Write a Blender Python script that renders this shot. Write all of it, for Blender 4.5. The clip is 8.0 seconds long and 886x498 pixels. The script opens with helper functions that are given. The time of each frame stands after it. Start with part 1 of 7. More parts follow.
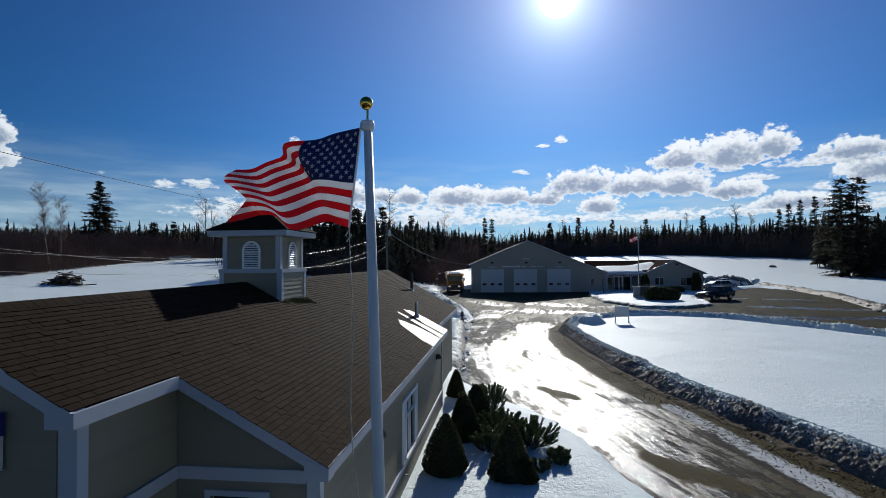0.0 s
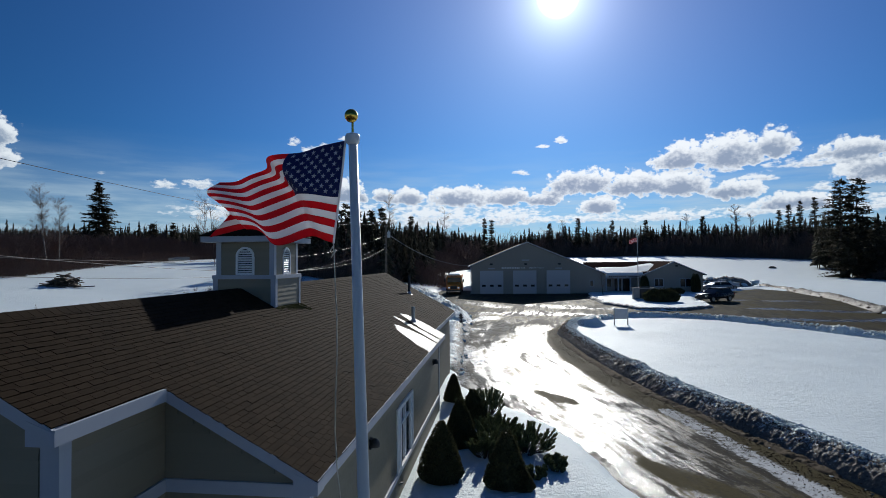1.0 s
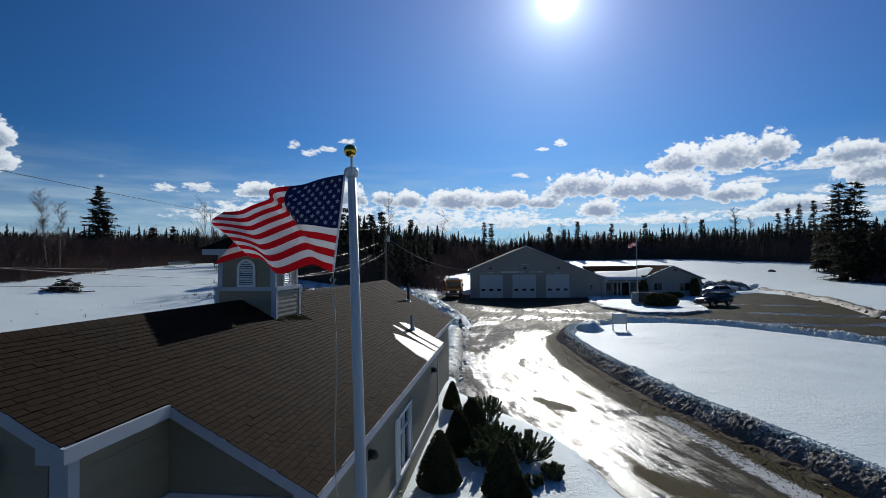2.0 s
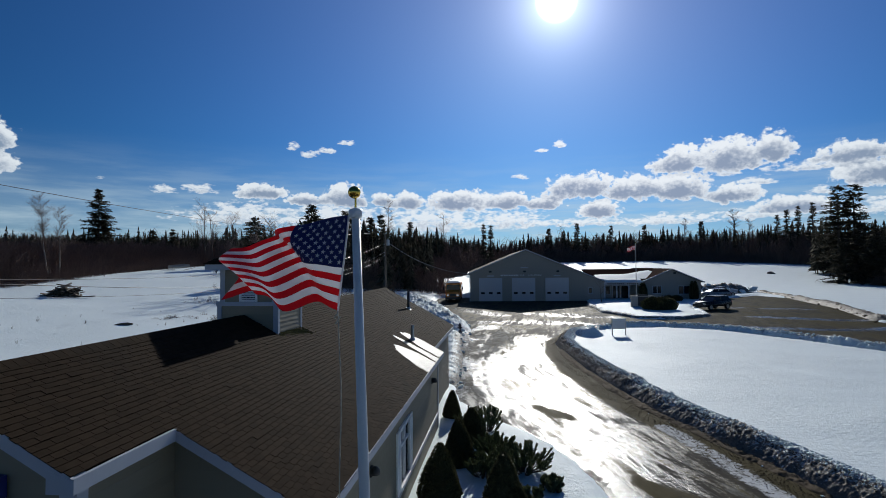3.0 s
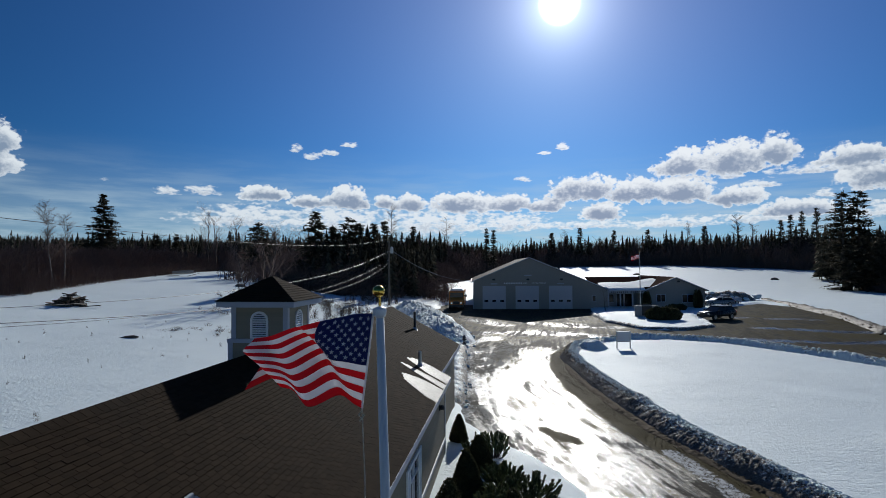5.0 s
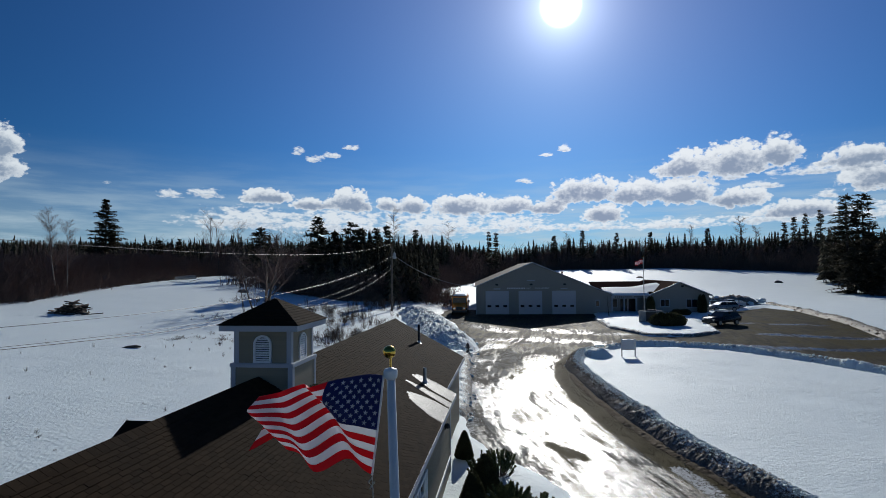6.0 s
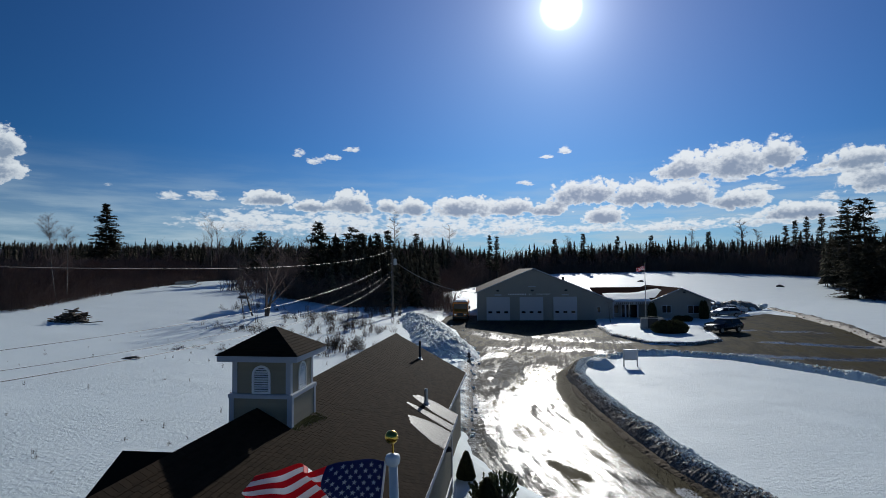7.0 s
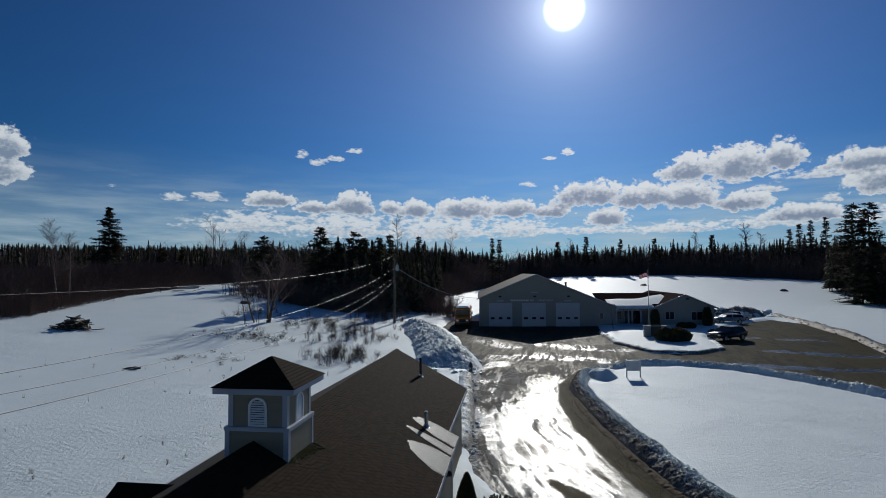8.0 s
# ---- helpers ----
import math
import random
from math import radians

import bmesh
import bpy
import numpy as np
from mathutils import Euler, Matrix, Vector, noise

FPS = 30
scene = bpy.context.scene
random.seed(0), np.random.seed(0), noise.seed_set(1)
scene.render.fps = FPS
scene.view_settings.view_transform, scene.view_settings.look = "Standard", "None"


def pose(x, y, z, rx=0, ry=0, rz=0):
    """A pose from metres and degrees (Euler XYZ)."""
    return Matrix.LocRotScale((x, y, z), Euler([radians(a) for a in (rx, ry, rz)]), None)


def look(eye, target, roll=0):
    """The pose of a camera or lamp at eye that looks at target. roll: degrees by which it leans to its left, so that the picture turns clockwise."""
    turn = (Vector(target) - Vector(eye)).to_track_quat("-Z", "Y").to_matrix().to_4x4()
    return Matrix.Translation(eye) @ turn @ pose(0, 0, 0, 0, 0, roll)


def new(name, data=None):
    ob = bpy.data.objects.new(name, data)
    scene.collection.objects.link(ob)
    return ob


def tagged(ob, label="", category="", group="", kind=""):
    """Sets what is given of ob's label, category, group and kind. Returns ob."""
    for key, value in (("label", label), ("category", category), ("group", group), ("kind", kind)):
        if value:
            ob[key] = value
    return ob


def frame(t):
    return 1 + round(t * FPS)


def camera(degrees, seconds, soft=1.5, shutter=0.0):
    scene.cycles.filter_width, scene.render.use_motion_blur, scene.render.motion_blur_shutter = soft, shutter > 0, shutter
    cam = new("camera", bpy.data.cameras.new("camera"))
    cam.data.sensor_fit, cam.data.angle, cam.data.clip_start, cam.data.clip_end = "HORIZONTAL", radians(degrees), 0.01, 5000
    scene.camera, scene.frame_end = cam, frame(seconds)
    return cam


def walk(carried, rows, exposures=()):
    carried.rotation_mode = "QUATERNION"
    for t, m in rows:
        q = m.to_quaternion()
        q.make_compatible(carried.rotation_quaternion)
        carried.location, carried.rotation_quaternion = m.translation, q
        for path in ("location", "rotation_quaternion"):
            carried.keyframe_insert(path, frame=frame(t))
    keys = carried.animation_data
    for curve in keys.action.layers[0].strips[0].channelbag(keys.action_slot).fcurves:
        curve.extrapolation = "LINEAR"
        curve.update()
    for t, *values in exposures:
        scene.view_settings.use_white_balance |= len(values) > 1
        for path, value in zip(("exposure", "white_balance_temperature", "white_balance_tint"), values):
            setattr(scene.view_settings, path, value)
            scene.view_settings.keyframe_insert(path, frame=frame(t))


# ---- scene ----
cam = camera(78.0, 8.0, soft=0.5)
PATH = [
    (0, (0.113, 0.077, 4.862), (-0.17, 2.056, 4.902), -0.4),
    (1, (0.202, 0.186, 4.982), (-0.081, 2.166, 5.024), -0.4),
    (1.5, (0.263, 0.092, 5.066), (-0.02, 2.071, 5.114), -0.4),
    (3, (0.273, -0.136, 5.498), (-0.007, 1.844, 5.555), -0.5),
    (3.5, (0.24, -0.223, 5.659), (-0.045, 1.756, 5.72), -0.4),
    (4.5, (0.173, -0.276, 6.095), (-0.114, 1.703, 6.157), -0.3),
    (6, (-0.007, -0.031, 6.763), (-0.303, 1.945, 6.836), -0.5),
    (6.5, (-0.035, 0.032, 7.052), (-0.333, 2.008, 7.127), -0.5),
    (7, (-0.063, 0.155, 7.361), (-0.361, 2.131, 7.441), -0.5),
    (8, (-0.01, 0.332, 8.005), (-0.318, 2.307, 8.09), -0.4),
]
walk(cam, [(t, look(eye, target, roll)) for t, eye, target, roll in PATH], exposures=[(0, 0.06), (3, -0.05), (6, -0.11), (7, -0.16), (7.5, -0.20), (8, -0.41)])

# ---- world, sun, exposure ----
SUN_EL, SUN_AZ = radians(22.4), radians(2.4)          # height, and turn from +y towards +x
SUN_DIR = Vector((math.sin(SUN_AZ) * math.cos(SUN_EL), math.cos(SUN_AZ) * math.cos(SUN_EL), math.sin(SUN_EL)))
SKY_STRENGTH, SUN_STRENGTH = 0.058, 3.6
scene.view_settings.exposure = 0.0

sun_data = bpy.data.lights.new("sun", "SUN")
sun_data.energy, sun_data.angle, sun_data.color = SUN_STRENGTH, radians(0.55), (1.0, 0.985, 0.93)
sun_ob = new("sun", sun_data)
sun_ob.matrix_world = Matrix.Translation((0, 60, 80)) @ (-SUN_DIR).to_track_quat("-Z", "Y").to_matrix().to_4x4()


class Nodes:
    """Short way to write node trees."""

    def __init__(self, tree):
        self.t = tree
        tree.nodes.clear()

    def add(self, kind):
        return self.t.nodes.new(kind)

    def put(self, socket, value):
        if isinstance(value, bpy.types.NodeSocket):
            self.t.links.new(value, socket)
        elif value is not None:
            socket.default_value = value

    def math(self, op, a, b=None, c=None, clamp=False):
        n = self.add("ShaderNodeMath")
        n.operation, n.use_clamp = op, clamp
        for i, v in enumerate((a, b, c)):
            self.put(n.inputs[i], v)
        return n.outputs[0]

    def vmath(self, op, a, b=None):
        n = self.add("ShaderNodeVectorMath")
        n.operation = op
        self.put(n.inputs[0], a)
        self.put(n.inputs[1], b)
        return n.outputs["Value"] if op in ("DOT_PRODUCT", "LENGTH") else n.outputs[0]

    def noise(self, vector, scale, detail=4.0, rough=0.55, lac=2.0, distortion=0.0):
        n = self.add("ShaderNodeTexNoise")
        self.put(n.inputs["Vector"], vector)
        for k, v in (("Scale", scale), ("Detail", detail), ("Roughness", rough), ("Lacunarity", lac), ("Distortion", distortion)):
            n.inputs[k].default_value = v
        return n.outputs["Fac"]

    def ramp(self, value, low, high, to0=0.0, to1=1.0):
        n = self.add("ShaderNodeMapRange")
        n.interpolation_type = "SMOOTHSTEP"
        for i, v in enumerate((value, low, high, to0, to1)):
            self.put(n.inputs[i], v)
        return n.outputs[0]

    def mix(self, fac, a, b):
        n = self.add("ShaderNodeMix")
        n.data_type = "RGBA"
        for k, v in ((0, fac), (6, a), (7, b)):
            if isinstance(v, tuple) and len(v) == 3:
                v = (*v, 1.0)
            self.put(n.inputs[k], v)
        return n.outputs[2]

    def attribute(self, name):
        n = self.add("ShaderNodeAttribute")
        n.attribute_name = name
        return n.outputs["Fac"]

    def scaled(self, vector, s):
        n = self.add("ShaderNodeMapping")
        self.put(n.inputs["Vector"], vector)
        n.inputs["Scale"].default_value = s
        return n.outputs[0]

    def bump(self, height, strength, distance, normal=None):
        n = self.add("ShaderNodeBump")
        n.inputs["Strength"].default_value, n.inputs["Distance"].default_value = strength, distance
        self.put(n.inputs["Height"], height)
        self.put(n.inputs["Normal"], normal)
        return n.outputs[0]


# clouds: azimuth and height of the base's middle, half width and height over the base, in degrees
HEAPED_CLOUDS = [
    (-48.2, 10.2, 2.3, 2.2), (-48.0, 8.1, 2.3, 1.8), (-26.4, 7.1, 2.8, 1.25), (-22.0, 6.5, 2.4, 1.0), (-18.2, 6.6, 2.7, 2.0), (-14.4, 6.5, 1.7, 1.1),
    (-11.8, 6.3, 2.2, 1.4), (-6.4, 6.2, 4.2, 1.8), (-1.2, 6.2, 3.0, 1.5), (2.6, 6.0, 2.6, 1.3), (8.0, 5.1, 2.4, 1.5),
    (6.2, 7.3, 4.2, 2.1), (11.4, 6.9, 3.6, 2.0), (15.4, 6.7, 3.4, 2.3), (20.2, 6.0, 2.9, 1.5),
    (15.6, 9.3, 3.0, 2.0), (19.6, 9.2, 3.8, 2.6), (23.2, 9.7, 2.2, 2.1), (29.2, 8.8, 3.4, 1.4), (31.0, 7.0, 4.0, 2.2), (24.6, 4.7, 3.6, 1.3),
]
CLOUD_SHREDS = [
    (-35.3, 7.1, 1.3, 0.7), (-32.0, 7.3, 2.0, 0.8), (-40.2, 7.9, 0.6, 0.3), (-23.3, 11.8, 0.9, 0.7), (-21.6, 11.1, 1.3, 0.6), (-19.8, 11.6, 1.0, 0.6),
    (-18.1, 12.4, 1.1, 0.5), (2.4, 11.5, 1.0, 0.4), (4.2, 12.0, 0.9, 0.6), (0.1, 8.9, 1.0, 0.5), (22.2, 7.2, 2.0, 0.7), (19.6, 8.3, 1.8, 0.8),
    (26.4, 8.2, 4.6, 0.8), (26.6, 6.0, 1.2, 0.7), (-28.0, 4.7, 7.0, 2.0), (-19.0, 4.4, 8.0, 2.4), (-9.0, 4.2, 8.0, 2.4),
    (-1.0, 4.2, 5.0, 1.8), (6.0, 4.0, 8.0, 0.7), (15.0, 4.0, 6.0, 0.9), (22.0, 4.2, 5.0, 1.0), (33.0, 4.3, 6.0, 1.6), (60.0, 7.5, 9.0, 2.2), (-90.0, 8.0, 12.0, 2.4),
]


def build_world():
    world = bpy.data.worlds.new("world")
    world.use_nodes = True
    scene.world = world
    n = Nodes(world.node_tree)
    sky = n.add("ShaderNodeTexSky")
    sky.sky_type, sky.sun_disc, sky.sun_elevation, sky.sun_rotation = "NISHITA", False, SUN_EL, SUN_AZ
    sky.altitude, sky.air_density, sky.dust_density, sky.ozone_density = 50, 0.9, 0.15, 2.4
    ray = n.add("ShaderNodeTexCoord").outputs["Generated"]
    ray = n.vmath("NORMALIZE", ray)
    xyz = n.add("ShaderNodeSeparateXYZ")
    n.put(xyz.inputs[0], ray)
    x, y, z = xyz.outputs
    deg = 180 / math.pi
    az = n.math("MULTIPLY", n.math("ARCTAN2", x, y), deg)
    el = n.math("MULTIPLY", n.math("ARCSINE", z), deg)
    plane = n.add("ShaderNodeCombineXYZ")
    n.put(plane.inputs[0], az)
    n.put(plane.inputs[1], n.math("MULTIPLY", el, 1.25))
    plane = plane.outputs[0]
    centred = lambda v, k: n.math("MULTIPLY", n.math("SUBTRACT", v, 0.5), k)
    big = n.noise(plane, 0.30, 2.0, 0.5)
    mid = n.noise(plane, 0.75, 4.0, 0.55)
    fine = n.noise(plane, 2.6, 6.0, 0.62)
    # rounded heads: the inside of soft cells, at two sizes
    heads = []
    for size in (0.85, 2.1):
        cell = n.add("ShaderNodeTexVoronoi")
        cell.feature = "SMOOTH_F1"
        n.put(cell.inputs["Vector"], n.vmath("ADD", plane, (size * 7.0, size * 3.0, 0.0)))
        cell.inputs["Scale"].default_value, cell.inputs["Smoothness"].default_value = size, 0.45
        heads.append(n.math("SUBTRACT", 1.0, cell.outputs["Distance"]))
    puff = n.math("ADD", n.math("ADD", centred(heads[0], 0.7), centred(heads[1], 0.55)), n.math("ADD", centred(mid, 1.5), centred(fine, 1.0)))
    azd = n.math("ADD", az, centred(big, 1.6))
    eld = n.math("ADD", el, centred(mid, 0.5))

    def domes(clouds):
        """How deep a way lies inside the nearest cloud, each a dome over a flat base, and how low in it."""
        best, low = None, None
        for a, e, w, h in clouds:
            dx = n.math("MULTIPLY", n.math("SUBTRACT", azd, a), 1 / w)
            up = n.math("MULTIPLY", n.math("SUBTRACT", eld, e), 1 / h)
            dy = n.math("MAXIMUM", up, n.math("MULTIPLY", up, -2.4))
            v = n.math("SUBTRACT", 1.0, n.math("ADD", n.math("MULTIPLY", dx, dx), n.math("MULTIPLY", dy, dy)))
            u = n.math("SUBTRACT", v, n.math("MULTIPLY", up, 1.5))
            best = v if best is None else n.math("MAXIMUM", best, v)
            low = u if low is None else n.math("MAXIMUM", low, u)
        return best, low

    best, low = domes(HEAPED_CLOUDS)
    cover = n.ramp(n.math("ADD", best, puff), 0.02, 0.42)
    # lit through at the thin rims, grey in the thick lower part, with lighter heads before it
    thick = n.ramp(n.math("ADD", best, n.math("MULTIPLY", puff, 0.7)), 0.05, 0.95)
    under = n.ramp(n.math("ADD", low, n.math("ADD", centred(mid, 2.0), n.math("ADD", centred(heads[1], -0.7), centred(fine, 0.9)))), -0.45, 0.95)
    core = n.math("MULTIPLY", n.math("MULTIPLY", under, thick), 0.98)
    # torn shreds and low streaks
    shred, shred_low = domes(CLOUD_SHREDS)
    tear = n.noise(n.scaled(plane, (0.75, 1.5, 1)), 1.1, 7.0, 0.62)
    thin = n.ramp(n.math("ADD", shred, n.math("ADD", centred(tear, 3.6), centred(heads[1], 0.5))), 0.15, 0.95, 0.0, 0.92)
    core = n.math("MAXIMUM", n.math("MULTIPLY", core, cover), n.math("MULTIPLY", n.ramp(n.math("ADD", shred_low, centred(fine, 2.2)), 0.5, 1.5, 0.0, 0.55), n.math("MULTIPLY", thin, n.math("SUBTRACT", 1.0, cover))))
    cover = n.math("MAXIMUM", cover, thin)
    # thin veil towards the horizon
    veil = n.math("MULTIPLY", n.ramp(el, 12.5, 0.5), n.ramp(n.noise(n.scaled(plane, (0.22, 1.3, 1)), 0.6, 6.0), 0.35, 0.7, 0.40, 0.95))
    cos_sun = n.vmath("DOT_PRODUCT", ray, (0.0635, 0.9009, 0.4295))   # the bright patch of air in which the disc stands
    away = n.math("MULTIPLY", n.math("ARCCOSINE", n.math("MINIMUM", cos_sun, 1.0)), deg)
    near_sun = n.math("POWER", n.math("SUBTRACT", 1.0, n.math("MULTIPLY", away, 1 / 180.0)), 9.0)
    white = n.mix(near_sun, (0.70, 0.77, 0.83), (0.90, 0.95, 0.98))
    grey = n.mix(near_sun, (0.21, 0.29, 0.41), (0.22, 0.30, 0.44))
    cloud = n.mix(core, white, grey)
    blue = n.add("ShaderNodeBackground")
    tint = n.mix(1.0, sky.outputs[0], (0.160, 0.61, 1.13))
    tint.node.blend_type = "MULTIPLY"
    n.put(blue.inputs[0], tint)
    # the sky darkens away from the sun
    n.put(blue.inputs[1], n.ramp(away, 10.0, 62.0, SKY_STRENGTH * 1.10, SKY_STRENGTH * 0.66))
    cloud_bg = n.add("ShaderNodeBackground")
    n.put(cloud_bg.inputs[0], cloud)
    cloud_bg.inputs[1].default_value = 1.02
    veil_bg = n.add("ShaderNodeBackground")
    veil_bg.inputs[0].default_value = (0.54, 0.70, 0.80, 1)
    veil_bg.inputs[1].default_value = 0.85
    m1 = n.add("ShaderNodeMixShader")
    n.put(m1.inputs[0], veil)
    n.put(m1.inputs[1], blue.outputs[0])
    n.put(m1.inputs[2], veil_bg.outputs[0])
    m2 = n.add("ShaderNodeMixShader")
    n.put(m2.inputs[0], cover)
    n.put(m2.inputs[1], m1.outputs[0])
    n.put(m2.inputs[2], cloud_bg.outputs[0])
    # the sun's disc and the bright air round it
    disc = n.ramp(away, 2.0, 0.6, 0.0, 5.0)
    air = n.math("MULTIPLY", n.math("EXPONENT", n.math("MULTIPLY", away, -0.45)), 1.6)
    glow = n.add("ShaderNodeBackground")
    glow.inputs[0].default_value = (0.78, 0.89, 1.0, 1)
    n.put(glow.inputs[1], n.math("ADD", disc, air))
    haze = n.add("ShaderNodeBackground")
    haze.inputs[0].default_value = (0.92, 0.74, 0.92, 1)
    n.put(haze.inputs[1], n.math("MULTIPLY", n.math("EXPONENT", n.math("MULTIPLY", away, -0.085)), 0.34))
    both = n.add("ShaderNodeAddShader")
    n.put(both.inputs[0], glow.outputs[0])
    n.put(both.inputs[1], haze.outputs[0])
    total = n.add("ShaderNodeAddShader")
    n.put(total.inputs[0], m2.outputs[0])
    n.put(total.inputs[1], both.outputs[0])
    out = n.add("ShaderNodeOutputWorld")
    n.put(out.inputs[0], total.outputs[0])


build_world()


# ---- materials ----
def material(name, color, rough=0.6, metal=0.0, vary=0.12, grain=8.0, bump=0.0, bump_scale=30.0, bump_dist=0.01, island=0.0, object_random=0.0,
             stains=None, stain_scale=0.8, stain_fac=0.4, stretch=(1, 1, 1), transmission=0.0, specular=0.5, translucent=0.0):
    m = bpy.data.materials.new(name)
    m.use_nodes = True
    n = Nodes(m.node_tree)
    geo = n.add("ShaderNodeNewGeometry")
    pos = n.scaled(geo.outputs["Position"], stretch)
    g1, g2 = n.noise(pos, grain, 5.0), n.noise(pos, grain * 0.11, 3.0)
    dark = tuple(c * (1 - vary) for c in color)
    light = tuple(min(1.0, c * (1 + vary)) for c in color)
    col = n.mix(n.math("ADD", n.math("MULTIPLY", g1, 0.6), n.math("MULTIPLY", g2, 0.4)), dark, light)
    if stains:
        s = n.ramp(n.noise(pos, stain_scale, 5.0, 0.65), 0.48, 0.72, 0.0, stain_fac)
        col = n.mix(s, col, stains)
    for amount, rnd in ((island, geo.outputs["Random Per Island"]), (object_random, None)):
        if amount:
            if rnd is None:
                rnd = n.add("ShaderNodeObjectInfo").outputs["Random"]
            hsv = n.add("ShaderNodeHueSaturation")
            n.put(hsv.inputs["Value"], n.ramp(rnd, 0.0, 1.0, 1 - amount, 1 + amount))
            n.put(hsv.inputs["Color"], col)
            col = hsv.outputs[0]
    b = n.add("ShaderNodeBsdfPrincipled")
    n.put(b.inputs["Base Color"], col)
    n.put(b.inputs["Roughness"], n.ramp(g1, 0.2, 0.8, max(0.02, rough - 0.08), min(1.0, rough + 0.08)))
    b.inputs["Metallic"].default_value = metal
    b.inputs["Transmission Weight"].default_value = transmission
    b.inputs["Specular IOR Level"].default_value = specular
    if bump:
        n.put(b.inputs["Normal"], n.bump(n.noise(pos, bump_scale, 5.0, 0.6), bump, bump_dist))
    shader = b.outputs[0]
    if translucent:
        tr = n.add("ShaderNodeBsdfTranslucent")
        n.put(tr.inputs[0], col)
        mx = n.add("ShaderNodeMixShader")
        mx.inputs[0].default_value = translucent
        n.put(mx.inputs[1], shader)
        n.put(mx.inputs[2], tr.outputs[0])
        shader = mx.outputs[0]
    out = n.add("ShaderNodeOutputMaterial")
    n.put(out.inputs[0], shader)
    return m


def snow_material(name, dirt=False):
    m = bpy.data.materials.new(name)
    m.use_nodes = True
    n = Nodes(m.node_tree)
    pos = n.add("ShaderNodeNewGeometry").outputs["Position"]
    col = n.mix(n.noise(pos, 0.35, 4.0), (0.70, 0.80, 0.82), (0.78, 0.87, 0.88))
    if dirt:
        fac = n.attribute("dirt")
        speck = n.math("ADD", fac, n.math("MULTIPLY", n.math("SUBTRACT", n.noise(pos, 9.0, 7.0, 0.8), 0.5), 2.6))
        col = n.mix(n.ramp(speck, 0.35, 0.75), col, n.mix(n.noise(pos, 14, 4.0), (0.07, 0.062, 0.052), (0.24, 0.21, 0.175)))
    else:
        # tufts, crumbs and bits of straw on the crust
        speck = n.ramp(n.noise(pos, 5.5, 3.0, 0.7), 0.68, 0.76, 0.0, 0.4)
        col = n.mix(speck, col, (0.45, 0.42, 0.38))
        # inside the woods the trees' shade is painted into the snow as dark brown
        woods_shade = n.math("ADD", n.attribute("woods_shade"), n.math("MULTIPLY", n.math("SUBTRACT", n.noise(pos, 0.5, 5.0, 0.65), 0.5), 0.8))
        col = n.mix(n.ramp(woods_shade, 0.35, 0.75), col, (0.045, 0.034, 0.026))
    ripple = n.noise(n.scaled(pos, (0.8, 2.2, 1)), 1.7, 3.0, 0.55, distortion=0.6)
    b = n.add("ShaderNodeBsdfPrincipled")
    n.put(b.inputs["Base Color"], col)
    b.inputs["Roughness"].default_value = 0.62
    b.inputs["Specular IOR Level"].default_value = 0.15
    nor = n.bump(ripple, 1.0, 0.022)
    crust = n.math("MULTIPLY", n.noise(n.scaled(pos, (1, 0.8, 1)), 7.5, 4.0, 0.7), n.ramp(n.noise(pos, 0.22, 3.0), 0.34, 0.66, 0.55, 1.1))
    nor = n.bump(crust, 1.0, 0.065, nor)
    n.put(b.inputs["Normal"], nor)
    out = n.add("ShaderNodeOutputMaterial")
    n.put(out.inputs[0], b.outputs[0])
    return m


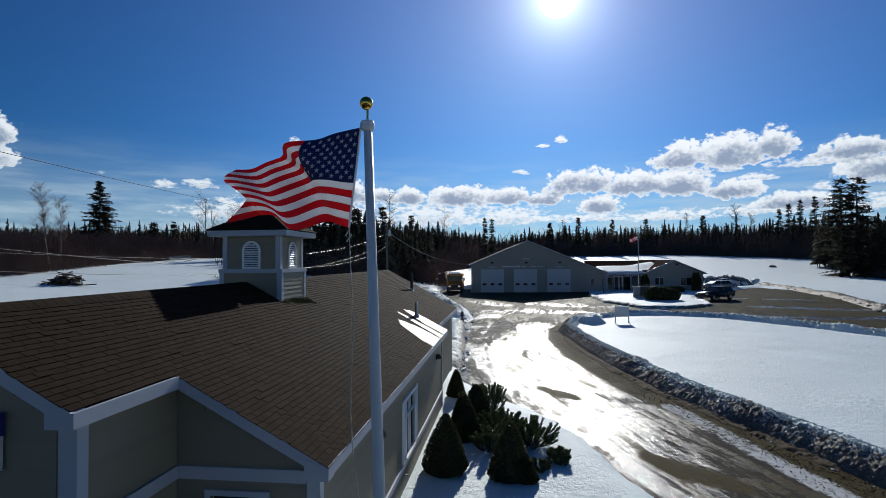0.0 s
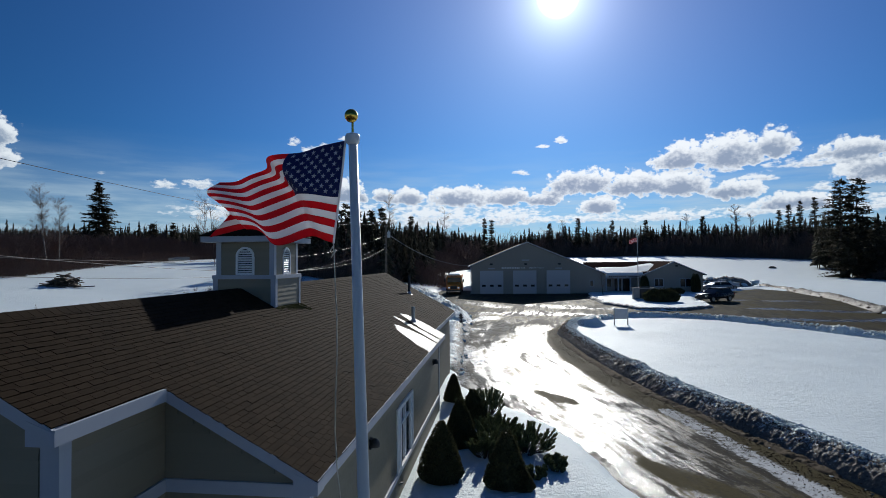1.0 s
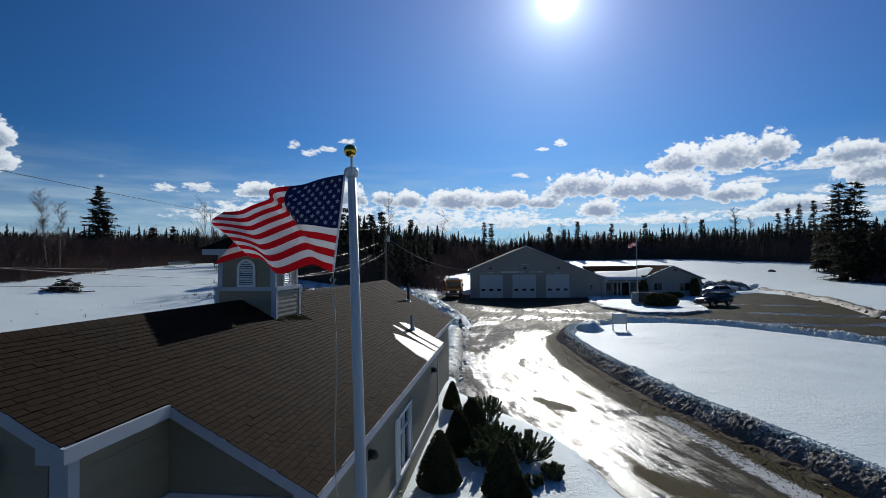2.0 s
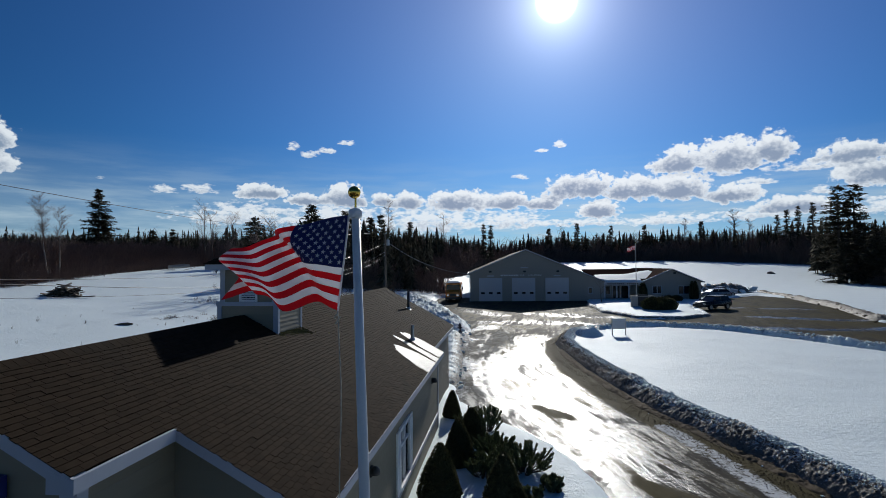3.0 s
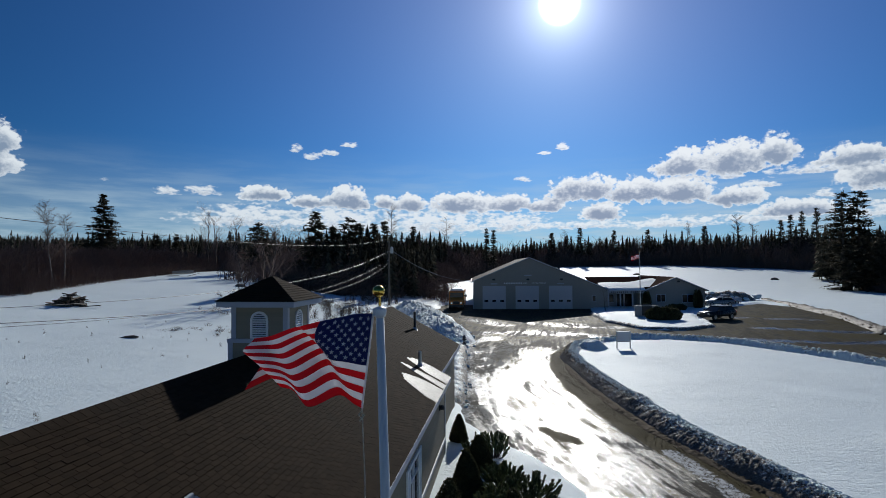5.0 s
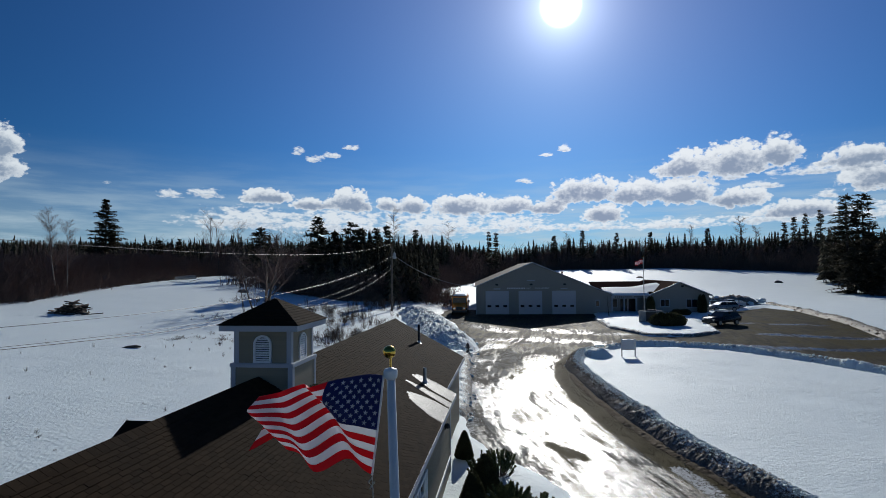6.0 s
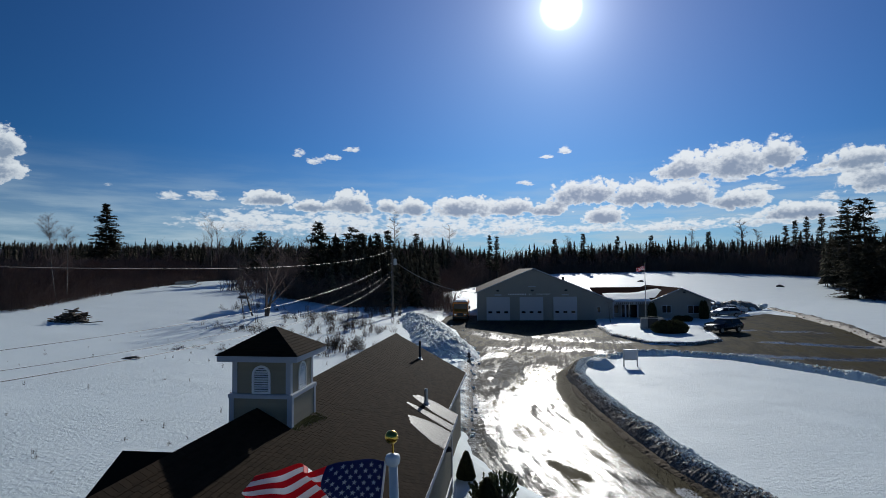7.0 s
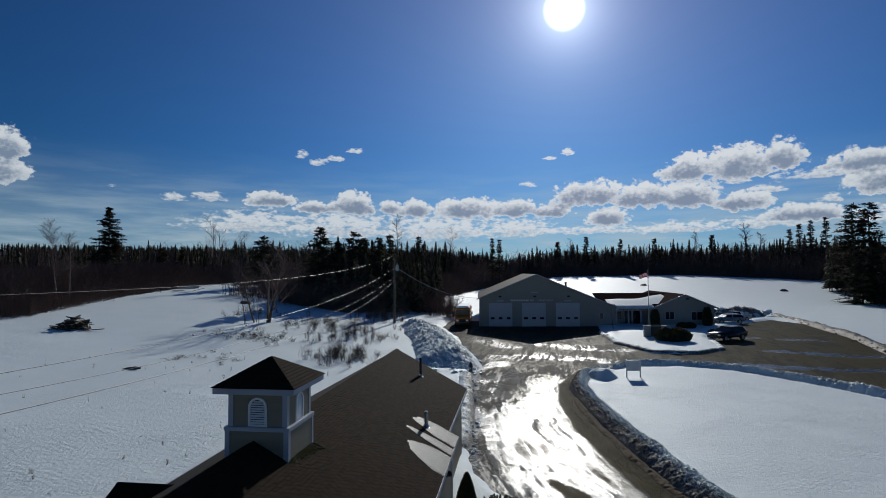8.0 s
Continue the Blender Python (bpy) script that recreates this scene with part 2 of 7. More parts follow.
def road_material():
    """Wet asphalt and packed ice with matt muddy patches, streaked along the wheel tracks."""
    m = bpy.data.materials.new("wet_road")
    m.use_nodes = True
    n = Nodes(m.node_tree)
    pos = n.add("ShaderNodeNewGeometry").outputs["Position"]
    film = n.attribute("wet")
    mud, ice, snow, across = n.attribute("mud"), n.attribute("ice"), n.attribute("packed"), n.attribute("across")
    xyz = n.add("ShaderNodeSeparateXYZ")
    n.put(xyz.inputs[0], pos)
    lane = n.add("ShaderNodeCombineXYZ")
    n.put(lane.inputs[0], across)
    n.put(lane.inputs[1], xyz.outputs[1])
    lane = lane.outputs[0]
    rut = n.noise(n.scaled(lane, (1.0, 0.10, 1)), 2.4, 7.0, 0.68, distortion=0.5)
    fine_rut = n.noise(n.scaled(lane, (1.0, 0.18, 1)), 9.0, 5.0, 0.65, distortion=0.8)
    patch = n.noise(n.scaled(lane, (1.0, 0.45, 1)), 0.42, 8.0, 0.68, distortion=0.8)
    grit = n.noise(pos, 6.0, 9.0, 0.82)
    pebble = n.noise(pos, 34.0, 4.0, 0.7)
    both = n.math("ADD", n.math("MULTIPLY", patch, 0.55), n.math("MULTIPLY", rut, 0.45))
    off = lambda v, k: n.math("MULTIPLY", n.math("SUBTRACT", v, 0.5), k)
    mud_f = n.ramp(n.math("ADD", mud, n.math("ADD", off(both, 3.2), off(grit, 1.4))), 0.22, 0.80)
    ice_f = n.ramp(n.math("ADD", ice, n.math("ADD", off(n.noise(n.scaled(lane, (1.0, 0.35, 1)), 0.8, 8.0, 0.7, distortion=1.2), 2.2), off(fine_rut, 0.7))), 0.40, 0.66)
    snow_f = n.ramp(n.math("ADD", snow, n.math("ADD", off(grit, 1.1), off(patch, 0.8))), 0.45, 0.62)
    asphalt = n.mix(pebble, (0.028, 0.028, 0.028), (0.070, 0.064, 0.052))
    mud_col = n.mix(n.math("ADD", n.math("MULTIPLY", grit, 0.6), n.math("MULTIPLY", pebble, 0.4)), (0.028, 0.0240, 0.0115), (0.125, 0.105, 0.054))
    ice_col = n.mix(n.math("ADD", n.math("MULTIPLY", fine_rut, 0.5), n.math("MULTIPLY", grit, 0.5)), (0.04, 0.04, 0.034), (0.30, 0.31, 0.30))
    col = n.mix(ice_f, asphalt, ice_col)
    col = n.mix(mud_f, col, mud_col)
    col = n.mix(snow_f, col, n.mix(grit, (0.35, 0.35, 0.34), (0.78, 0.82, 0.84)))
    wet = n.ramp(n.math("ADD", film, n.math("ADD", off(rut, 2.6), n.math("ADD", off(grit, 2.2), off(patch, 3.0)))), 0.30, 0.70)
    dry = n.math("MAXIMUM", n.math("MAXIMUM", mud_f, snow_f), n.math("SUBTRACT", 1.0, wet))
    rough = n.math("ADD", n.ramp(fine_rut, 0.3, 0.7, 0.09, 0.23), n.math("MULTIPLY", dry, 0.5))
    b = n.add("ShaderNodeBsdfPrincipled")
    n.put(b.inputs["Base Color"], col)
    n.put(b.inputs["Roughness"], rough)
    n.put(b.inputs["Specular IOR Level"], n.ramp(dry, 0.0, 1.0, 0.16, 0.008))
    nor = n.bump(rut, 0.5, 0.016)
    nor = n.bump(fine_rut, 0.6, 0.010, nor)
    nor = n.bump(grit, 0.8, 0.018, nor)
    nor = n.bump(pebble, 0.5, 0.005, nor)
    n.put(b.inputs["Normal"], nor)
    out = n.add("ShaderNodeOutputMaterial")
    n.put(out.inputs[0], b.outputs[0])
    return m


M = {
    "snow": snow_material("snow"),
    "dirty_snow": snow_material("dirty_snow", True),
    "road": road_material(),
    "shingle": material("shingle", (0.0280, 0.0190, 0.0118), 0.9, vary=0.25, grain=40, bump=0.5, bump_scale=160, bump_dist=0.004, island=0.13, specular=0.035,
                        stains=(0.022, 0.018, 0.014), stain_scale=0.5, stain_fac=0.5),
    "shingle_piece": material("shingle_piece", (0.0280, 0.0190, 0.0118), 0.9, vary=0.25, grain=40, bump=0.5, bump_scale=160, bump_dist=0.004, object_random=0.13, specular=0.035,
                              stains=(0.022, 0.018, 0.014), stain_scale=0.5, stain_fac=0.5),
    "deck": material("roof_deck", (0.017, 0.013, 0.009), 0.9, vary=0.2, specular=0.1),
    "roof_far": material("brown_roof", (0.13, 0.10, 0.075), 0.7, vary=0.2, grain=6, stains=(0.10, 0.08, 0.06), stretch=(1, 1, 3), specular=0.03),
    "roof_office": material("office_roof", (0.070, 0.050, 0.042), 0.95, vary=0.2, grain=6, specular=0.0),
    "roof_dark": material("dark_roof", (0.040, 0.025, 0.021), 0.95, vary=0.2, grain=6, specular=0.0),
    "siding": material("tan_siding", (0.24, 0.207, 0.146), 0.55, vary=0.06, grain=14, bump=0.15, bump_scale=60, bump_dist=0.003, object_random=0.04,
                       stains=(0.24, 0.21, 0.15), stain_scale=0.7, stain_fac=0.25),
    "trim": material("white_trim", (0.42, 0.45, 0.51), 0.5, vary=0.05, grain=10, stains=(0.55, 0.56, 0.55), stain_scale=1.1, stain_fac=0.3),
    "white": material("white_paint", (0.78, 0.79, 0.80), 0.35, vary=0.04, grain=8),
    "station_wall": material("beige_steel", (0.29, 0.275, 0.25), 0.5, vary=0.05, grain=2, stains=(0.34, 0.32, 0.27), stain_fac=0.3),
    "door_white": material("white_door", (0.46, 0.48, 0.53), 0.4, vary=0.05, grain=3),
    "glass": material("dark_glass", (0.015, 0.018, 0.02), 0.08, vary=0.1, specular=0.4),
    "black": material("black_plastic", (0.02, 0.02, 0.022), 0.45, vary=0.2),
    "pipe": material("dark_pipe", (0.05, 0.045, 0.045), 0.5, vary=0.2, stains=(0.09, 0.05, 0.03)),
    "metal": material("galvanised_metal", (0.42, 0.43, 0.44), 0.38, metal=0.9, vary=0.12, grain=20),
    "gold": material("gilt_metal", (0.70, 0.45, 0.09), 0.22, metal=1.0, vary=0.08, grain=30),
    "pole": material("pole_paint", (0.66, 0.68, 0.70), 0.38, vary=0.06, grain=6, stains=(0.5, 0.5, 0.48), stain_fac=0.3, stretch=(3, 3, 0.4)),
    "rope": material("rope", (0.55, 0.52, 0.44), 0.8, vary=0.2, grain=80),
    "flag_red": material("flag_red", (0.62, 0.020, 0.030), 0.65, vary=0.08, grain=60, bump=0.1, bump_scale=300, bump_dist=0.001, translucent=0.45),
    "flag_white": material("flag_white", (0.80, 0.80, 0.82), 0.65, vary=0.04, grain=60, bump=0.1, bump_scale=300, bump_dist=0.001, translucent=0.4),
    "flag_blue": material("flag_blue", (0.022, 0.028, 0.14), 0.65, vary=0.1, grain=60, bump=0.1, bump_scale=300, bump_dist=0.001, translucent=0.3),
    "conifer": material("conifer_needles", (0.080, 0.072, 0.052), 0.85, vary=0.4, grain=1.5, island=0.4, specular=0.06, translucent=0.15),
    "yew": material("yew_needles", (0.080, 0.076, 0.034), 0.75, vary=0.4, grain=20, island=0.5, specular=0.2, translucent=0.2),
    "pine_shrub": material("pine_shrub_needles", (0.115, 0.135, 0.06), 0.6, vary=0.35, grain=20, island=0.45, translucent=0.3),
    "bark": material("bark", (0.085, 0.068, 0.055), 0.9, vary=0.3, grain=12, bump=0.5, bump_scale=30, bump_dist=0.02, stretch=(1, 1, 0.3)),
    "birch": material("birch_bark", (0.24, 0.23, 0.21), 0.75, vary=0.2, grain=6, stains=(0.08, 0.07, 0.06), stain_scale=3.0, stain_fac=0.8, stretch=(1, 1, 2.5)),
    "twig": material("bare_twigs", (0.20, 0.138, 0.115), 0.9, vary=0.3, grain=1.0, island=0.35, specular=0.1),
    "wood_pole": material("weathered_pole", (0.13, 0.105, 0.085), 0.9, vary=0.3, grain=10, stretch=(4, 4, 0.3)),
    "scrap": material("dark_scrap_wood", (0.10, 0.075, 0.055), 0.85, vary=0.3, grain=10, object_random=0.55),
    "lumber": material("grey_lumber", (0.22, 0.18, 0.14), 0.85, vary=0.3, grain=10, object_random=0.4),
    "bus_yellow": material("bus_yellow", (0.55, 0.18, 0.018), 0.4, vary=0.08, grain=4, stains=(0.25, 0.16, 0.07), stain_fac=0.4),
    "car_dark": material("dark_car_paint", (0.014, 0.015, 0.018), 0.28, vary=0.1, specular=0.45),
    "car_grey": material("silver_car_paint", (0.36, 0.38, 0.40), 0.28, metal=0.4, vary=0.1),
    "car_white": material("white_car_paint", (0.66, 0.67, 0.68), 0.28, vary=0.06),
    "tyre": material("tyre_rubber", (0.018, 0.018, 0.018), 0.85, vary=0.2),
    "chrome": material("chrome", (0.7, 0.7, 0.7), 0.12, metal=1.0, vary=0.05),
    "sign_blue": material("sign_blue", (0.015, 0.03, 0.20), 0.35, vary=0.06),
    "red": material("red_plastic", (0.45, 0.03, 0.02), 0.35, vary=0.1),
    "concrete": material("concrete", (0.36, 0.35, 0.33), 0.85, vary=0.15, grain=12, bump=0.3, bump_scale=40, bump_dist=0.005, stains=(0.2, 0.19, 0.17)),
    "rock": material("dark_rock", (0.10, 0.09, 0.08), 0.9, vary=0.3, grain=5, bump=0.6, bump_scale=6, bump_dist=0.1),
    "ice": material("roof_ice", (0.075, 0.076, 0.074), 0.5, vary=0.6, grain=9, bump=0.8, bump_scale=30, bump_dist=0.010, specular=0.12),
    "dirt": material("gritty_dirt", (0.085, 0.062, 0.038), 0.9, vary=0.4, grain=14, bump=0.6, bump_scale=40, bump_dist=0.01, island=0.4, specular=0.15),
    "moss": material("moss", (0.11, 0.10, 0.025), 0.95, vary=0.4, grain=30, bump=0.8, bump_scale=60, bump_dist=0.01, island=0.3),
    "wire": material("cable", (0.08, 0.08, 0.085), 0.6, metal=0.2, vary=0.1),
    "wire_black": material("black_cable", (0.03, 0.03, 0.03), 0.5, vary=0.1),
    "grass": material("dry_grass", (0.13, 0.095, 0.07), 0.9, vary=0.35, grain=4, island=0.35),
}


# ---- mesh helpers ----
def part(name, bm, mat, parent=None, label="", smooth=False):
    """Links a bmesh as one mesh object, under a thing or part if parent is given."""
    me = bpy.data.meshes.new(name)
    bm.to_mesh(me)
    bm.free()
    me.materials.append(mat)
    if smooth:
        me.polygons.foreach_set("use_smooth", [True] * len(me.polygons))
    ob = new(name, me)
    if parent:
        ob.parent = parent
    if label:
        tagged(ob, label)
    return ob


def mesh_part(name, verts, faces, mat, parent=None, label="", smooth=False):
    me = bpy.data.meshes.new(name)
    me.from_pydata([tuple(v) for v in verts], [], [tuple(f) for f in faces])
    me.materials.append(mat)
    if smooth:
        me.polygons.foreach_set("use_smooth", [True] * len(me.polygons))
    ob = new(name, me)
    if parent:
        ob.parent = parent
    if label:
        tagged(ob, label)
    return ob


def thing(name, at, label, category, group="", kind="", turn=0):
    ob = new(name)
    ob.empty_display_size = 0.2
    ob.matrix_basis = pose(*at, 0, 0, turn)
    return tagged(ob, label, category, group, kind)


def box(bm, x0, x1, y0, y1, z0, z1, bevel=0.0):
    v = [bm.verts.new(p) for p in ((x0, y0, z0), (x1, y0, z0), (x1, y1, z0), (x0, y1, z0), (x0, y0, z1), (x1, y0, z1), (x1, y1, z1), (x0, y1, z1))]
    fs = [bm.faces.new([v[i] for i in f]) for f in ((3, 2, 1, 0), (4, 5, 6, 7), (0, 1, 5, 4), (1, 2, 6, 5), (2, 3, 7, 6), (3, 0, 4, 7))]
    if bevel:
        bmesh.ops.bevel(bm, geom=list({e for f in fs for e in f.edges}), offset=bevel, segments=2, affect="EDGES", clamp_overlap=True)
    return bm


def boxes(*specs, bevel=0.0):
    bm = bmesh.new()
    for s in specs:
        box(bm, *s, bevel=bevel)
    return bm


def prism(bm, outline, axis, a, b):
    """A solid from a closed outline of 2D points, drawn out along axis from a to b."""
    def at(p, d):
        return {"x": (d, p[0], p[1]), "y": (p[0], d, p[1]), "z": (p[0], p[1], d)}[axis]
    lo, hi = [bm.verts.new(at(p, a)) for p in outline], [bm.verts.new(at(p, b)) for p in outline]
    bm.faces.new(lo)
    bm.faces.new(hi)
    for i in range(len(outline)):
        j = (i + 1) % len(outline)
        bm.faces.new((lo[i], lo[j], hi[j], hi[i]))
    bmesh.ops.recalc_face_normals(bm, faces=bm.faces)
    return bm


def tube(bm, points, radii, sides=8, cap=True):
    """A round bar through points."""
    rings = []
    pts = [Vector(p) for p in points]
    for i, p in enumerate(pts):
        d = (pts[min(i + 1, len(pts) - 1)] - pts[max(i - 1, 0)]).normalized()
        side = d.orthogonal().normalized()
        up = d.cross(side)
        r = radii[i] if isinstance(radii, (list, tuple)) else radii
        rings.append([bm.verts.new(p + (side * math.cos(2 * math.pi * k / sides) + up * math.sin(2 * math.pi * k / sides)) * r) for k in range(sides)])
    for a, b in zip(rings, rings[1:]):
        for k in range(sides):
            bm.faces.new((a[k], a[(k + 1) % sides], b[(k + 1) % sides], b[k]))
    if cap:
        bm.faces.new(list(reversed(rings[0])))
        bm.faces.new(rings[-1])
    return bm


def lathe(bm, profile, centre=(0, 0, 0), sides=24):
    """A turned body from (radius, height) pairs."""
    rings = []
    for r, z in profile:
        rings.append([bm.verts.new((centre[0] + r * math.cos(2 * math.pi * k / sides), centre[1] + r * math.sin(2 * math.pi * k / sides), centre[2] + z)) for k in range(sides)])
    for a, b in zip(rings, rings[1:]):
        for k in range(sides):
            bm.faces.new((a[k], a[(k + 1) % sides], b[(k + 1) % sides], b[k]))
    bm.faces.new(list(reversed(rings[0])))
    bm.faces.new(rings[-1])
    return bm


def smoothstep(a, b, v):
    t = np.clip((v - a) / (b - a), 0, 1)
    return t * t * (3 - 2 * t)


def fbm(x, y, scale, octaves=4, seed=0.0):
    """Smooth value noise on arrays, about -1 to 1."""
    out, amp = np.zeros_like(x, dtype=float), 0.5
    for o in range(octaves):
        u, v = x * scale + seed * 17.3 + o * 31.7, y * scale - seed * 9.1 + o * 11.9
        iu, iv = np.floor(u), np.floor(v)
        fu, fv = u - iu, v - iv
        fu, fv = fu * fu * (3 - 2 * fu), fv * fv * (3 - 2 * fv)

        def h(a, b):
            s = np.sin(a * 127.1 + b * 311.7) * 43758.5453
            return (s - np.floor(s)) * 2 - 1
        out += amp * ((h(iu, iv) * (1 - fu) + h(iu + 1, iv) * fu) * (1 - fv) + (h(iu, iv + 1) * (1 - fu) + h(iu + 1, iv + 1) * fu) * fv)
        amp, scale = amp * 0.5, scale * 2.03
    return out


def polygon_distance(x, y, poly):
    """Signed distance from a closed outline: below zero inside."""
    best, inside = np.full(x.shape, 1e9), np.zeros(x.shape, bool)
    for (ax, ay), (bx, by) in zip(poly, poly[1:] + poly[:1]):
        dx, dy = bx - ax, by - ay
        t = np.clip(((x - ax) * dx + (y - ay) * dy) / (dx * dx + dy * dy), 0, 1)
        best = np.minimum(best, np.hypot(x - ax - t * dx, y - ay - t * dy))
        if ay != by:
            cross = (ay > y) != (by > y)
            inside ^= cross & (x < (bx - ax) * (y - ay) / (by - ay) + ax)
    return np.where(inside, -best, best)


def line_distance(x, y, line):
    best = np.full(x.shape, 1e9)
    for (ax, ay), (bx, by) in zip(line, line[1:]):
        dx, dy = bx - ax, by - ay
        t = np.clip(((x - ax) * dx + (y - ay) * dy) / (dx * dx + dy * dy), 0, 1)
        best = np.minimum(best, np.hypot(x - ax - t * dx, y - ay - t * dy))
    return best


# ---- ground ----
# the drive past the house, the yard before the fire station and the road beyond, as one outline
# below y 3.4 it is unseen asphalt, added to cut snow bounce on the house
DRIVE = [(-40.0, -45.0), (-40.0, 3.4), (1.5, 3.4), (4.6, 9.0), (3.2, 12.8), (2.5, 15.0), (1.4, 18.0), (0.4, 20.1), (-0.9, 21.6), (-2.2, 23.6), (-2.9, 27.0), (-3.3, 32.2), (-3.8, 38.0), (-4.3, 44.0),
         (-5.9, 52.1), (-8.0, 66.0), (-12.5, 80.0), (-12.5, 90.0), (-7.4, 90.0), (-7.4, 81.2), (9.5, 82.4), (9.0, 74.0), (9.3, 63.5), (12.0, 57.2), (16.2, 57.0), (20.0, 60.2),
         (21.0, 69.0), (23.5, 78.0), (28.0, 84.0), (38.0, 95.0), (40.0, 88.0), (37.0, 71.0), (33.0, 56.0), (36.0, 44.0), (44.0, 26.0), (38.0, 22.0), (26.0, 34.0), (22.7, 40.0),
         (21.3, 42.8), (19.2, 46.0), (16.6, 48.6), (12.6, 50.3), (8.7, 49.8), (5.4, 48.6), (3.2, 45.0), (2.9, 40.0), (3.4, 34.5), (4.4, 28.0), (5.5, 22.5), (6.9, 17.8), (8.2, 13.2), (10.0, 8.0), (16.0, -45.0)]
WOODS = [(-300, 20), (-80, 30), (-55, 50.5), (-57, 59), (-63, 75), (-68, 95), (-70, 119), (-50, 122), (-40, 100), (-36, 84), (-27, 80), (-23, 95), (-23, 124), (-16, 200),
         (0, 235), (60, 238), (97, 197), (78, 140), (72, 125), (76, 108), (100, 86), (300, 60), (900, 1500), (-900, 1500)]


def road_level(x, y):
    return -0.4 + 0.4 * smoothstep(38, 72, y)


def ground_level(x, y):
    """The lie of the land, without lumps."""
    left = 0.07 * np.maximum(0, -x - 7) + 0.04 * np.maximum(0, y - 45) * np.clip((-x - 15) / 30, 0, 1)
    left = 7.6 * np.tanh(left / 7.6)
    base = road_level(x, y) + 0.22
    base = np.where(x < -3, base * (1 - smoothstep(-3, -9, x)) + np.maximum(base, left) * smoothstep(-3, -9, x), base)
    base = base + (-0.16 - base) * (1 - smoothstep(2.0, 5.0, np.hypot(np.maximum(0, np.abs(x + 6.0) - 4.0), np.maximum(0, np.abs(y - 15) - 10)))) * (x > -12)
    far = 6.3 * smoothstep(105, 260, y) * smoothstep(-40, 20, x)
    hill = 25 * smoothstep(320, 700, np.hypot(x, y)) * smoothstep(0.05, -0.28, np.arctan2(x, y)) * (y > 0)
    return base + far + hill


def axis_steps(lo, hi, fine, far, growth=1.12):
    mid = list(np.arange(lo, hi + 1e-6, fine))
    up, down, s = [], [], fine
    p, q = hi, lo
    while p < far or q > -far:
        s *= growth
        p, q = p + s, q - s
        up.append(p)
        down.append(q)
    return np.array(down[::-1] + mid + up)


def grid_faces(nx, ny):
    i = np.arange(nx * ny).reshape(ny, nx)
    return np.stack([i[:-1, :-1], i[:-1, 1:], i[1:, 1:], i[1:, :-1]], -1).reshape(-1, 4)


def sheet(name, x, y, z, mat, attributes=()):
    ny, nx = x.shape
    me = bpy.data.meshes.new(name)
    verts = np.stack([x, y, z], -1).reshape(-1, 3)
    faces = grid_faces(nx, ny)
    me.vertices.add(len(verts))
    me.vertices.foreach_set("co", verts.astype(np.float32).ravel())
    me.loops.add(faces.size)
    me.loops.foreach_set("vertex_index", faces.astype(np.int32).ravel())
    me.polygons.add(len(faces))
    me.polygons.foreach_set("loop_start", np.arange(0, faces.size, 4, dtype=np.int32))
    me.update(calc_edges=True)
    me.polygons.foreach_set("use_smooth", [True] * len(faces))
    for key, values in attributes:
        a = me.attributes.new(key, "FLOAT", "POINT")
        a.data.foreach_set("value", values.astype(np.float32).ravel())
    me.materials.append(mat)
    return new(name, me)


BANK_LINE = [(10.4, 9.5), (9.1, 13.6), (8.3, 16.4), (7.3, 19.4), (6.3, 22.6), (5.4, 26.8), (4.5, 32.0), (3.8, 37.0), (3.5, 41.0), (4.3, 45.5), (6.2, 47.6)]


def build_ground():
    xs, ys = axis_steps(-16, 34, 0.3, 2600), axis_steps(4, 92, 0.35, 2600)
    x, y = np.meshgrid(xs, ys)
    d = polygon_distance(x, y, DRIVE)
    wobble = 0.35 * fbm(x, y, 0.5, 4, 1) + 0.12 * fbm(x, y, 2.5, 2, 2)
    edge = d + wobble
    base, road = ground_level(x, y), road_level(x, y)
    z = base + 0.05 * fbm(x, y, 0.35, 4, 3) + 0.25 * fbm(x, y, 0.03, 3, 4) * smoothstep(4, 20, d)
    # trodden edge down to the drive, and under it
    z = road - 0.15 + (z - road + 0.15) * smoothstep(-0.25, 0.9, edge)
    inside = np.maximum(-polygon_distance(x, y, WOODS), np.maximum(-75 - y, np.abs(x) - 205))
    # shade under the trees for the snow's colour, growing from the edge inward
    woods_shade = smoothstep(0.0, 9.0, inside)
    ob = sheet("ground", x, y, z, M["snow"], (("woods_shade", woods_shade),))
    return tagged(ob, "open snow-covered ground with a wind-rippled crust", "snow ground", kind="structure")


VERGE = [(8.4, 11.2), (7.6, 14.0), (7.1, 15.7), (6.45, 17.8), (5.6, 20.5), (4.6, 23.2), (3.7, 27.3), (2.9, 32.0), (2.4, 36.5), (2.7, 42), (4.4, 47)]


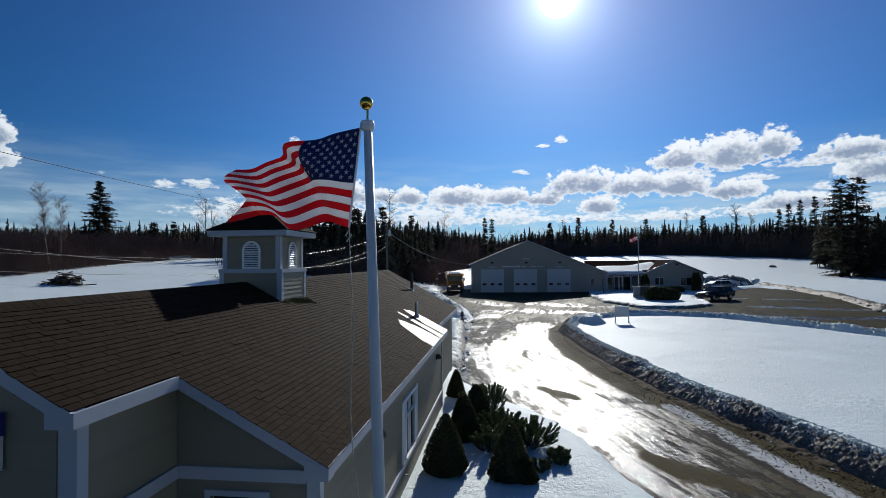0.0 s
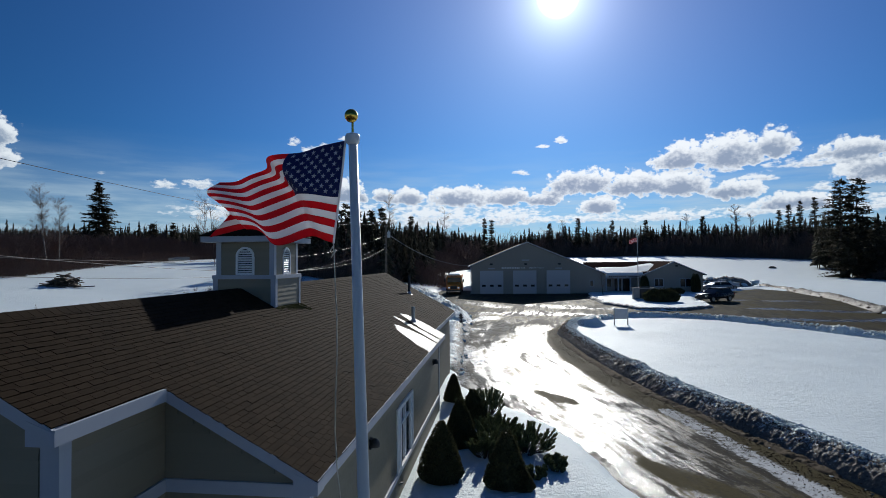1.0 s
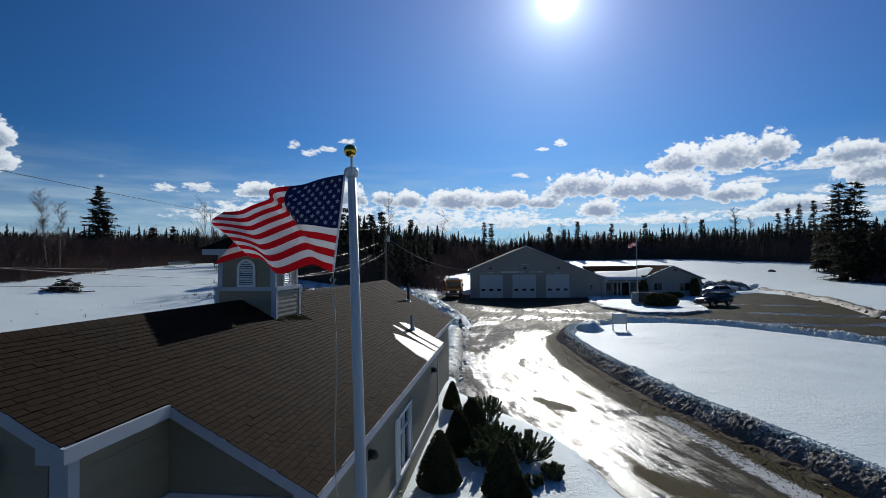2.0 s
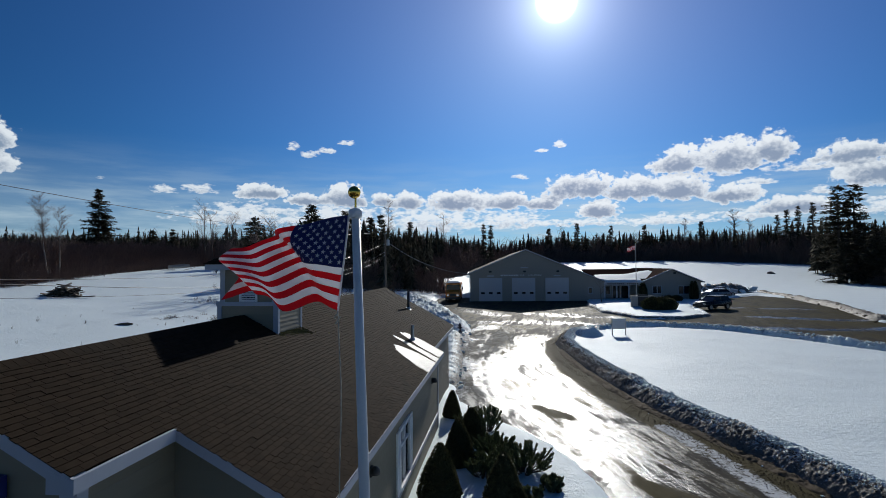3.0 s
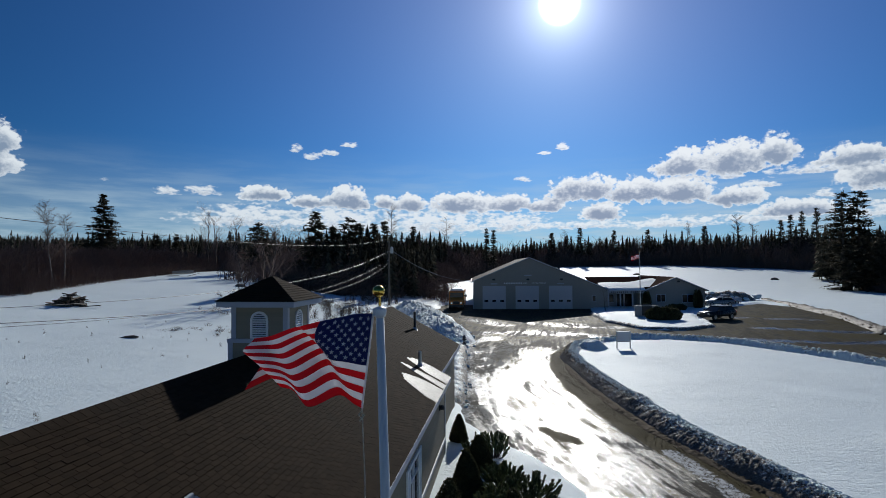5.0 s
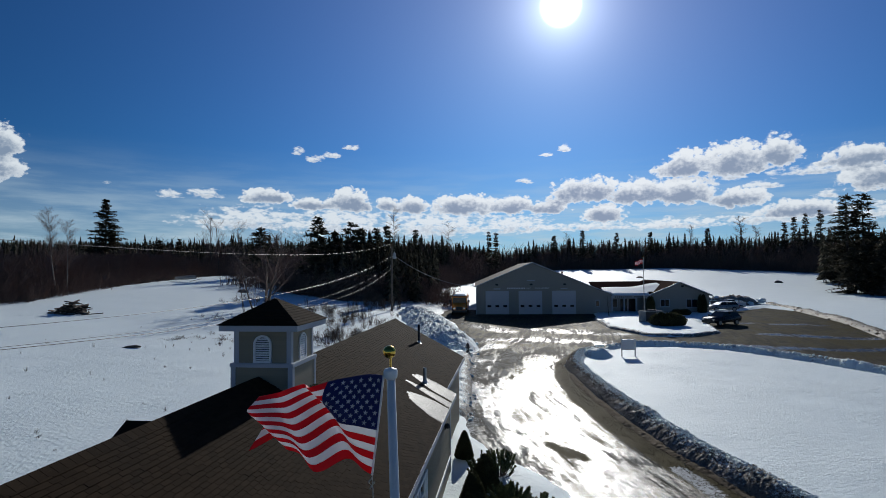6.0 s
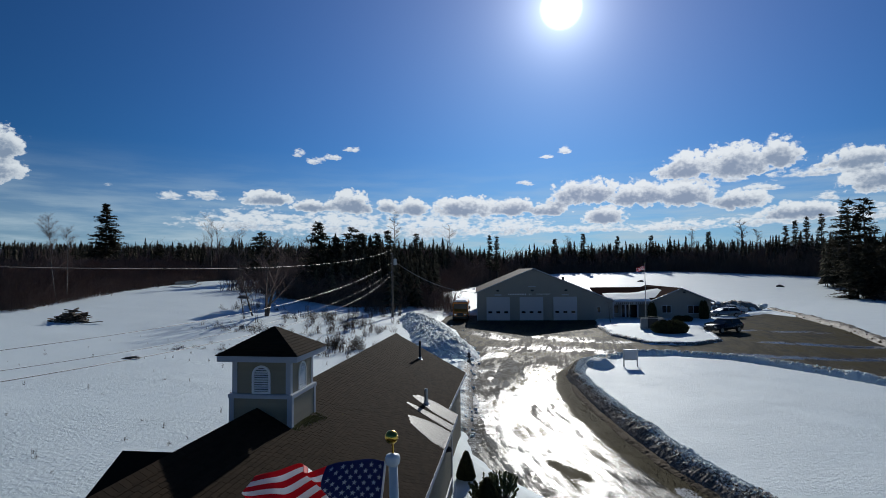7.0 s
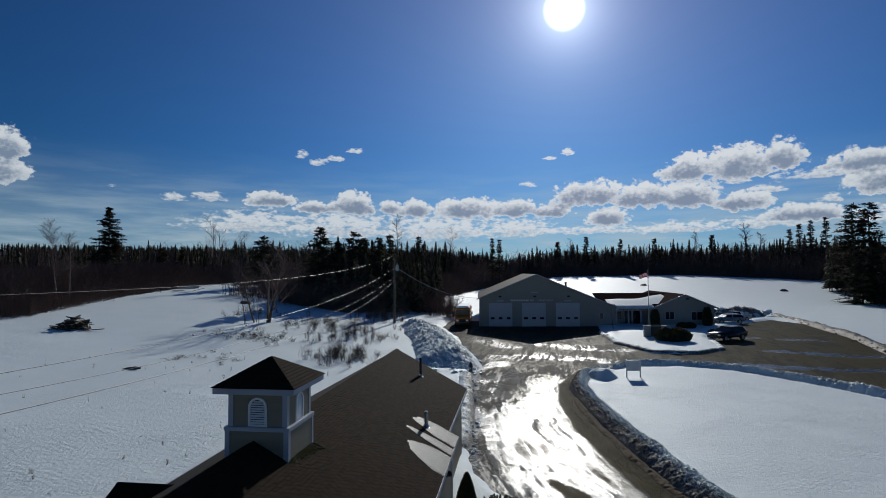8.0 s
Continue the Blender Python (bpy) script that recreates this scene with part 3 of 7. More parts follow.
def build_road():
    xs = axis_steps(-5, 11, 0.16, 42, 1.07)
    ys = axis_steps(9, 50, 0.2, 98, 1.05)
    xs, ys = xs[(xs > -43) & (xs < 47)], ys[(ys > -47) & (ys < 99)]
    x, y = np.meshgrid(xs, ys)
    z = road_level(x, y) + 0.025 * fbm(x, y, 0.4, 3, 7) + 0.02 * fbm(x * 1.0, y * 0.3, 1.1, 3, 8)
    mud = 0.34 + 0.0 * x
    # bare patches worn down to grit, and the muddy verge under the bank
    for cx, cy, rx, ry, a in ((4.2, 14.35, 0.60, 1.8, 0.71), (1.45, 22.1, 0.42, 1.6, 0.62), (-1.2, 40, 1.4, 5, 0.0), (3, 55, 8, 3.0, 0.0), (-4, 57, 3, 4, 0), (6, 66, 9, 3, 0)):
        r = np.hypot(((x - cx) * math.cos(a) + (y - cy) * math.sin(a)) / rx, (-(x - cx) * math.sin(a) + (y - cy) * math.cos(a)) / ry)
        mud = np.maximum(mud, (0.85 if rx < 1 else 0.5) * smoothstep(1.25, 0.6, r))
    verge = line_distance(x, y, VERGE)
    mud = np.maximum(mud, 0.9 * smoothstep(0.95, 0.40, verge))
    packed = 0.62 * smoothstep(0.75, 0.2, line_distance(x, y, [(7.9, 11.2), (7.05, 13.6), (6.7, 14.9), (6.15, 17.0), (5.75, 19.0), (5.3, 20.6)]))
    packed = np.maximum(packed, 0.50 * smoothstep(1.6, 0.2, line_distance(x, y, [(-2.6, 24), (-3.2, 32), (-3.9, 40), (-5.0, 48), (-7.0, 60)])))
    middle = np.interp(y, [8, 12, 16, 20, 25, 31, 37, 43, 50, 60], [7.6, 6.3, 5.0, 3.7, 2.2, 0.8, 0.0, -0.3, 0.3, 1.5])
    mud = np.maximum(mud, 0.56 * smoothstep(36, 52, y))
    mud = np.maximum(mud, 0.36 * smoothstep(-0.6, -2.6, x) * smoothstep(19, 24, y))
    mud = mud * (1 - smoothstep(20, 26, x)) + 0.62 * smoothstep(20, 26, x)
    ice = 0.28 + 0.20 * smoothstep(60, 30, y) + 0.3 * smoothstep(0.6, -1.4, x) * smoothstep(52, 40, y) - 0.3 * mud
    # meltwater stands on the sunlit half of the drive
    shore = np.interp(y, [12, 17, 24, 30, 36, 42, 46], [2.4, 0.8, -1.0, -2.0, -1.4, 0.2, 2.0])
    wet = 0.20 + 0.66 * smoothstep(-1.6, 1.4, x - shore) * smoothstep(47, 38, y)
    # beyond the bright run of water the ice is rutted, brown and less wet
    edge = np.interp(y, [12, 15, 19, 22.8, 28.9, 39.7], [5.0, 4.5, 3.7, 2.95, 2.1, 1.3])
    rutted = smoothstep(-0.4, 1.0, x - edge) * smoothstep(44, 36, y)
    wet, mud, ice = wet - 0.34 * rutted, mud + 0.10 * rutted, ice + 0.12 * rutted
    wet = wet - 0.28 * smoothstep(19, 13, y) + 0.14 * smoothstep(44, 52, y) * (x < 22) + 0.22 * (x >= 22)
    ice = ice - 0.2 * smoothstep(20, 26, x) - 0.22 * smoothstep(22, 15, y)
    # long wet streaks across the yard and the parking area
    for line, w, k in (([(-5.5, 53), (2, 54.5), (8, 53)], 2.2, 0.45), ([(1, 62), (9, 59)], 2.2, 0.5), ([(-6.5, 67), (-2, 60)], 1.8, 0.45), ([(-2.6, 27), (-2.9, 34), (-3.4, 42)], 1.2, 0.5), ([(-5, 47), (-3, 50)], 1.6, 0.5),
                       ([(18, 52), (26, 50), (36, 52)], 1.3, 1.0), ([(24, 60), (31, 57), (36, 58)], 0.9, 1.0), ([(26, 70), (34, 68)], 0.7, 1.0)):
        near = k * smoothstep(w, w * 0.3, line_distance(x, y, line) + (0.5 if k == 1.0 else 1.6) * fbm(x * 0.4, y, 0.8, 3, 3))
        wet, mud = np.maximum(wet, 0.9 * near), mud * (1 - near)
        ice = ice * (1 - near) - 0.3 * near
    # open meltwater along the snow's edge
    pool = smoothstep(0.34, 0.12, line_distance(x, y, [(2.2, 16.4), (2.72, 15.2), (2.95, 14.0), (3.4, 12.9), (4.2, 11.6)]) + 0.1 * fbm(x, y, 1.6, 3, 6))
    wet, mud, ice, packed = np.maximum(wet, pool), mud * (1 - pool), ice * (1 - pool) - 0.5 * pool, packed * (1 - pool)
    ob = sheet("road", x, y, z, M["road"], (("mud", mud), ("ice", ice), ("wet", wet), ("packed", packed), ("across", x - middle)))
    return tagged(ob, "wet icy drive with glistening meltwater and muddy patches", "driveway", kind="structure")


def ridge(name, line, width, height, step, dirt_side, label, kind="structure", category="snow bank", seed=0, lumps=0.16, ends=1.5, soil=0.0):
    """A ploughed-up bank of lumpy snow along a line; dirt_side: +1 left, -1 right of the line's way, 0 none."""
    pts = [Vector((*p, 0)) for p in line]
    path = []
    for a, b in zip(pts, pts[1:]):
        k = max(1, int((b - a).length / step))
        path += [a.lerp(b, i / k) for i in range(k)]
    path.append(pts[-1])
    for _ in range(int(1.2 / step)):
        path = [path[0]] + [(path[i - 1] + path[i] * 2 + path[i + 1]) / 4 for i in range(1, len(path) - 1)] + [path[-1]]
    n = max(6, int(width / step))
    c = np.array([p[:2] for p in path])
    t = np.gradient(c, axis=0)
    t /= np.linalg.norm(t, axis=1)[:, None]
    nor = np.stack([-t[:, 1], t[:, 0]], -1)
    s = np.linspace(-1, 1, n)
    x = c[:, None, 0] + nor[:, None, 0] * s[None] * width / 2
    y = c[:, None, 1] + nor[:, None, 1] * s[None] * width / 2
    along = np.concatenate([[0], np.cumsum(np.linalg.norm(np.diff(c, axis=0), axis=1))])
    taper = smoothstep(0, ends, along) * smoothstep(0, ends, along[-1] - along)
    prof = np.clip(1 - s ** 2, 0, 1) ** 0.9
    lift = prof[None] * taper[:, None]
    z = ground_level(x, y) * 0 + road_level(x, y) - 0.12 + lift * (height + 0.12) * (1 + 0.35 * fbm(x, y, 0.6, 3, seed)) \
        + lift * lumps * (0.5 * fbm(x, y, 4.2, 5, seed + 1) + 1.2 * np.abs(fbm(x, y, 11.0, 4, seed + 2)))
    x = x + lift * lumps * 0.35 * fbm(x, y, 6.0, 3, seed + 3)
    dirt = 0.28 + soil + 0.35 * fbm(x, y, 1.0, 3, seed + 4) + (0.55 * np.clip(s * dirt_side + 0.15, -0.45, 1)[None] if dirt_side else 0)
    ob = sheet(name, x, y, z, M["dirty_snow"], (("dirt", dirt * np.ones_like(x)),))
    return tagged(ob, label, category, kind=kind)


build_ground()
build_road()
ridge("snow_bank", BANK_LINE, 1.7, 0.46, 0.04, 1, "lumpy ploughed snow bank, dirty on the side of the drive", seed=11, lumps=0.19, soil=0.15)
crust = ridge("dirt_crust", [(x + 0.62, y) for x, y in VERGE[1:-1]], 0.8, 0.05, 0.05, 0, "low rough crust of frozen dirt along the verge", category="dirt crust", seed=15, lumps=0.09)
crust.data.materials[0] = M["dirt"]
ridge("snow_bank", [(6.0, 47.4), (9, 50.2), (12.6, 50.8), (16.8, 49.2), (19.6, 46.4), (21.8, 43.0), (23.4, 40.0), (27, 34), (38, 22)], 1.4, 0.42, 0.08, 1,
      "low ploughed snow bank along the far road", seed=21, soil=0.14, lumps=0.3)
ridge("snow_bank", [(42, 104), (40.5, 88), (37.6, 71), (33.9, 57), (37, 44), (45, 26)], 1.6, 0.42, 0.10, -1, "long ploughed snow bank beyond the parking area", seed=31, soil=0.42, lumps=0.22)
ridge("snow_bank", [(9.0, 75.0), (9.6, 64.1), (12.3, 57.9), (16.2, 57.6), (19.6, 60.6), (20.6, 69.0)], 1.0, 0.24, 0.14, -1, "snow edge round the planted island", seed=41)
ridge("snow_bank", [(-3.4, 25.8), (-3.9, 32), (-4.6, 39), (-5.4, 46)], 1.6, 0.35, 0.12, -1, "low icy snow bank beside the house", seed=51)
ridge("snow_pile", [(-17.0, 78), (-13.6, 70), (-10.4, 60), (-7.8, 51), (-6.8, 45)], 6.6, 1.25, 0.15, 0, "tall heap of ploughed snow with dark icy lumps", category="snow pile", seed=61, lumps=0.55, ends=4, soil=0.02)
ridge("snow_pile", [(4.6, 46.0), (5.6, 44.2), (6.8, 43.2)], 2.6, 0.85, 0.1, 0, "rounded snow mound at the corner of the field", category="snow pile", seed=71, lumps=0.12)
ridge("snow_pile", [(28, 94), (34, 99), (40, 103)], 4.2, 1.5, 0.3, 0, "ploughed snow heap behind the parked cars", category="snow pile", seed=81, lumps=0.5, ends=3, soil=0.55)


# ---- the post-office house ----
COURSE, TAB = 0.092, 0.190
HOUSE = Matrix.Translation((-5.88, 12.0, 0)) @ Matrix.Rotation(0.0216, 4, "Z") @ Matrix.Translation((5.88, -12.0, 0))   # the house stands a little askew
RIDGE_X, RIDGE_Z, PITCH = -5.937, 4.393, 0.5453
SLOPE = math.atan(PITCH)
EAVE_IN, EAVE_FAR, EAVE_WIDE, EAVE_LEFT = -4.208, -2.634, -2.318, -9.9
Y_FRONT, Y_RECESS, Y_WIDE_END, Y_BACK = 4.644, 6.283, 18.98, 25.77
WALL_X, WALL_IN, WALL_FAR, WALL_LEFT = -2.50, -4.36, -2.86, -9.6
WALL_FRONT, WALL_RECESS, WALL_WIDE_END, WALL_BACK = 4.86, 6.50, 18.78, 25.52
GROUND_Z = -0.25


def roof_z(x):
    return RIDGE_Z - PITCH * abs(x - RIDGE_X)


def build_house():
    house = thing("post_office", (0, 0, 0), "tan clapboard post office with white trim and brown shingle roof", "post office")
    house.matrix_basis = HOUSE
    # walls: a solid shell with the window openings set into it
    t = 0.16
    walls = (
        # name, outline in (along, z), axis, from, to
        ("front_wall", [(WALL_LEFT, GROUND_Z), (WALL_IN, GROUND_Z), (WALL_IN, roof_z(WALL_IN) - 0.1), (RIDGE_X, RIDGE_Z - 0.1), (WALL_LEFT, roof_z(WALL_LEFT) - 0.1)], "y", WALL_FRONT, WALL_FRONT + t),
        ("return_wall", [(WALL_FRONT + t, GROUND_Z), (WALL_RECESS + t, GROUND_Z), (WALL_RECESS + t, roof_z(WALL_IN) - 0.1), (WALL_FRONT + t, roof_z(WALL_IN) - 0.1)], "x", WALL_IN - t, WALL_IN),
        ("left_wall", [(WALL_FRONT + t, GROUND_Z), (WALL_BACK - t, GROUND_Z), (WALL_BACK - t, roof_z(WALL_LEFT) - 0.1), (WALL_FRONT + t, roof_z(WALL_LEFT) - 0.1)], "x", WALL_LEFT, WALL_LEFT + t),
        ("back_wall", [(WALL_LEFT, GROUND_Z), (WALL_FAR, GROUND_Z), (WALL_FAR, roof_z(WALL_FAR) - 0.1), (RIDGE_X, RIDGE_Z - 0.1), (WALL_LEFT, roof_z(WALL_LEFT) - 0.1)], "y", WALL_BACK - t, WALL_BACK),
        ("far_side_wall", [(WALL_WIDE_END, GROUND_Z), (WALL_BACK - t, GROUND_Z), (WALL_BACK - t, roof_z(WALL_FAR) - 0.1), (WALL_WIDE_END, roof_z(WALL_FAR) - 0.1)], "x", WALL_FAR - t, WALL_FAR),
        ("end_wall", [(WALL_FAR, GROUND_Z), (WALL_X, GROUND_Z), (WALL_X, roof_z(WALL_X) - 0.1), (WALL_FAR, roof_z(WALL_FAR) - 0.1)], "y", WALL_WIDE_END - t, WALL_WIDE_END),
    )
    for name, outline, axis, a, b in walls:
        part(name, prism(bmesh.new(), outline, axis, a, b), M["siding"], house)
    # recessed gable wall with the opening for its window
    top = lambda x: roof_z(x) - 0.1
    bm = bmesh.new()
    prism(bm, [(WALL_IN, GROUND_Z), (-3.90, GROUND_Z), (-3.90, top(-3.90)), (WALL_IN, top(WALL_IN))], "y", WALL_RECESS, WALL_RECESS + t)
    prism(bm, [(-3.90, GROUND_Z), (-3.19, GROUND_Z), (-3.19, 0.75), (-3.90, 0.75)], "y", WALL_RECESS, WALL_RECESS + t)
    prism(bm, [(-3.90, 1.93), (-3.19, 1.93), (-3.19, top(-3.19)), (-3.90, top(-3.90))], "y", WALL_RECESS, WALL_RECESS + t)
    prism(bm, [(-3.19, GROUND_Z), (WALL_X, GROUND_Z), (WALL_X, top(WALL_X)), (-3.19, top(-3.19))], "y", WALL_RECESS, WALL_RECESS + t)
    part("recess_wall", bm, M["siding"], house)
    # long side wall with the opening for the tall window
    y0, y1, z0, z1, zt = 12.05, 13.15, 0.45, 1.70, roof_z(WALL_X) - 0.1
    part("side_wall", boxes((WALL_X - t, WALL_X, WALL_RECESS + t, y0, GROUND_Z, zt), (WALL_X - t, WALL_X, y1, WALL_WIDE_END - t, GROUND_Z, zt),
                            (WALL_X - t, WALL_X, y0, y1, GROUND_Z, z0), (WALL_X - t, WALL_X, y0, y1, z1, zt)), M["siding"], house)
    # roof deck, both slopes, under the shingles
    bm = bmesh.new()
    th = 0.11
    for xa, xb, ya, yb in ((RIDGE_X, EAVE_IN, Y_FRONT, Y_BACK), (EAVE_IN, EAVE_FAR, Y_RECESS, Y_BACK), (EAVE_FAR, EAVE_WIDE, Y_RECESS, Y_WIDE_END), (EAVE_LEFT, RIDGE_X, Y_FRONT, Y_BACK)):
        za, zb = roof_z(xa) - 0.02, roof_z(xb) - 0.02
        prism(bm, [(xa, za), (xb, zb), (xb, zb - th), (xa, za - th)], "y", ya, yb)
    part("roof_deck", bm, M["deck"], house, "dark roofing felt under the shingles")
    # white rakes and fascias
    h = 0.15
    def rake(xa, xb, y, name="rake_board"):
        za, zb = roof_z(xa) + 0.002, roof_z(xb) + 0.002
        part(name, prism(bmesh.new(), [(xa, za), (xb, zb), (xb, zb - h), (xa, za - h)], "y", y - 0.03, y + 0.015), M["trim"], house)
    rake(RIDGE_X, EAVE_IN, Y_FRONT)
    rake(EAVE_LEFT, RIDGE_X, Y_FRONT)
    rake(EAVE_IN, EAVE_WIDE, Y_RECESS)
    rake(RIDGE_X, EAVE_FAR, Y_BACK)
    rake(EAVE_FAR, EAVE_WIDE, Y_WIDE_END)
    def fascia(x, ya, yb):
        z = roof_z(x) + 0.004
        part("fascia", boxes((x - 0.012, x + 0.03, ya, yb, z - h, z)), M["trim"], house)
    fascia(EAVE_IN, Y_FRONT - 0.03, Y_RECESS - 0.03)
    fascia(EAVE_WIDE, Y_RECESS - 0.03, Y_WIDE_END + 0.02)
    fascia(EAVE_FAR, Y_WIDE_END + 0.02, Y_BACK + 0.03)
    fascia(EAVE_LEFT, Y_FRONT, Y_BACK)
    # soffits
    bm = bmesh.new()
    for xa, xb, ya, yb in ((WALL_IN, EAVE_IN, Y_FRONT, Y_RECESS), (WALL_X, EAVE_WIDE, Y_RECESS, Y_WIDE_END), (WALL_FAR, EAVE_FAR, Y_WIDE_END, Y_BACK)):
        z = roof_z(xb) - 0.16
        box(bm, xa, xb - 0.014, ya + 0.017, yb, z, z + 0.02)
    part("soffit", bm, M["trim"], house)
    # boxed eave returns: wedges that close the foot of each rake
    for xe, yw, wall, drop in ((EAVE_IN, Y_FRONT, WALL_FRONT, 0.15), (EAVE_WIDE, Y_RECESS, WALL_RECESS, 0.17)):
        z = roof_z(xe)
        part("eave_return", prism(bmesh.new(), [(xe - 0.27, z - drop), (xe + 0.028, z - drop), (xe + 0.028, z - 0.02), (xe - 0.012, z - 0.006), (xe - 0.27, z + PITCH * 0.27 - 0.06)], "y", yw - 0.036, wall - 0.032), M["trim"], house)
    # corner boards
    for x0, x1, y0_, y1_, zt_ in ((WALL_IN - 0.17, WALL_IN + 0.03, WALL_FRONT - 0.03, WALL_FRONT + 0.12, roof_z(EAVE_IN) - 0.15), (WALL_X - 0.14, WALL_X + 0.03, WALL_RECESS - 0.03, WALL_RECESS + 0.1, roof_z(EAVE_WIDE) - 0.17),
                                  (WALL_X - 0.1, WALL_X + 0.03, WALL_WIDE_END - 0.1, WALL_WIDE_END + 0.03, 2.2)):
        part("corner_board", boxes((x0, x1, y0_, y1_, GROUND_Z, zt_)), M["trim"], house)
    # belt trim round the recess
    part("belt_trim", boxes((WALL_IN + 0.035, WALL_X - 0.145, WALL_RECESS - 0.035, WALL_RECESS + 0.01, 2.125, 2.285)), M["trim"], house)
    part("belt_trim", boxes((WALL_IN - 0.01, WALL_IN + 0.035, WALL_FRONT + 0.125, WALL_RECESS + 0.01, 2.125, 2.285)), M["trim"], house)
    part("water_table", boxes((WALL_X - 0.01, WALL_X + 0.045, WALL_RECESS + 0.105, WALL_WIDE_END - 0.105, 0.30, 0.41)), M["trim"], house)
    # window in the recess
    a, b = WALL_RECESS - 0.04, WALL_RECESS + 0.04
    win = part("window", boxes((-3.97, -3.90, a, b, 0.68, 2.0), (-3.19, -3.12, a, b, 0.68, 2.0), (-3.90, -3.19, a, b, 1.93, 2.0), (-3.90, -3.19, a, b, 0.68, 0.75)), M["trim"], house)
    part("pane", boxes((-3.90, -3.19, b + 0.02, b + 0.03, 0.75, 1.93)), M["glass"], win)
    # tall side window with small panes over large ones, between louvred side boards
    win = part("window", boxes((WALL_X - 0.05, WALL_X + 0.05, y0 - 0.07, y0, z0 - 0.07, z1 + 0.09), (WALL_X - 0.05, WALL_X + 0.05, y1, y1 + 0.07, z0 - 0.07, z1 + 0.09),
                               (WALL_X - 0.05, WALL_X + 0.05, y0, y1, z1, z1 + 0.09), (WALL_X - 0.05, WALL_X + 0.07, y0, y1, z0 - 0.07, z0),
                               (WALL_X - 0.05, WALL_X + 0.02, 12.57, 12.63, z0, z1), (WALL_X - 0.05, WALL_X + 0.02, y0, 12.57, 1.30, 1.36), (WALL_X - 0.05, WALL_X + 0.02, 12.63, y1, 1.30, 1.36)), M["white"], house)
    for a, b in ((y0, 12.57), (12.63, y1)):
        for c, d in ((z0, 1.30), (1.36, z1)):
            part("pane", boxes((WALL_X - 0.04, WALL_X - 0.03, a, b, c, d)), M["glass"], win)
            mid = (a + b) / 2
            part("muntin", boxes((WALL_X - 0.03, WALL_X - 0.01, mid - 0.012, mid + 0.012, c, d)), M["white"], win)
    for a, b in ((11.66, 11.95), (13.25, 13.54)):
        sh = part("shutter", boxes((WALL_X + 0.012, WALL_X + 0.05, a, a + 0.05, 0.40, 1.78), (WALL_X + 0.012, WALL_X + 0.05, b - 0.05, b, 0.40, 1.78),
                                   (WALL_X + 0.012, WALL_X + 0.05, a + 0.05, b - 0.05, 0.40, 0.47), (WALL_X + 0.012, WALL_X + 0.05, a + 0.05, b - 0.05, 1.71, 1.78)), M["white"], house)
        for k in range(20):
            z = 0.48 + k * 0.0612
            bm = bmesh.new()
            prism(bm, [(WALL_X + 0.014, z + 0.045), (WALL_X + 0.022, z + 0.05), (WALL_X + 0.044, z + 0.005), (WALL_X + 0.036, z)], "y", a + 0.05, b - 0.05)
            part("slat", bm, M["white"], sh)
    # dormer on the far slope
    dz, dx, dy = 3.24, -9.42, 11.9
    bm = bmesh.new()
    for s in (-1, 1):
        prism(bm, [(dy, dz), (dy + s * 1.25, dz - 0.71), (dy + s * 1.25, dz - 0.80), (dy, dz - 0.09)], "x", dx, RIDGE_X - 1.75)
    dorm = part("dormer", bm, M["shingle"], house, "small shingled dormer on the back slope")
    part("gable", prism(bmesh.new(), [(dy - 1.05, 1.6), (dy + 1.05, 1.6), (dy + 1.05, dz - 0.72), (dy, dz - 0.12), (dy - 1.05, dz - 0.72)], "x", dx + 0.2, dx + 0.3), M["siding"], dorm)
    # vent pipes through the roof
    for x, y, hh, r, mat in ((-4.40, 23.6, 0.78, 0.055, "pipe"), (-3.27, 18.2, 0.50, 0.06, "metal")):
        z = roof_z(x)
        v = part("vent_pipe", lathe(bmesh.new(), [(r, -0.1), (r, hh - 0.02), (r * 0.92, hh), (r * 0.75, hh), (r * 0.75, hh - 0.08)], (x, y, z), 14), M[mat], house, "upright plumbing vent pipe", smooth=False)
        bm = bmesh.new()
        prism(bm, [(x - 0.08, roof_z(x - 0.08) + 0.012), (x + 0.11, roof_z(x + 0.11) + 0.012), (x + 0.11, roof_z(x + 0.11) + 0.022), (x - 0.08, roof_z(x - 0.08) + 0.022)], "y", y - 0.09, y + 0.09)
        lathe(bm, [(r + 0.045, 0.0), (r + 0.01, 0.09)], (x, y, z), 14)
        part("flashing", bm, M["metal"], v, "bright metal flashing")
    return house


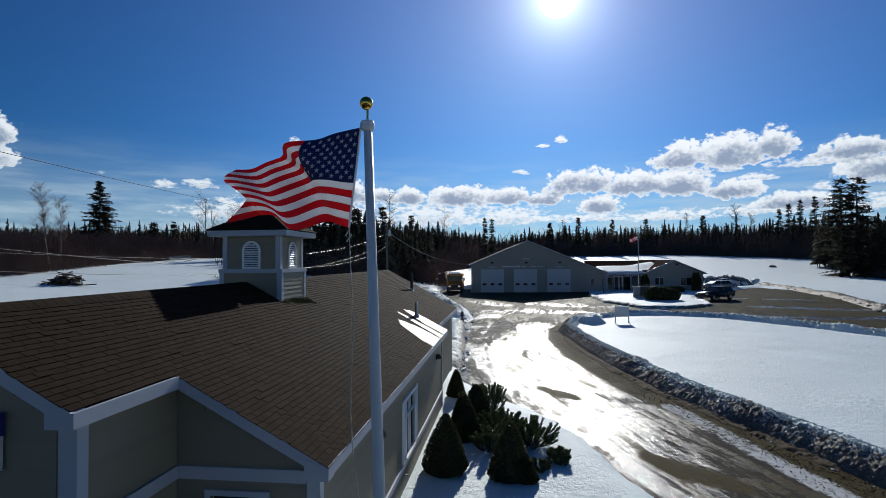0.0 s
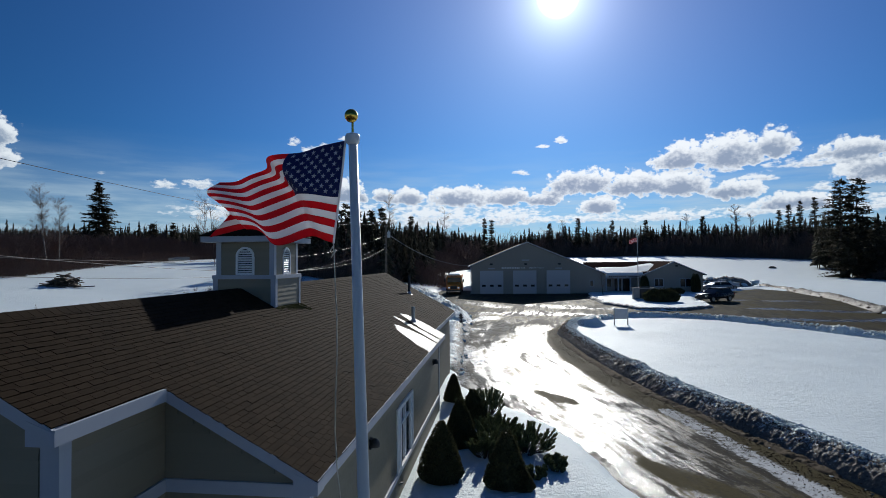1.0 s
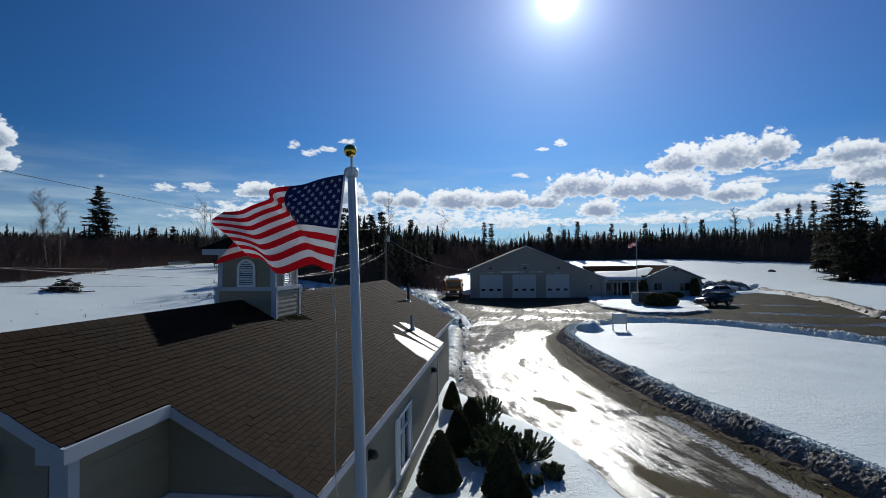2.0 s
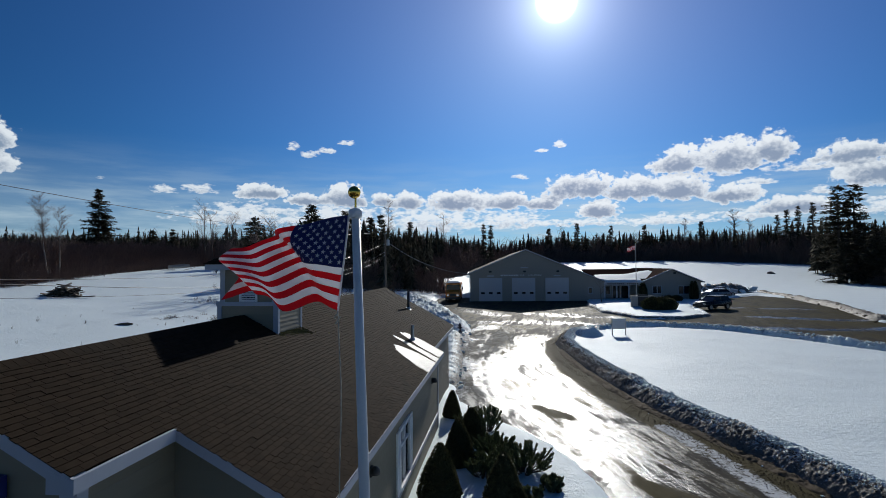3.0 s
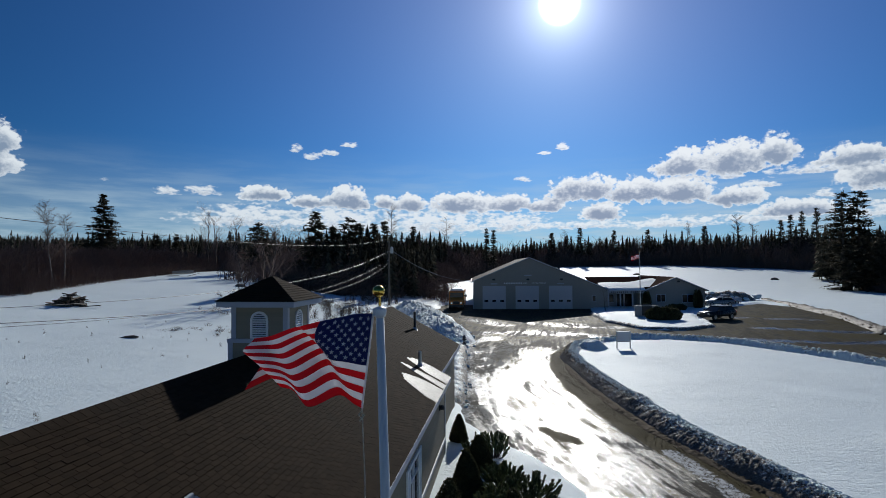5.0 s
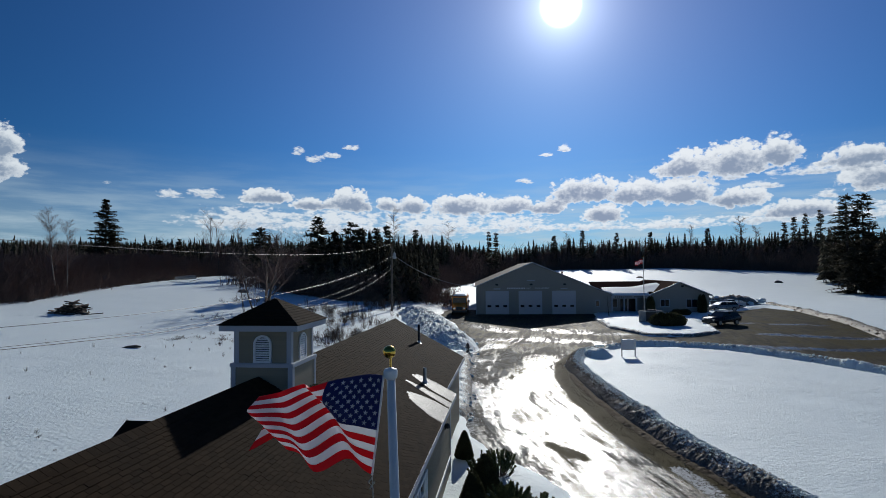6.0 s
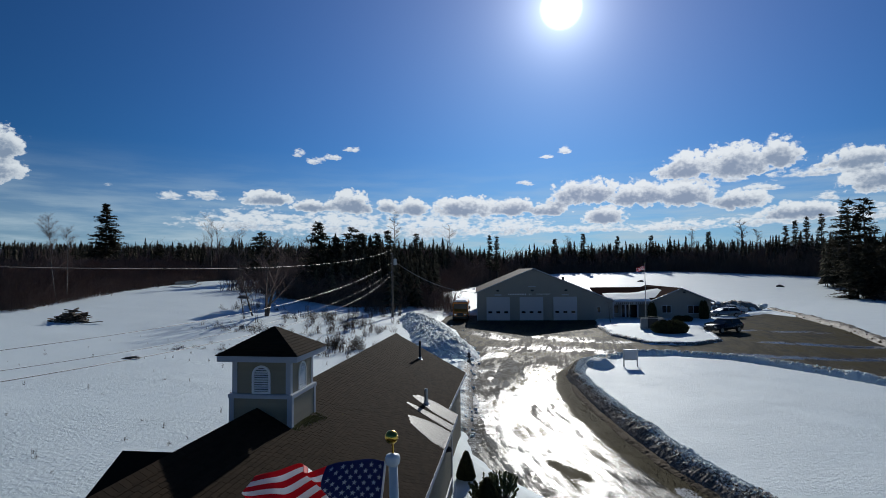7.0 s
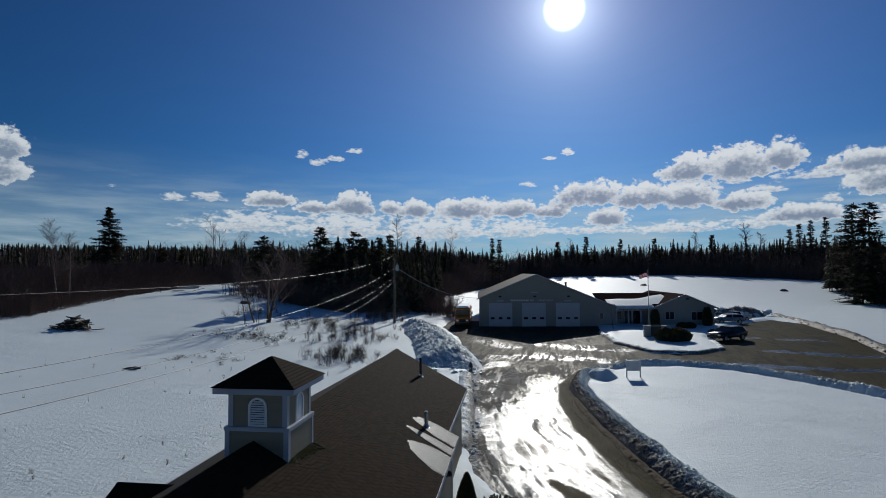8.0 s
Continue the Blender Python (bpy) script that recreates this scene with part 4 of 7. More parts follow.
def build_cupola():
    cup = thing("cupola", (-5.87, 12.24, 4.05), "square tan cupola with arched white louvres and hipped shingle cap", "cupola", turn=1.24)
    hw = 0.655
    base, z_mid, z_top = -0.65, 0.60, 1.40
    part("lower_body", boxes((-hw - 0.05, hw + 0.05, -hw - 0.05, hw + 0.05, base, z_mid - 0.03)), M["siding"], cup)
    part("upper_body", boxes((-hw, hw, -hw, hw, z_mid - 0.03, z_top)), M["siding"], cup)
    part("belt", boxes((-hw - 0.09, hw + 0.09, -hw - 0.09, hw + 0.09, z_mid - 0.05, z_mid + 0.04), bevel=0.008), M["trim"], cup)
    for sx in (-1, 1):
        for sy in (-1, 1):
            for w, a, b in ((hw + 0.05, base, z_mid - 0.05), (hw, z_mid + 0.04, z_top)):
                x0, x1 = sorted((sx * (w + 0.022), sx * (w - 0.09)))
                y0, y1 = sorted((sy * (w + 0.022), sy * (w - 0.09)))
                part("corner_board", boxes((x0, x1, y0, y1, a, b)), M["trim"], cup)
    # hipped cap
    c, zc, za = 0.915, 1.50, 2.06
    part("cap_fascia", boxes((-c, c, -c, c, zc - 0.13, zc - 0.005), bevel=0.006), M["trim"], cup)
    bm = bmesh.new()
    apex = bm.verts.new((0.03, -0.04, za))
    ring = [bm.verts.new(p) for p in ((-c - 0.02, -c - 0.02, zc), (c + 0.02, -c - 0.02, zc), (c + 0.02, c + 0.02, zc), (-c - 0.02, c + 0.02, zc))]
    bm.faces.new(ring[::-1])
    for i in range(4):
        bm.faces.new((ring[i], ring[(i + 1) % 4], apex))
    cap = part("cap_roof", bm, M["shingle"], cup, "hipped shingle cap")
    # courses of shingles on the cap
    n = 12
    for side in range(4):
        rot = Matrix.Rotation(side * math.pi / 2, 4, "Z")
        for k in range(n):
            f0, f1 = k / n, (k + 1.15) / n
            zz = lambda f: zc + (za - zc) * min(f, 0.985) + 0.018
            e0, e1 = (c + 0.03) * (1 - f0), (c + 0.03) * (1 - min(f1, 0.99))
            tabs = max(1, int(2 * e0 / 0.20))
            bm = bmesh.new()
            for q in range(tabs):
                a0, a1 = -1 + 2 * q / tabs, -1 + 2 * (q + 1) / tabs
                g = 0.006
                pts = [(a0 * e0 + g, -e0, zz(f0)), (a1 * e0 - g, -e0, zz(f0)), (a1 * e1 - g, -e1, zz(f1) - 0.012), (a0 * e1 + g, -e1, zz(f1) - 0.012)]
                up = [bm.verts.new(rot @ Vector(p)) for p in pts]
                lo = [bm.verts.new(rot @ Vector((p[0], p[1], p[2] - 0.012))) for p in pts[:2]]
                bm.faces.new(up)
                bm.faces.new((lo[0], lo[1], up[1], up[0]))
            part("shingle_course", bm, M["shingle"], cap)
    # arched louvres on the four faces
    for side in range(4):
        rot = Matrix.Rotation(side * math.pi / 2, 4, "Z")
        arch = lambda w, y, z0, zs, n_: [(-w, z0), (w, z0)] + [(w * math.cos(a), zs + w * math.sin(a)) for a in (math.pi * i / n_ for i in range(n_ + 1))]
        bm = bmesh.new()
        outer, inner = arch(0.215, 0, 0.645, 1.05, 14), arch(0.165, 0, 0.69, 1.05, 14)
        m = len(outer)
        front_o = [bm.verts.new((p[0], -hw - 0.035, p[1])) for p in outer]
        front_i = [bm.verts.new((p[0], -hw - 0.035, p[1])) for p in inner]
        back_o = [bm.verts.new((p[0], -hw + 0.01, p[1])) for p in outer]
        back_i = [bm.verts.new((p[0], -hw + 0.01, p[1])) for p in inner]
        for i in range(m):
            j = (i + 1) % m
            bm.faces.new((front_o[i], front_o[j], front_i[j], front_i[i]))
            bm.faces.new((front_o[j], front_o[i], back_o[i], back_o[j]))
            bm.faces.new((front_i[i], front_i[j], back_i[j], back_i[i]))
        bmesh.ops.transform(bm, matrix=rot, verts=bm.verts)
        lv = part("louvre", bm, M["white"], cup, "arched white louvred vent")
        bm = bmesh.new()
        prism(bm, arch(0.17, 0, 0.68, 1.05, 14)[:-1], "y", -hw - 0.008, -hw - 0.003)
        bmesh.ops.transform(bm, matrix=rot, verts=bm.verts)
        part("backing", bm, M["black"], lv)
        for k in range(10):
            z = 0.70 + k * 0.051
            w = 0.163 if z < 1.05 else math.sqrt(max(0.0004, 0.163 ** 2 - (z + 0.02 - 1.05) ** 2))
            bm = bmesh.new()
            prism(bm, [(-hw - 0.012, z + 0.033), (-hw - 0.009, z + 0.028), (-hw - 0.026, z), (-hw - 0.032, z + 0.004)], "x", -w, w)
            bmesh.ops.transform(bm, matrix=rot, verts=bm.verts)
            part("slat", bm, M["white"], lv)
    # clapboards
    for side in range(4):
        rot = Matrix.Rotation(side * math.pi / 2, 4, "Z")
        for w, a, b in ((hw + 0.05, base + 0.02, z_mid - 0.06), (hw, z_mid + 0.045, z_top - 0.06)):
            k = 0
            while a + k * 0.10 < b:
                z = a + k * 0.10
                zt = min(b, z + 0.115)
                spans = [(-w + 0.095, w - 0.095)]
                if w == hw and z < 1.22:
                    cut = 0.225 if z < 1.0 else 0.20
                    spans = [(-w + 0.095, -cut), (cut, w - 0.095)]
                for s0, s1 in spans:
                    bm = bmesh.new()
                    prism(bm, [(-w - 0.016, z), (-w + 0.001, z), (-w + 0.001, zt), (-w - 0.003, zt)], "x", s0, s1)
                    bmesh.ops.transform(bm, matrix=rot, verts=bm.verts)
                    part("clapboard", bm, M["siding"], cup)
                k += 1
    return cup


def build_house_fittings():
    for y, z in ((9.41, 1.81), (17.28, 1.77)):
        lamp = thing("wall_lamp", HOUSE @ Vector((WALL_X + 0.02, y, z)), "small black dome lamp fixed under the eave", "wall lamp", "wall lamps on the side wall")
        bm = bmesh.new()
        lathe(bm, [(0.085, 0.0), (0.09, 0.05), (0.075, 0.10), (0.04, 0.135), (0.012, 0.145)], sides=16)
        bmesh.ops.transform(bm, matrix=Matrix.Translation((0.08, 0, -0.05)), verts=bm.verts)
        part("hood", bm, M["black"], lamp, smooth=True)
        part("wall_plate", boxes((-0.02, 0.03, -0.06, 0.06, -0.09, 0.09), bevel=0.006), M["black"], lamp)
    tap = thing("hose_tap", HOUSE @ Vector((WALL_X + 0.03, 11.85, 0.12)), "small dark outdoor hose tap on the side wall", "tap")
    part("pipe", tube(bmesh.new(), [(-0.04, 0, 0), (0.05, 0, 0), (0.09, 0, -0.05)], 0.014), M["metal"], tap)
    part("handle", lathe(bmesh.new(), [(0.035, 0.0), (0.04, 0.008), (0.035, 0.016)], (0.05, 0, 0.03), 10), M["black"], tap)
    bell = thing("alarm_light", HOUSE @ Vector((WALL_IN + 0.03, 5.17, 2.36)), "red alarm light on the wall beside the recess", "alarm light")
    part("base", boxes((-0.03, 0.015, -0.05, 0.05, -0.06, 0.06), bevel=0.006), M["black"], bell)
    part("lens", lathe(bmesh.new(), [(0.05, -0.04), (0.055, 0.0), (0.05, 0.03), (0.03, 0.045)], (0.06, 0, 0), 14), M["red"], bell, "red lens", smooth=True)
    sign = thing("wall_sign", HOUSE @ Vector((-5.62, WALL_FRONT - 0.02, 3.10)), "blue and white sign with a red stripe on the gable", "sign")
    part("sign_panel", boxes((-0.50, 0.50, -0.07, 0.0, -0.28, 0.28), bevel=0.006), M["white"], sign)
    part("blue_band", boxes((-0.506, 0.506, -0.078, -0.002, 0.06, 0.286)), M["sign_blue"], sign)
    part("red_stripe", boxes((-0.497, 0.497, -0.077, -0.071, 0.035, 0.06)), M["red"], sign)
    for z, w in ((-0.06, 0.38), (-0.16, 0.42)):
        part("lettering_bar", boxes((-w, w, -0.075, -0.071, z - 0.025, z + 0.025)), M["sign_blue"], sign)
    # glazed wet ice on the sheltered corner of the roof, in tongues up the slope; the courses show through it
    for ya, yb, tip, seed in ((17.75, 18.95, -3.8, 1), (16.98, 17.6, -3.75, 2), (15.28, 16.85, -3.55, 3)):
        ys, us = np.arange(ya, yb, 0.022), np.linspace(0, 1, 150)
        u, yy = np.meshgrid(us, ys)
        across = np.abs((yy - (ya + yb) / 2) / ((yb - ya) / 2))
        start = tip + 0.8 * across ** 2 + 0.22 * fbm(yy, yy * 0, 4.0, 4, seed)
        xx = start + (EAVE_WIDE + 0.025 - start) * u
        down = (EAVE_WIDE + 0.03 - xx) / math.cos(SLOPE) / COURSE
        lip = 0.003 * (1 - (down - np.floor(down)))
        tab = (yy / TAB + 0.5 * (np.floor(down) % 2)) % 1.0
        groove = 0.005 * (1 - smoothstep(0.0, 0.07, np.minimum(tab, 1 - tab)))
        thick = 0.010 * smoothstep(0, 0.1, u) * smoothstep(1.0, 0.9, across) - 0.016 * (1 - smoothstep(0.0, 0.12, u)) + 0.006 * fbm(xx, yy, 9.0, 3, seed + 5)
        zz = RIDGE_Z - PITCH * (xx - RIDGE_X) + 0.012 + thick + lip - groove
        ob = sheet("roof_ice", xx, yy, zz, M["ice"])
        ob.matrix_basis = HOUSE
        tagged(ob, "tongue of glazed melting ice on the shingle roof", "ice", "ice on the roof")


build_house()
build_cupola()
build_house_fittings()


# ---- flagpole and flag ----
POLE_TOP = Vector((-1.084, 4.27, 5.97))
POLE_LEAN = Vector((0.028, 0.0, -1.0))


def build_flagpole():
    foot = POLE_TOP + POLE_LEAN * (POLE_TOP.z + 0.3)
    pole = thing("flagpole", foot, "white tapered flagpole with a gilt ball finial", "flagpole")
    top = POLE_TOP - foot
    prof = [0.052, 0.050, 0.044, 0.034]
    part("shaft", tube(bmesh.new(), [(0, 0, -0.1), top * 0.3, top * 0.65, top * 0.992], prof, 24), M["pole"], pole, smooth=True)
    truck = part("truck", lathe(bmesh.new(), [(0.034, -0.085), (0.050, -0.072), (0.054, -0.060), (0.057, -0.022), (0.050, -0.004), (0.020, 0.004), (0.012, 0.010)], top, 22), M["white"], pole, "white pulley cap", smooth=True)
    part("spindle", tube(bmesh.new(), [top, top + Vector((0, 0, 0.10))], 0.009, 10), M["gold"], truck)
    bm = bmesh.new()
    bmesh.ops.create_uvsphere(bm, u_segments=28, v_segments=18, radius=0.052, matrix=Matrix.Translation(top + Vector((-0.004, -0.02, 0.135))))
    part("ball", bm, M["gold"], pole, "gilt ball finial", smooth=True)
    part("cleat", tube(bmesh.new(), [(-0.07, -0.01, 1.15), (-0.085, -0.01, 1.30)], 0.012, 8), M["metal"], pole)
    return pole


def flag_point(u, v):
    """The cloth: u 0 at the pole to 1 at the fly, v 0 at the bottom to 1 at the top."""
    corner = POLE_TOP + Vector((-0.055, -0.01, -0.055))
    hoist = Vector((-0.10, 0.02, -0.80))
    s = u * 1.42
    d = 1 - v
    # the fly sags and gathers; folds run slantwise from the upper corner of the hoist
    droop = -0.26 * u ** 1.5 + 0.035 * math.sin(6.0 * u + 0.8) * u
    squeeze = 1.0 - 0.50 * u ** 1.1
    slant = u * 1.5 + d * 0.9
    ease = min(1.0, u * 2.0 + d * 0.15)
    wave = (0.105 * math.sin(6.4 * slant + 0.3) + 0.040 * math.sin(13.0 * slant - 2.4 * d + 1.0)) * ease + 0.022 * math.sin(23 * u + 7 * d) * u
    fold = (0.050 * math.sin(6.4 * slant + 1.5) + 0.018 * math.sin(13.0 * slant - 2.0 * d)) * ease * (0.3 + d)
    curl = 0.16 * max(0.0, u - 0.82) ** 1.2 * math.sin(9 * d + 1)
    p = corner + hoist * (d * squeeze) + Vector((-0.85 * s, 0.20 * s, droop))
    return p + Vector((0.10 * wave + curl, 1.15 * wave, fold))


def build_flag():
    flag = thing("flag", POLE_TOP + Vector((-0.055, -0.01, -0.055)), "red, white and blue starred flag blowing in the wind", "flag")
    org = flag.matrix_basis.translation
    nu, per = 120, 6
    for k in range(13):
        verts, faces = [], []
        u0 = 0.40 if k >= 6 else 0.0          # the canton covers the upper seven stripes
        for i in range(nu + 1):
            for j in range(per + 1):
                verts.append(flag_point(u0 + (1 - u0) * i / nu, (k + j / per) / 13) - org)
        for i in range(nu):
            for j in range(per):
                a = i * (per + 1) + j
                faces.append((a, a + 1, a + per + 2, a + per + 1))
        red = k % 2 == 0
        ob = mesh_part("stripe", verts, faces, M["flag_red" if red else "flag_white"], flag, "red stripe" if red else "white stripe", True)
        m = ob.modifiers.new("cloth", "SOLIDIFY")
        m.thickness = 0.002
    verts, faces = [], []
    for i in range(41):
        for j in range(36):
            verts.append(flag_point(0.40 * i / 40, (6 + 7 * j / 35) / 13) - org)
    for i in range(40):
        for j in range(35):
            a = i * 36 + j
            faces.append((a, a + 1, a + 37, a + 36))
    canton = mesh_part("canton", verts, faces, M["flag_blue"], flag, "dark blue canton", True)
    canton.modifiers.new("cloth", "SOLIDIFY").thickness = 0.002
    # fifty stars on both faces
    for row in range(9):
        for c in range(6 if row % 2 == 0 else 5):
            cu = 0.40 * (c + (0.5 if row % 2 == 0 else 1.0)) / 6.0
            cv = (6 + 7 * (row + 1) / 10) / 13
            verts, faces = [], []
            p0 = flag_point(cu, cv)
            du = (flag_point(cu + 0.01, cv) - p0).normalized()
            dv = (flag_point(cu, cv + 0.01) - p0).normalized()
            nn = du.cross(dv).normalized()
            for side in (-1, 1):
                b = len(verts)
                for q in range(10):
                    r = 0.0235 if q % 2 == 0 else 0.0095
                    a = math.pi / 2 + q * math.pi / 5
                    verts.append(p0 + du * r * math.cos(a) + dv * r * math.sin(a) + nn * side * 0.0045 - org)
                faces.append([b + q for q in range(10)][::side])
            mesh_part("star", verts, faces, M["flag_white"], canton)
    edge = [flag_point(0, j / 12) - org for j in range(13)]
    part("heading", tube(bmesh.new(), edge, 0.009, 8), M["flag_white"], flag, "white heading band")
    # halyard from the truck through the heading down to the cleat
    rope = thing("halyard", POLE_TOP, "thin pale halyard hanging slack beside the flagpole", "rope")
    low = flag_point(0, 0) - POLE_TOP
    cleat = Vector((0.028 * 4.9 - 0.08, -0.01, -4.9))
    pts = [Vector((-0.055, -0.01, -0.02)), Vector((-0.057, -0.01, -0.1))]
    part("upper_line", tube(bmesh.new(), pts, 0.0045, 6), M["rope"], rope)
    pts = [low.lerp(cleat, i / 14) + Vector((0.03 * math.sin(i * 0.9), 0, 0)) * (i / 14) * (1 - i / 14) * 4 - Vector((0.045 * math.sin(math.pi * i / 14), 0, 0)) for i in range(15)]
    part("lower_line", tube(bmesh.new(), pts, 0.0045, 6), M["rope"], rope)
    bm = bmesh.new()
    tube(bm, [low + Vector((0, 0, -0.02)), low + Vector((-0.03, 0, -0.06)), low + Vector((0.0, 0, -0.09)), low + Vector((0.02, 0, -0.05)), low + Vector((-0.02, 0, -0.11))], 0.006, 6)
    part("snap_hook", bm, M["rope"], rope)


build_flagpole()
build_flag()


# ---- fire station with its link and office wing ----
STATION = pose(-5.86, 81.18, 0, 0, 0, 5.1)


def gable_roof(x0, xa, x1, z0, za, z1, y0, y1, thick, over=0.3):
    """Two sloping slabs over a gable from x0 to x1 with its top at xa."""
    out = []
    for xe, ze in ((x0, z0), (x1, z1)):
        k = (za - ze) / (xa - xe)
        s = 1 if xe > xa else -1
        xo = xe + s * over
        zo = ze + k * s * over
        bm = bmesh.new()
        prism(bm, [(xa, za + thick), (xo, zo + thick), (xo, zo), (xa, za)], "y", y0, y1)
        out.append(bm)
    return out


def overhead_door(parent, x0, width, height):
    # section by section, with small panes in the second one
    n = 5
    door = part("overhead_door", boxes((x0, x0 + width, 0.0, 0.04, 0, height)), M["door_white"], parent, "white sectional overhead door with small panes")
    h = height / n
    for k in range(n):
        part("door_panel", boxes((x0 + 0.01, x0 + width - 0.01, -0.045, -0.004, k * h + 0.012, (k + 1) * h - 0.012), bevel=0.008), M["door_white"], door)
    for i in range(3):
        cx = x0 + width * (0.16 + 0.34 * i)
        z0 = h * 2 - 0.02 - h * 0.08
        part("door_window", boxes((cx - 0.28, cx + 0.28, -0.062, -0.046, z0 - 0.24, z0 + 0.06)), M["glass"], door)
    part("door_frame", boxes((x0 - 0.12, x0 - 0.004, -0.055, 0.03, 0, height + 0.12), (x0 + width + 0.004, x0 + width + 0.12, -0.055, 0.03, 0, height + 0.12),
                             (x0 - 0.004, x0 + width + 0.004, -0.055, 0.03, height + 0.004, height + 0.12)), M["station_wall"], door)


def build_station():
    st = tagged(new("fire_station"), "long beige fire station with three white overhead doors", "fire station")
    st.matrix_basis = STATION
    depth = 25.0
    z_at = lambda x: 7.50 - 0.414 * abs(x - 6.9)
    # front wall, with the three door openings
    hd = 3.42
    spans = [(-1.3, 0.0), (3.42, 4.86), (8.28, 9.76), (13.18, 16.1), (16.55, 18.3)]
    for a, b in spans:
        outline = [(a, -0.3), (b, -0.3), (b, z_at(b))] + ([(6.9, 7.5)] if a < 6.9 < b else []) + [(a, z_at(a))]
        part("wall_bay", prism(bmesh.new(), outline, "y", 0.06, 0.3), M["station_wall"], st)
    for a, b in ((0.0, 3.42), (4.86, 8.28), (9.76, 13.18)):
        outline = [(a, hd), (b, hd), (b, z_at(b))] + ([(6.9, 7.5)] if a < 6.9 < b else []) + [(a, z_at(a))]
        part("wall_bay", prism(bmesh.new(), outline, "y", 0.06, 0.3), M["station_wall"], st)
    for outline in ([(16.1, -0.3), (16.55, -0.3), (16.55, 1.1), (16.1, 1.1)], [(16.1, 1.9), (16.55, 1.9), (16.55, z_at(16.55)), (16.1, z_at(16.1))]):
        part("wall_bay", prism(bmesh.new(), outline, "y", 0.06, 0.3), M["station_wall"], st)
    part("side_wall", boxes((-1.3, -1.05, 0.3, depth, -0.3, z_at(-1.3))), M["station_wall"], st)
    part("side_wall", boxes((18.05, 18.3, 0.3, depth, -0.3, z_at(18.3))), M["station_wall"], st)
    part("back_wall", prism(bmesh.new(), [(-1.05, -0.3), (18.05, -0.3), (18.05, z_at(18.05)), (6.9, 7.5), (-1.05, z_at(-1.05))], "y", depth - 0.25, depth), M["station_wall"], st)
    for bm in gable_roof(-1.3, 6.9, 18.3, z_at(-1.3), 7.5, z_at(18.3), -0.35, depth + 0.35, 0.14):
        roof = part("roof_slope", bm, M["roof_far"], st, "brown low-pitched roof slope")
    for s, xe in ((-1, -1.62), (1, 18.62)):
        ze = z_at(xe)
        part("rake_trim", prism(bmesh.new(), [(6.9, 7.52), (xe, ze + 0.02), (xe, ze + 0.17), (6.9, 7.67)], "y", -0.40, -0.355), M["trim"], st)
    # upright seams of the steel cladding
    for i in range(60):
        x = -1.2 + i * 0.325
        if x > 18.2:
            break
        low = hd + 0.14 if any(a - 0.14 < x < b + 0.14 for a, b in ((0.0, 3.42), (4.86, 8.28), (9.76, 13.18))) else 0.0
        if 16.0 < x < 16.65:
            continue
        part("seam", boxes((x - 0.02, x + 0.02, 0.035, 0.06, low, z_at(x) - 0.05)), M["station_wall"], st)
    for x0 in (0.0, 4.86, 9.76):
        overhead_door(st, x0, 3.42, hd)
    win = part("window", boxes((16.03, 16.10, 0.02, 0.1, 1.03, 1.97), (16.55, 16.62, 0.02, 0.1, 1.03, 1.97), (16.10, 16.55, 0.02, 0.1, 1.90, 1.97), (16.10, 16.55, 0.02, 0.1, 1.03, 1.10)), M["trim"], st)
    part("pane", boxes((16.1, 16.55, 0.1, 0.11, 1.1, 1.9)), M["glass"], win)
    # lettering over the doors: the place name as bars, the rest readable
    for i in range(11):
        part("lettering_bar", boxes((3.2 + i * 0.245, 3.2 + i * 0.245 + 0.16, -0.01, 0.02, 3.70, 3.92)), M["white"], st)
    for text, x, z, size in (("FIRE", 6.02, 3.70, 0.31), ("DEPARTMENT", 7.25, 3.70, 0.31)):
        cu = bpy.data.curves.new("lettering", "FONT")
        cu.body, cu.size, cu.extrude, cu.space_character = text, size, 0.01, 1.12
        cu.materials.append(M["white"])
        ob = new("lettering", cu)
        ob.parent = st
        ob.matrix_basis = Matrix.Translation((x, 0.02, z)) @ Matrix.Rotation(math.pi / 2, 4, "X")
    for x, z, w in ((1.7, 3.74, 0.5), (11.5, 3.74, 0.5), (6.7, 4.95, 0.55)):
        part("number_bar", boxes((x - w, x + w, 0.0, 0.03, z - 0.09, z + 0.09)), M["trim"], st)
    # wall-pack lamps
    for x in (1.66, 6.7, 11.6):
        part("wall_pack", boxes((x - 0.22, x + 0.22, -0.18, 0.06, 4.25, 4.5), bevel=0.05), M["black"], st, "dark wall-pack lamp")
    # vent stack behind the ridge
    stack = part("roof_stack", lathe(bmesh.new(), [(0.16, 0), (0.16, 1.15), (0.24, 1.17), (0.24, 1.3), (0.1, 1.38)], (13.4, 14.0, z_at(13.4)), 14), M["pipe"], st, "dark metal roof stack")
    gutter = part("gutter", boxes((-1.75, -1.63, -0.35, depth + 0.3, z_at(-1.62) - 0.02, z_at(-1.62) + 0.1)), M["trim"], st)
    part("downpipe", boxes((-1.42, -1.32, -0.02, 0.06, -0.2, z_at(-1.5))), M["trim"], st)
    return st


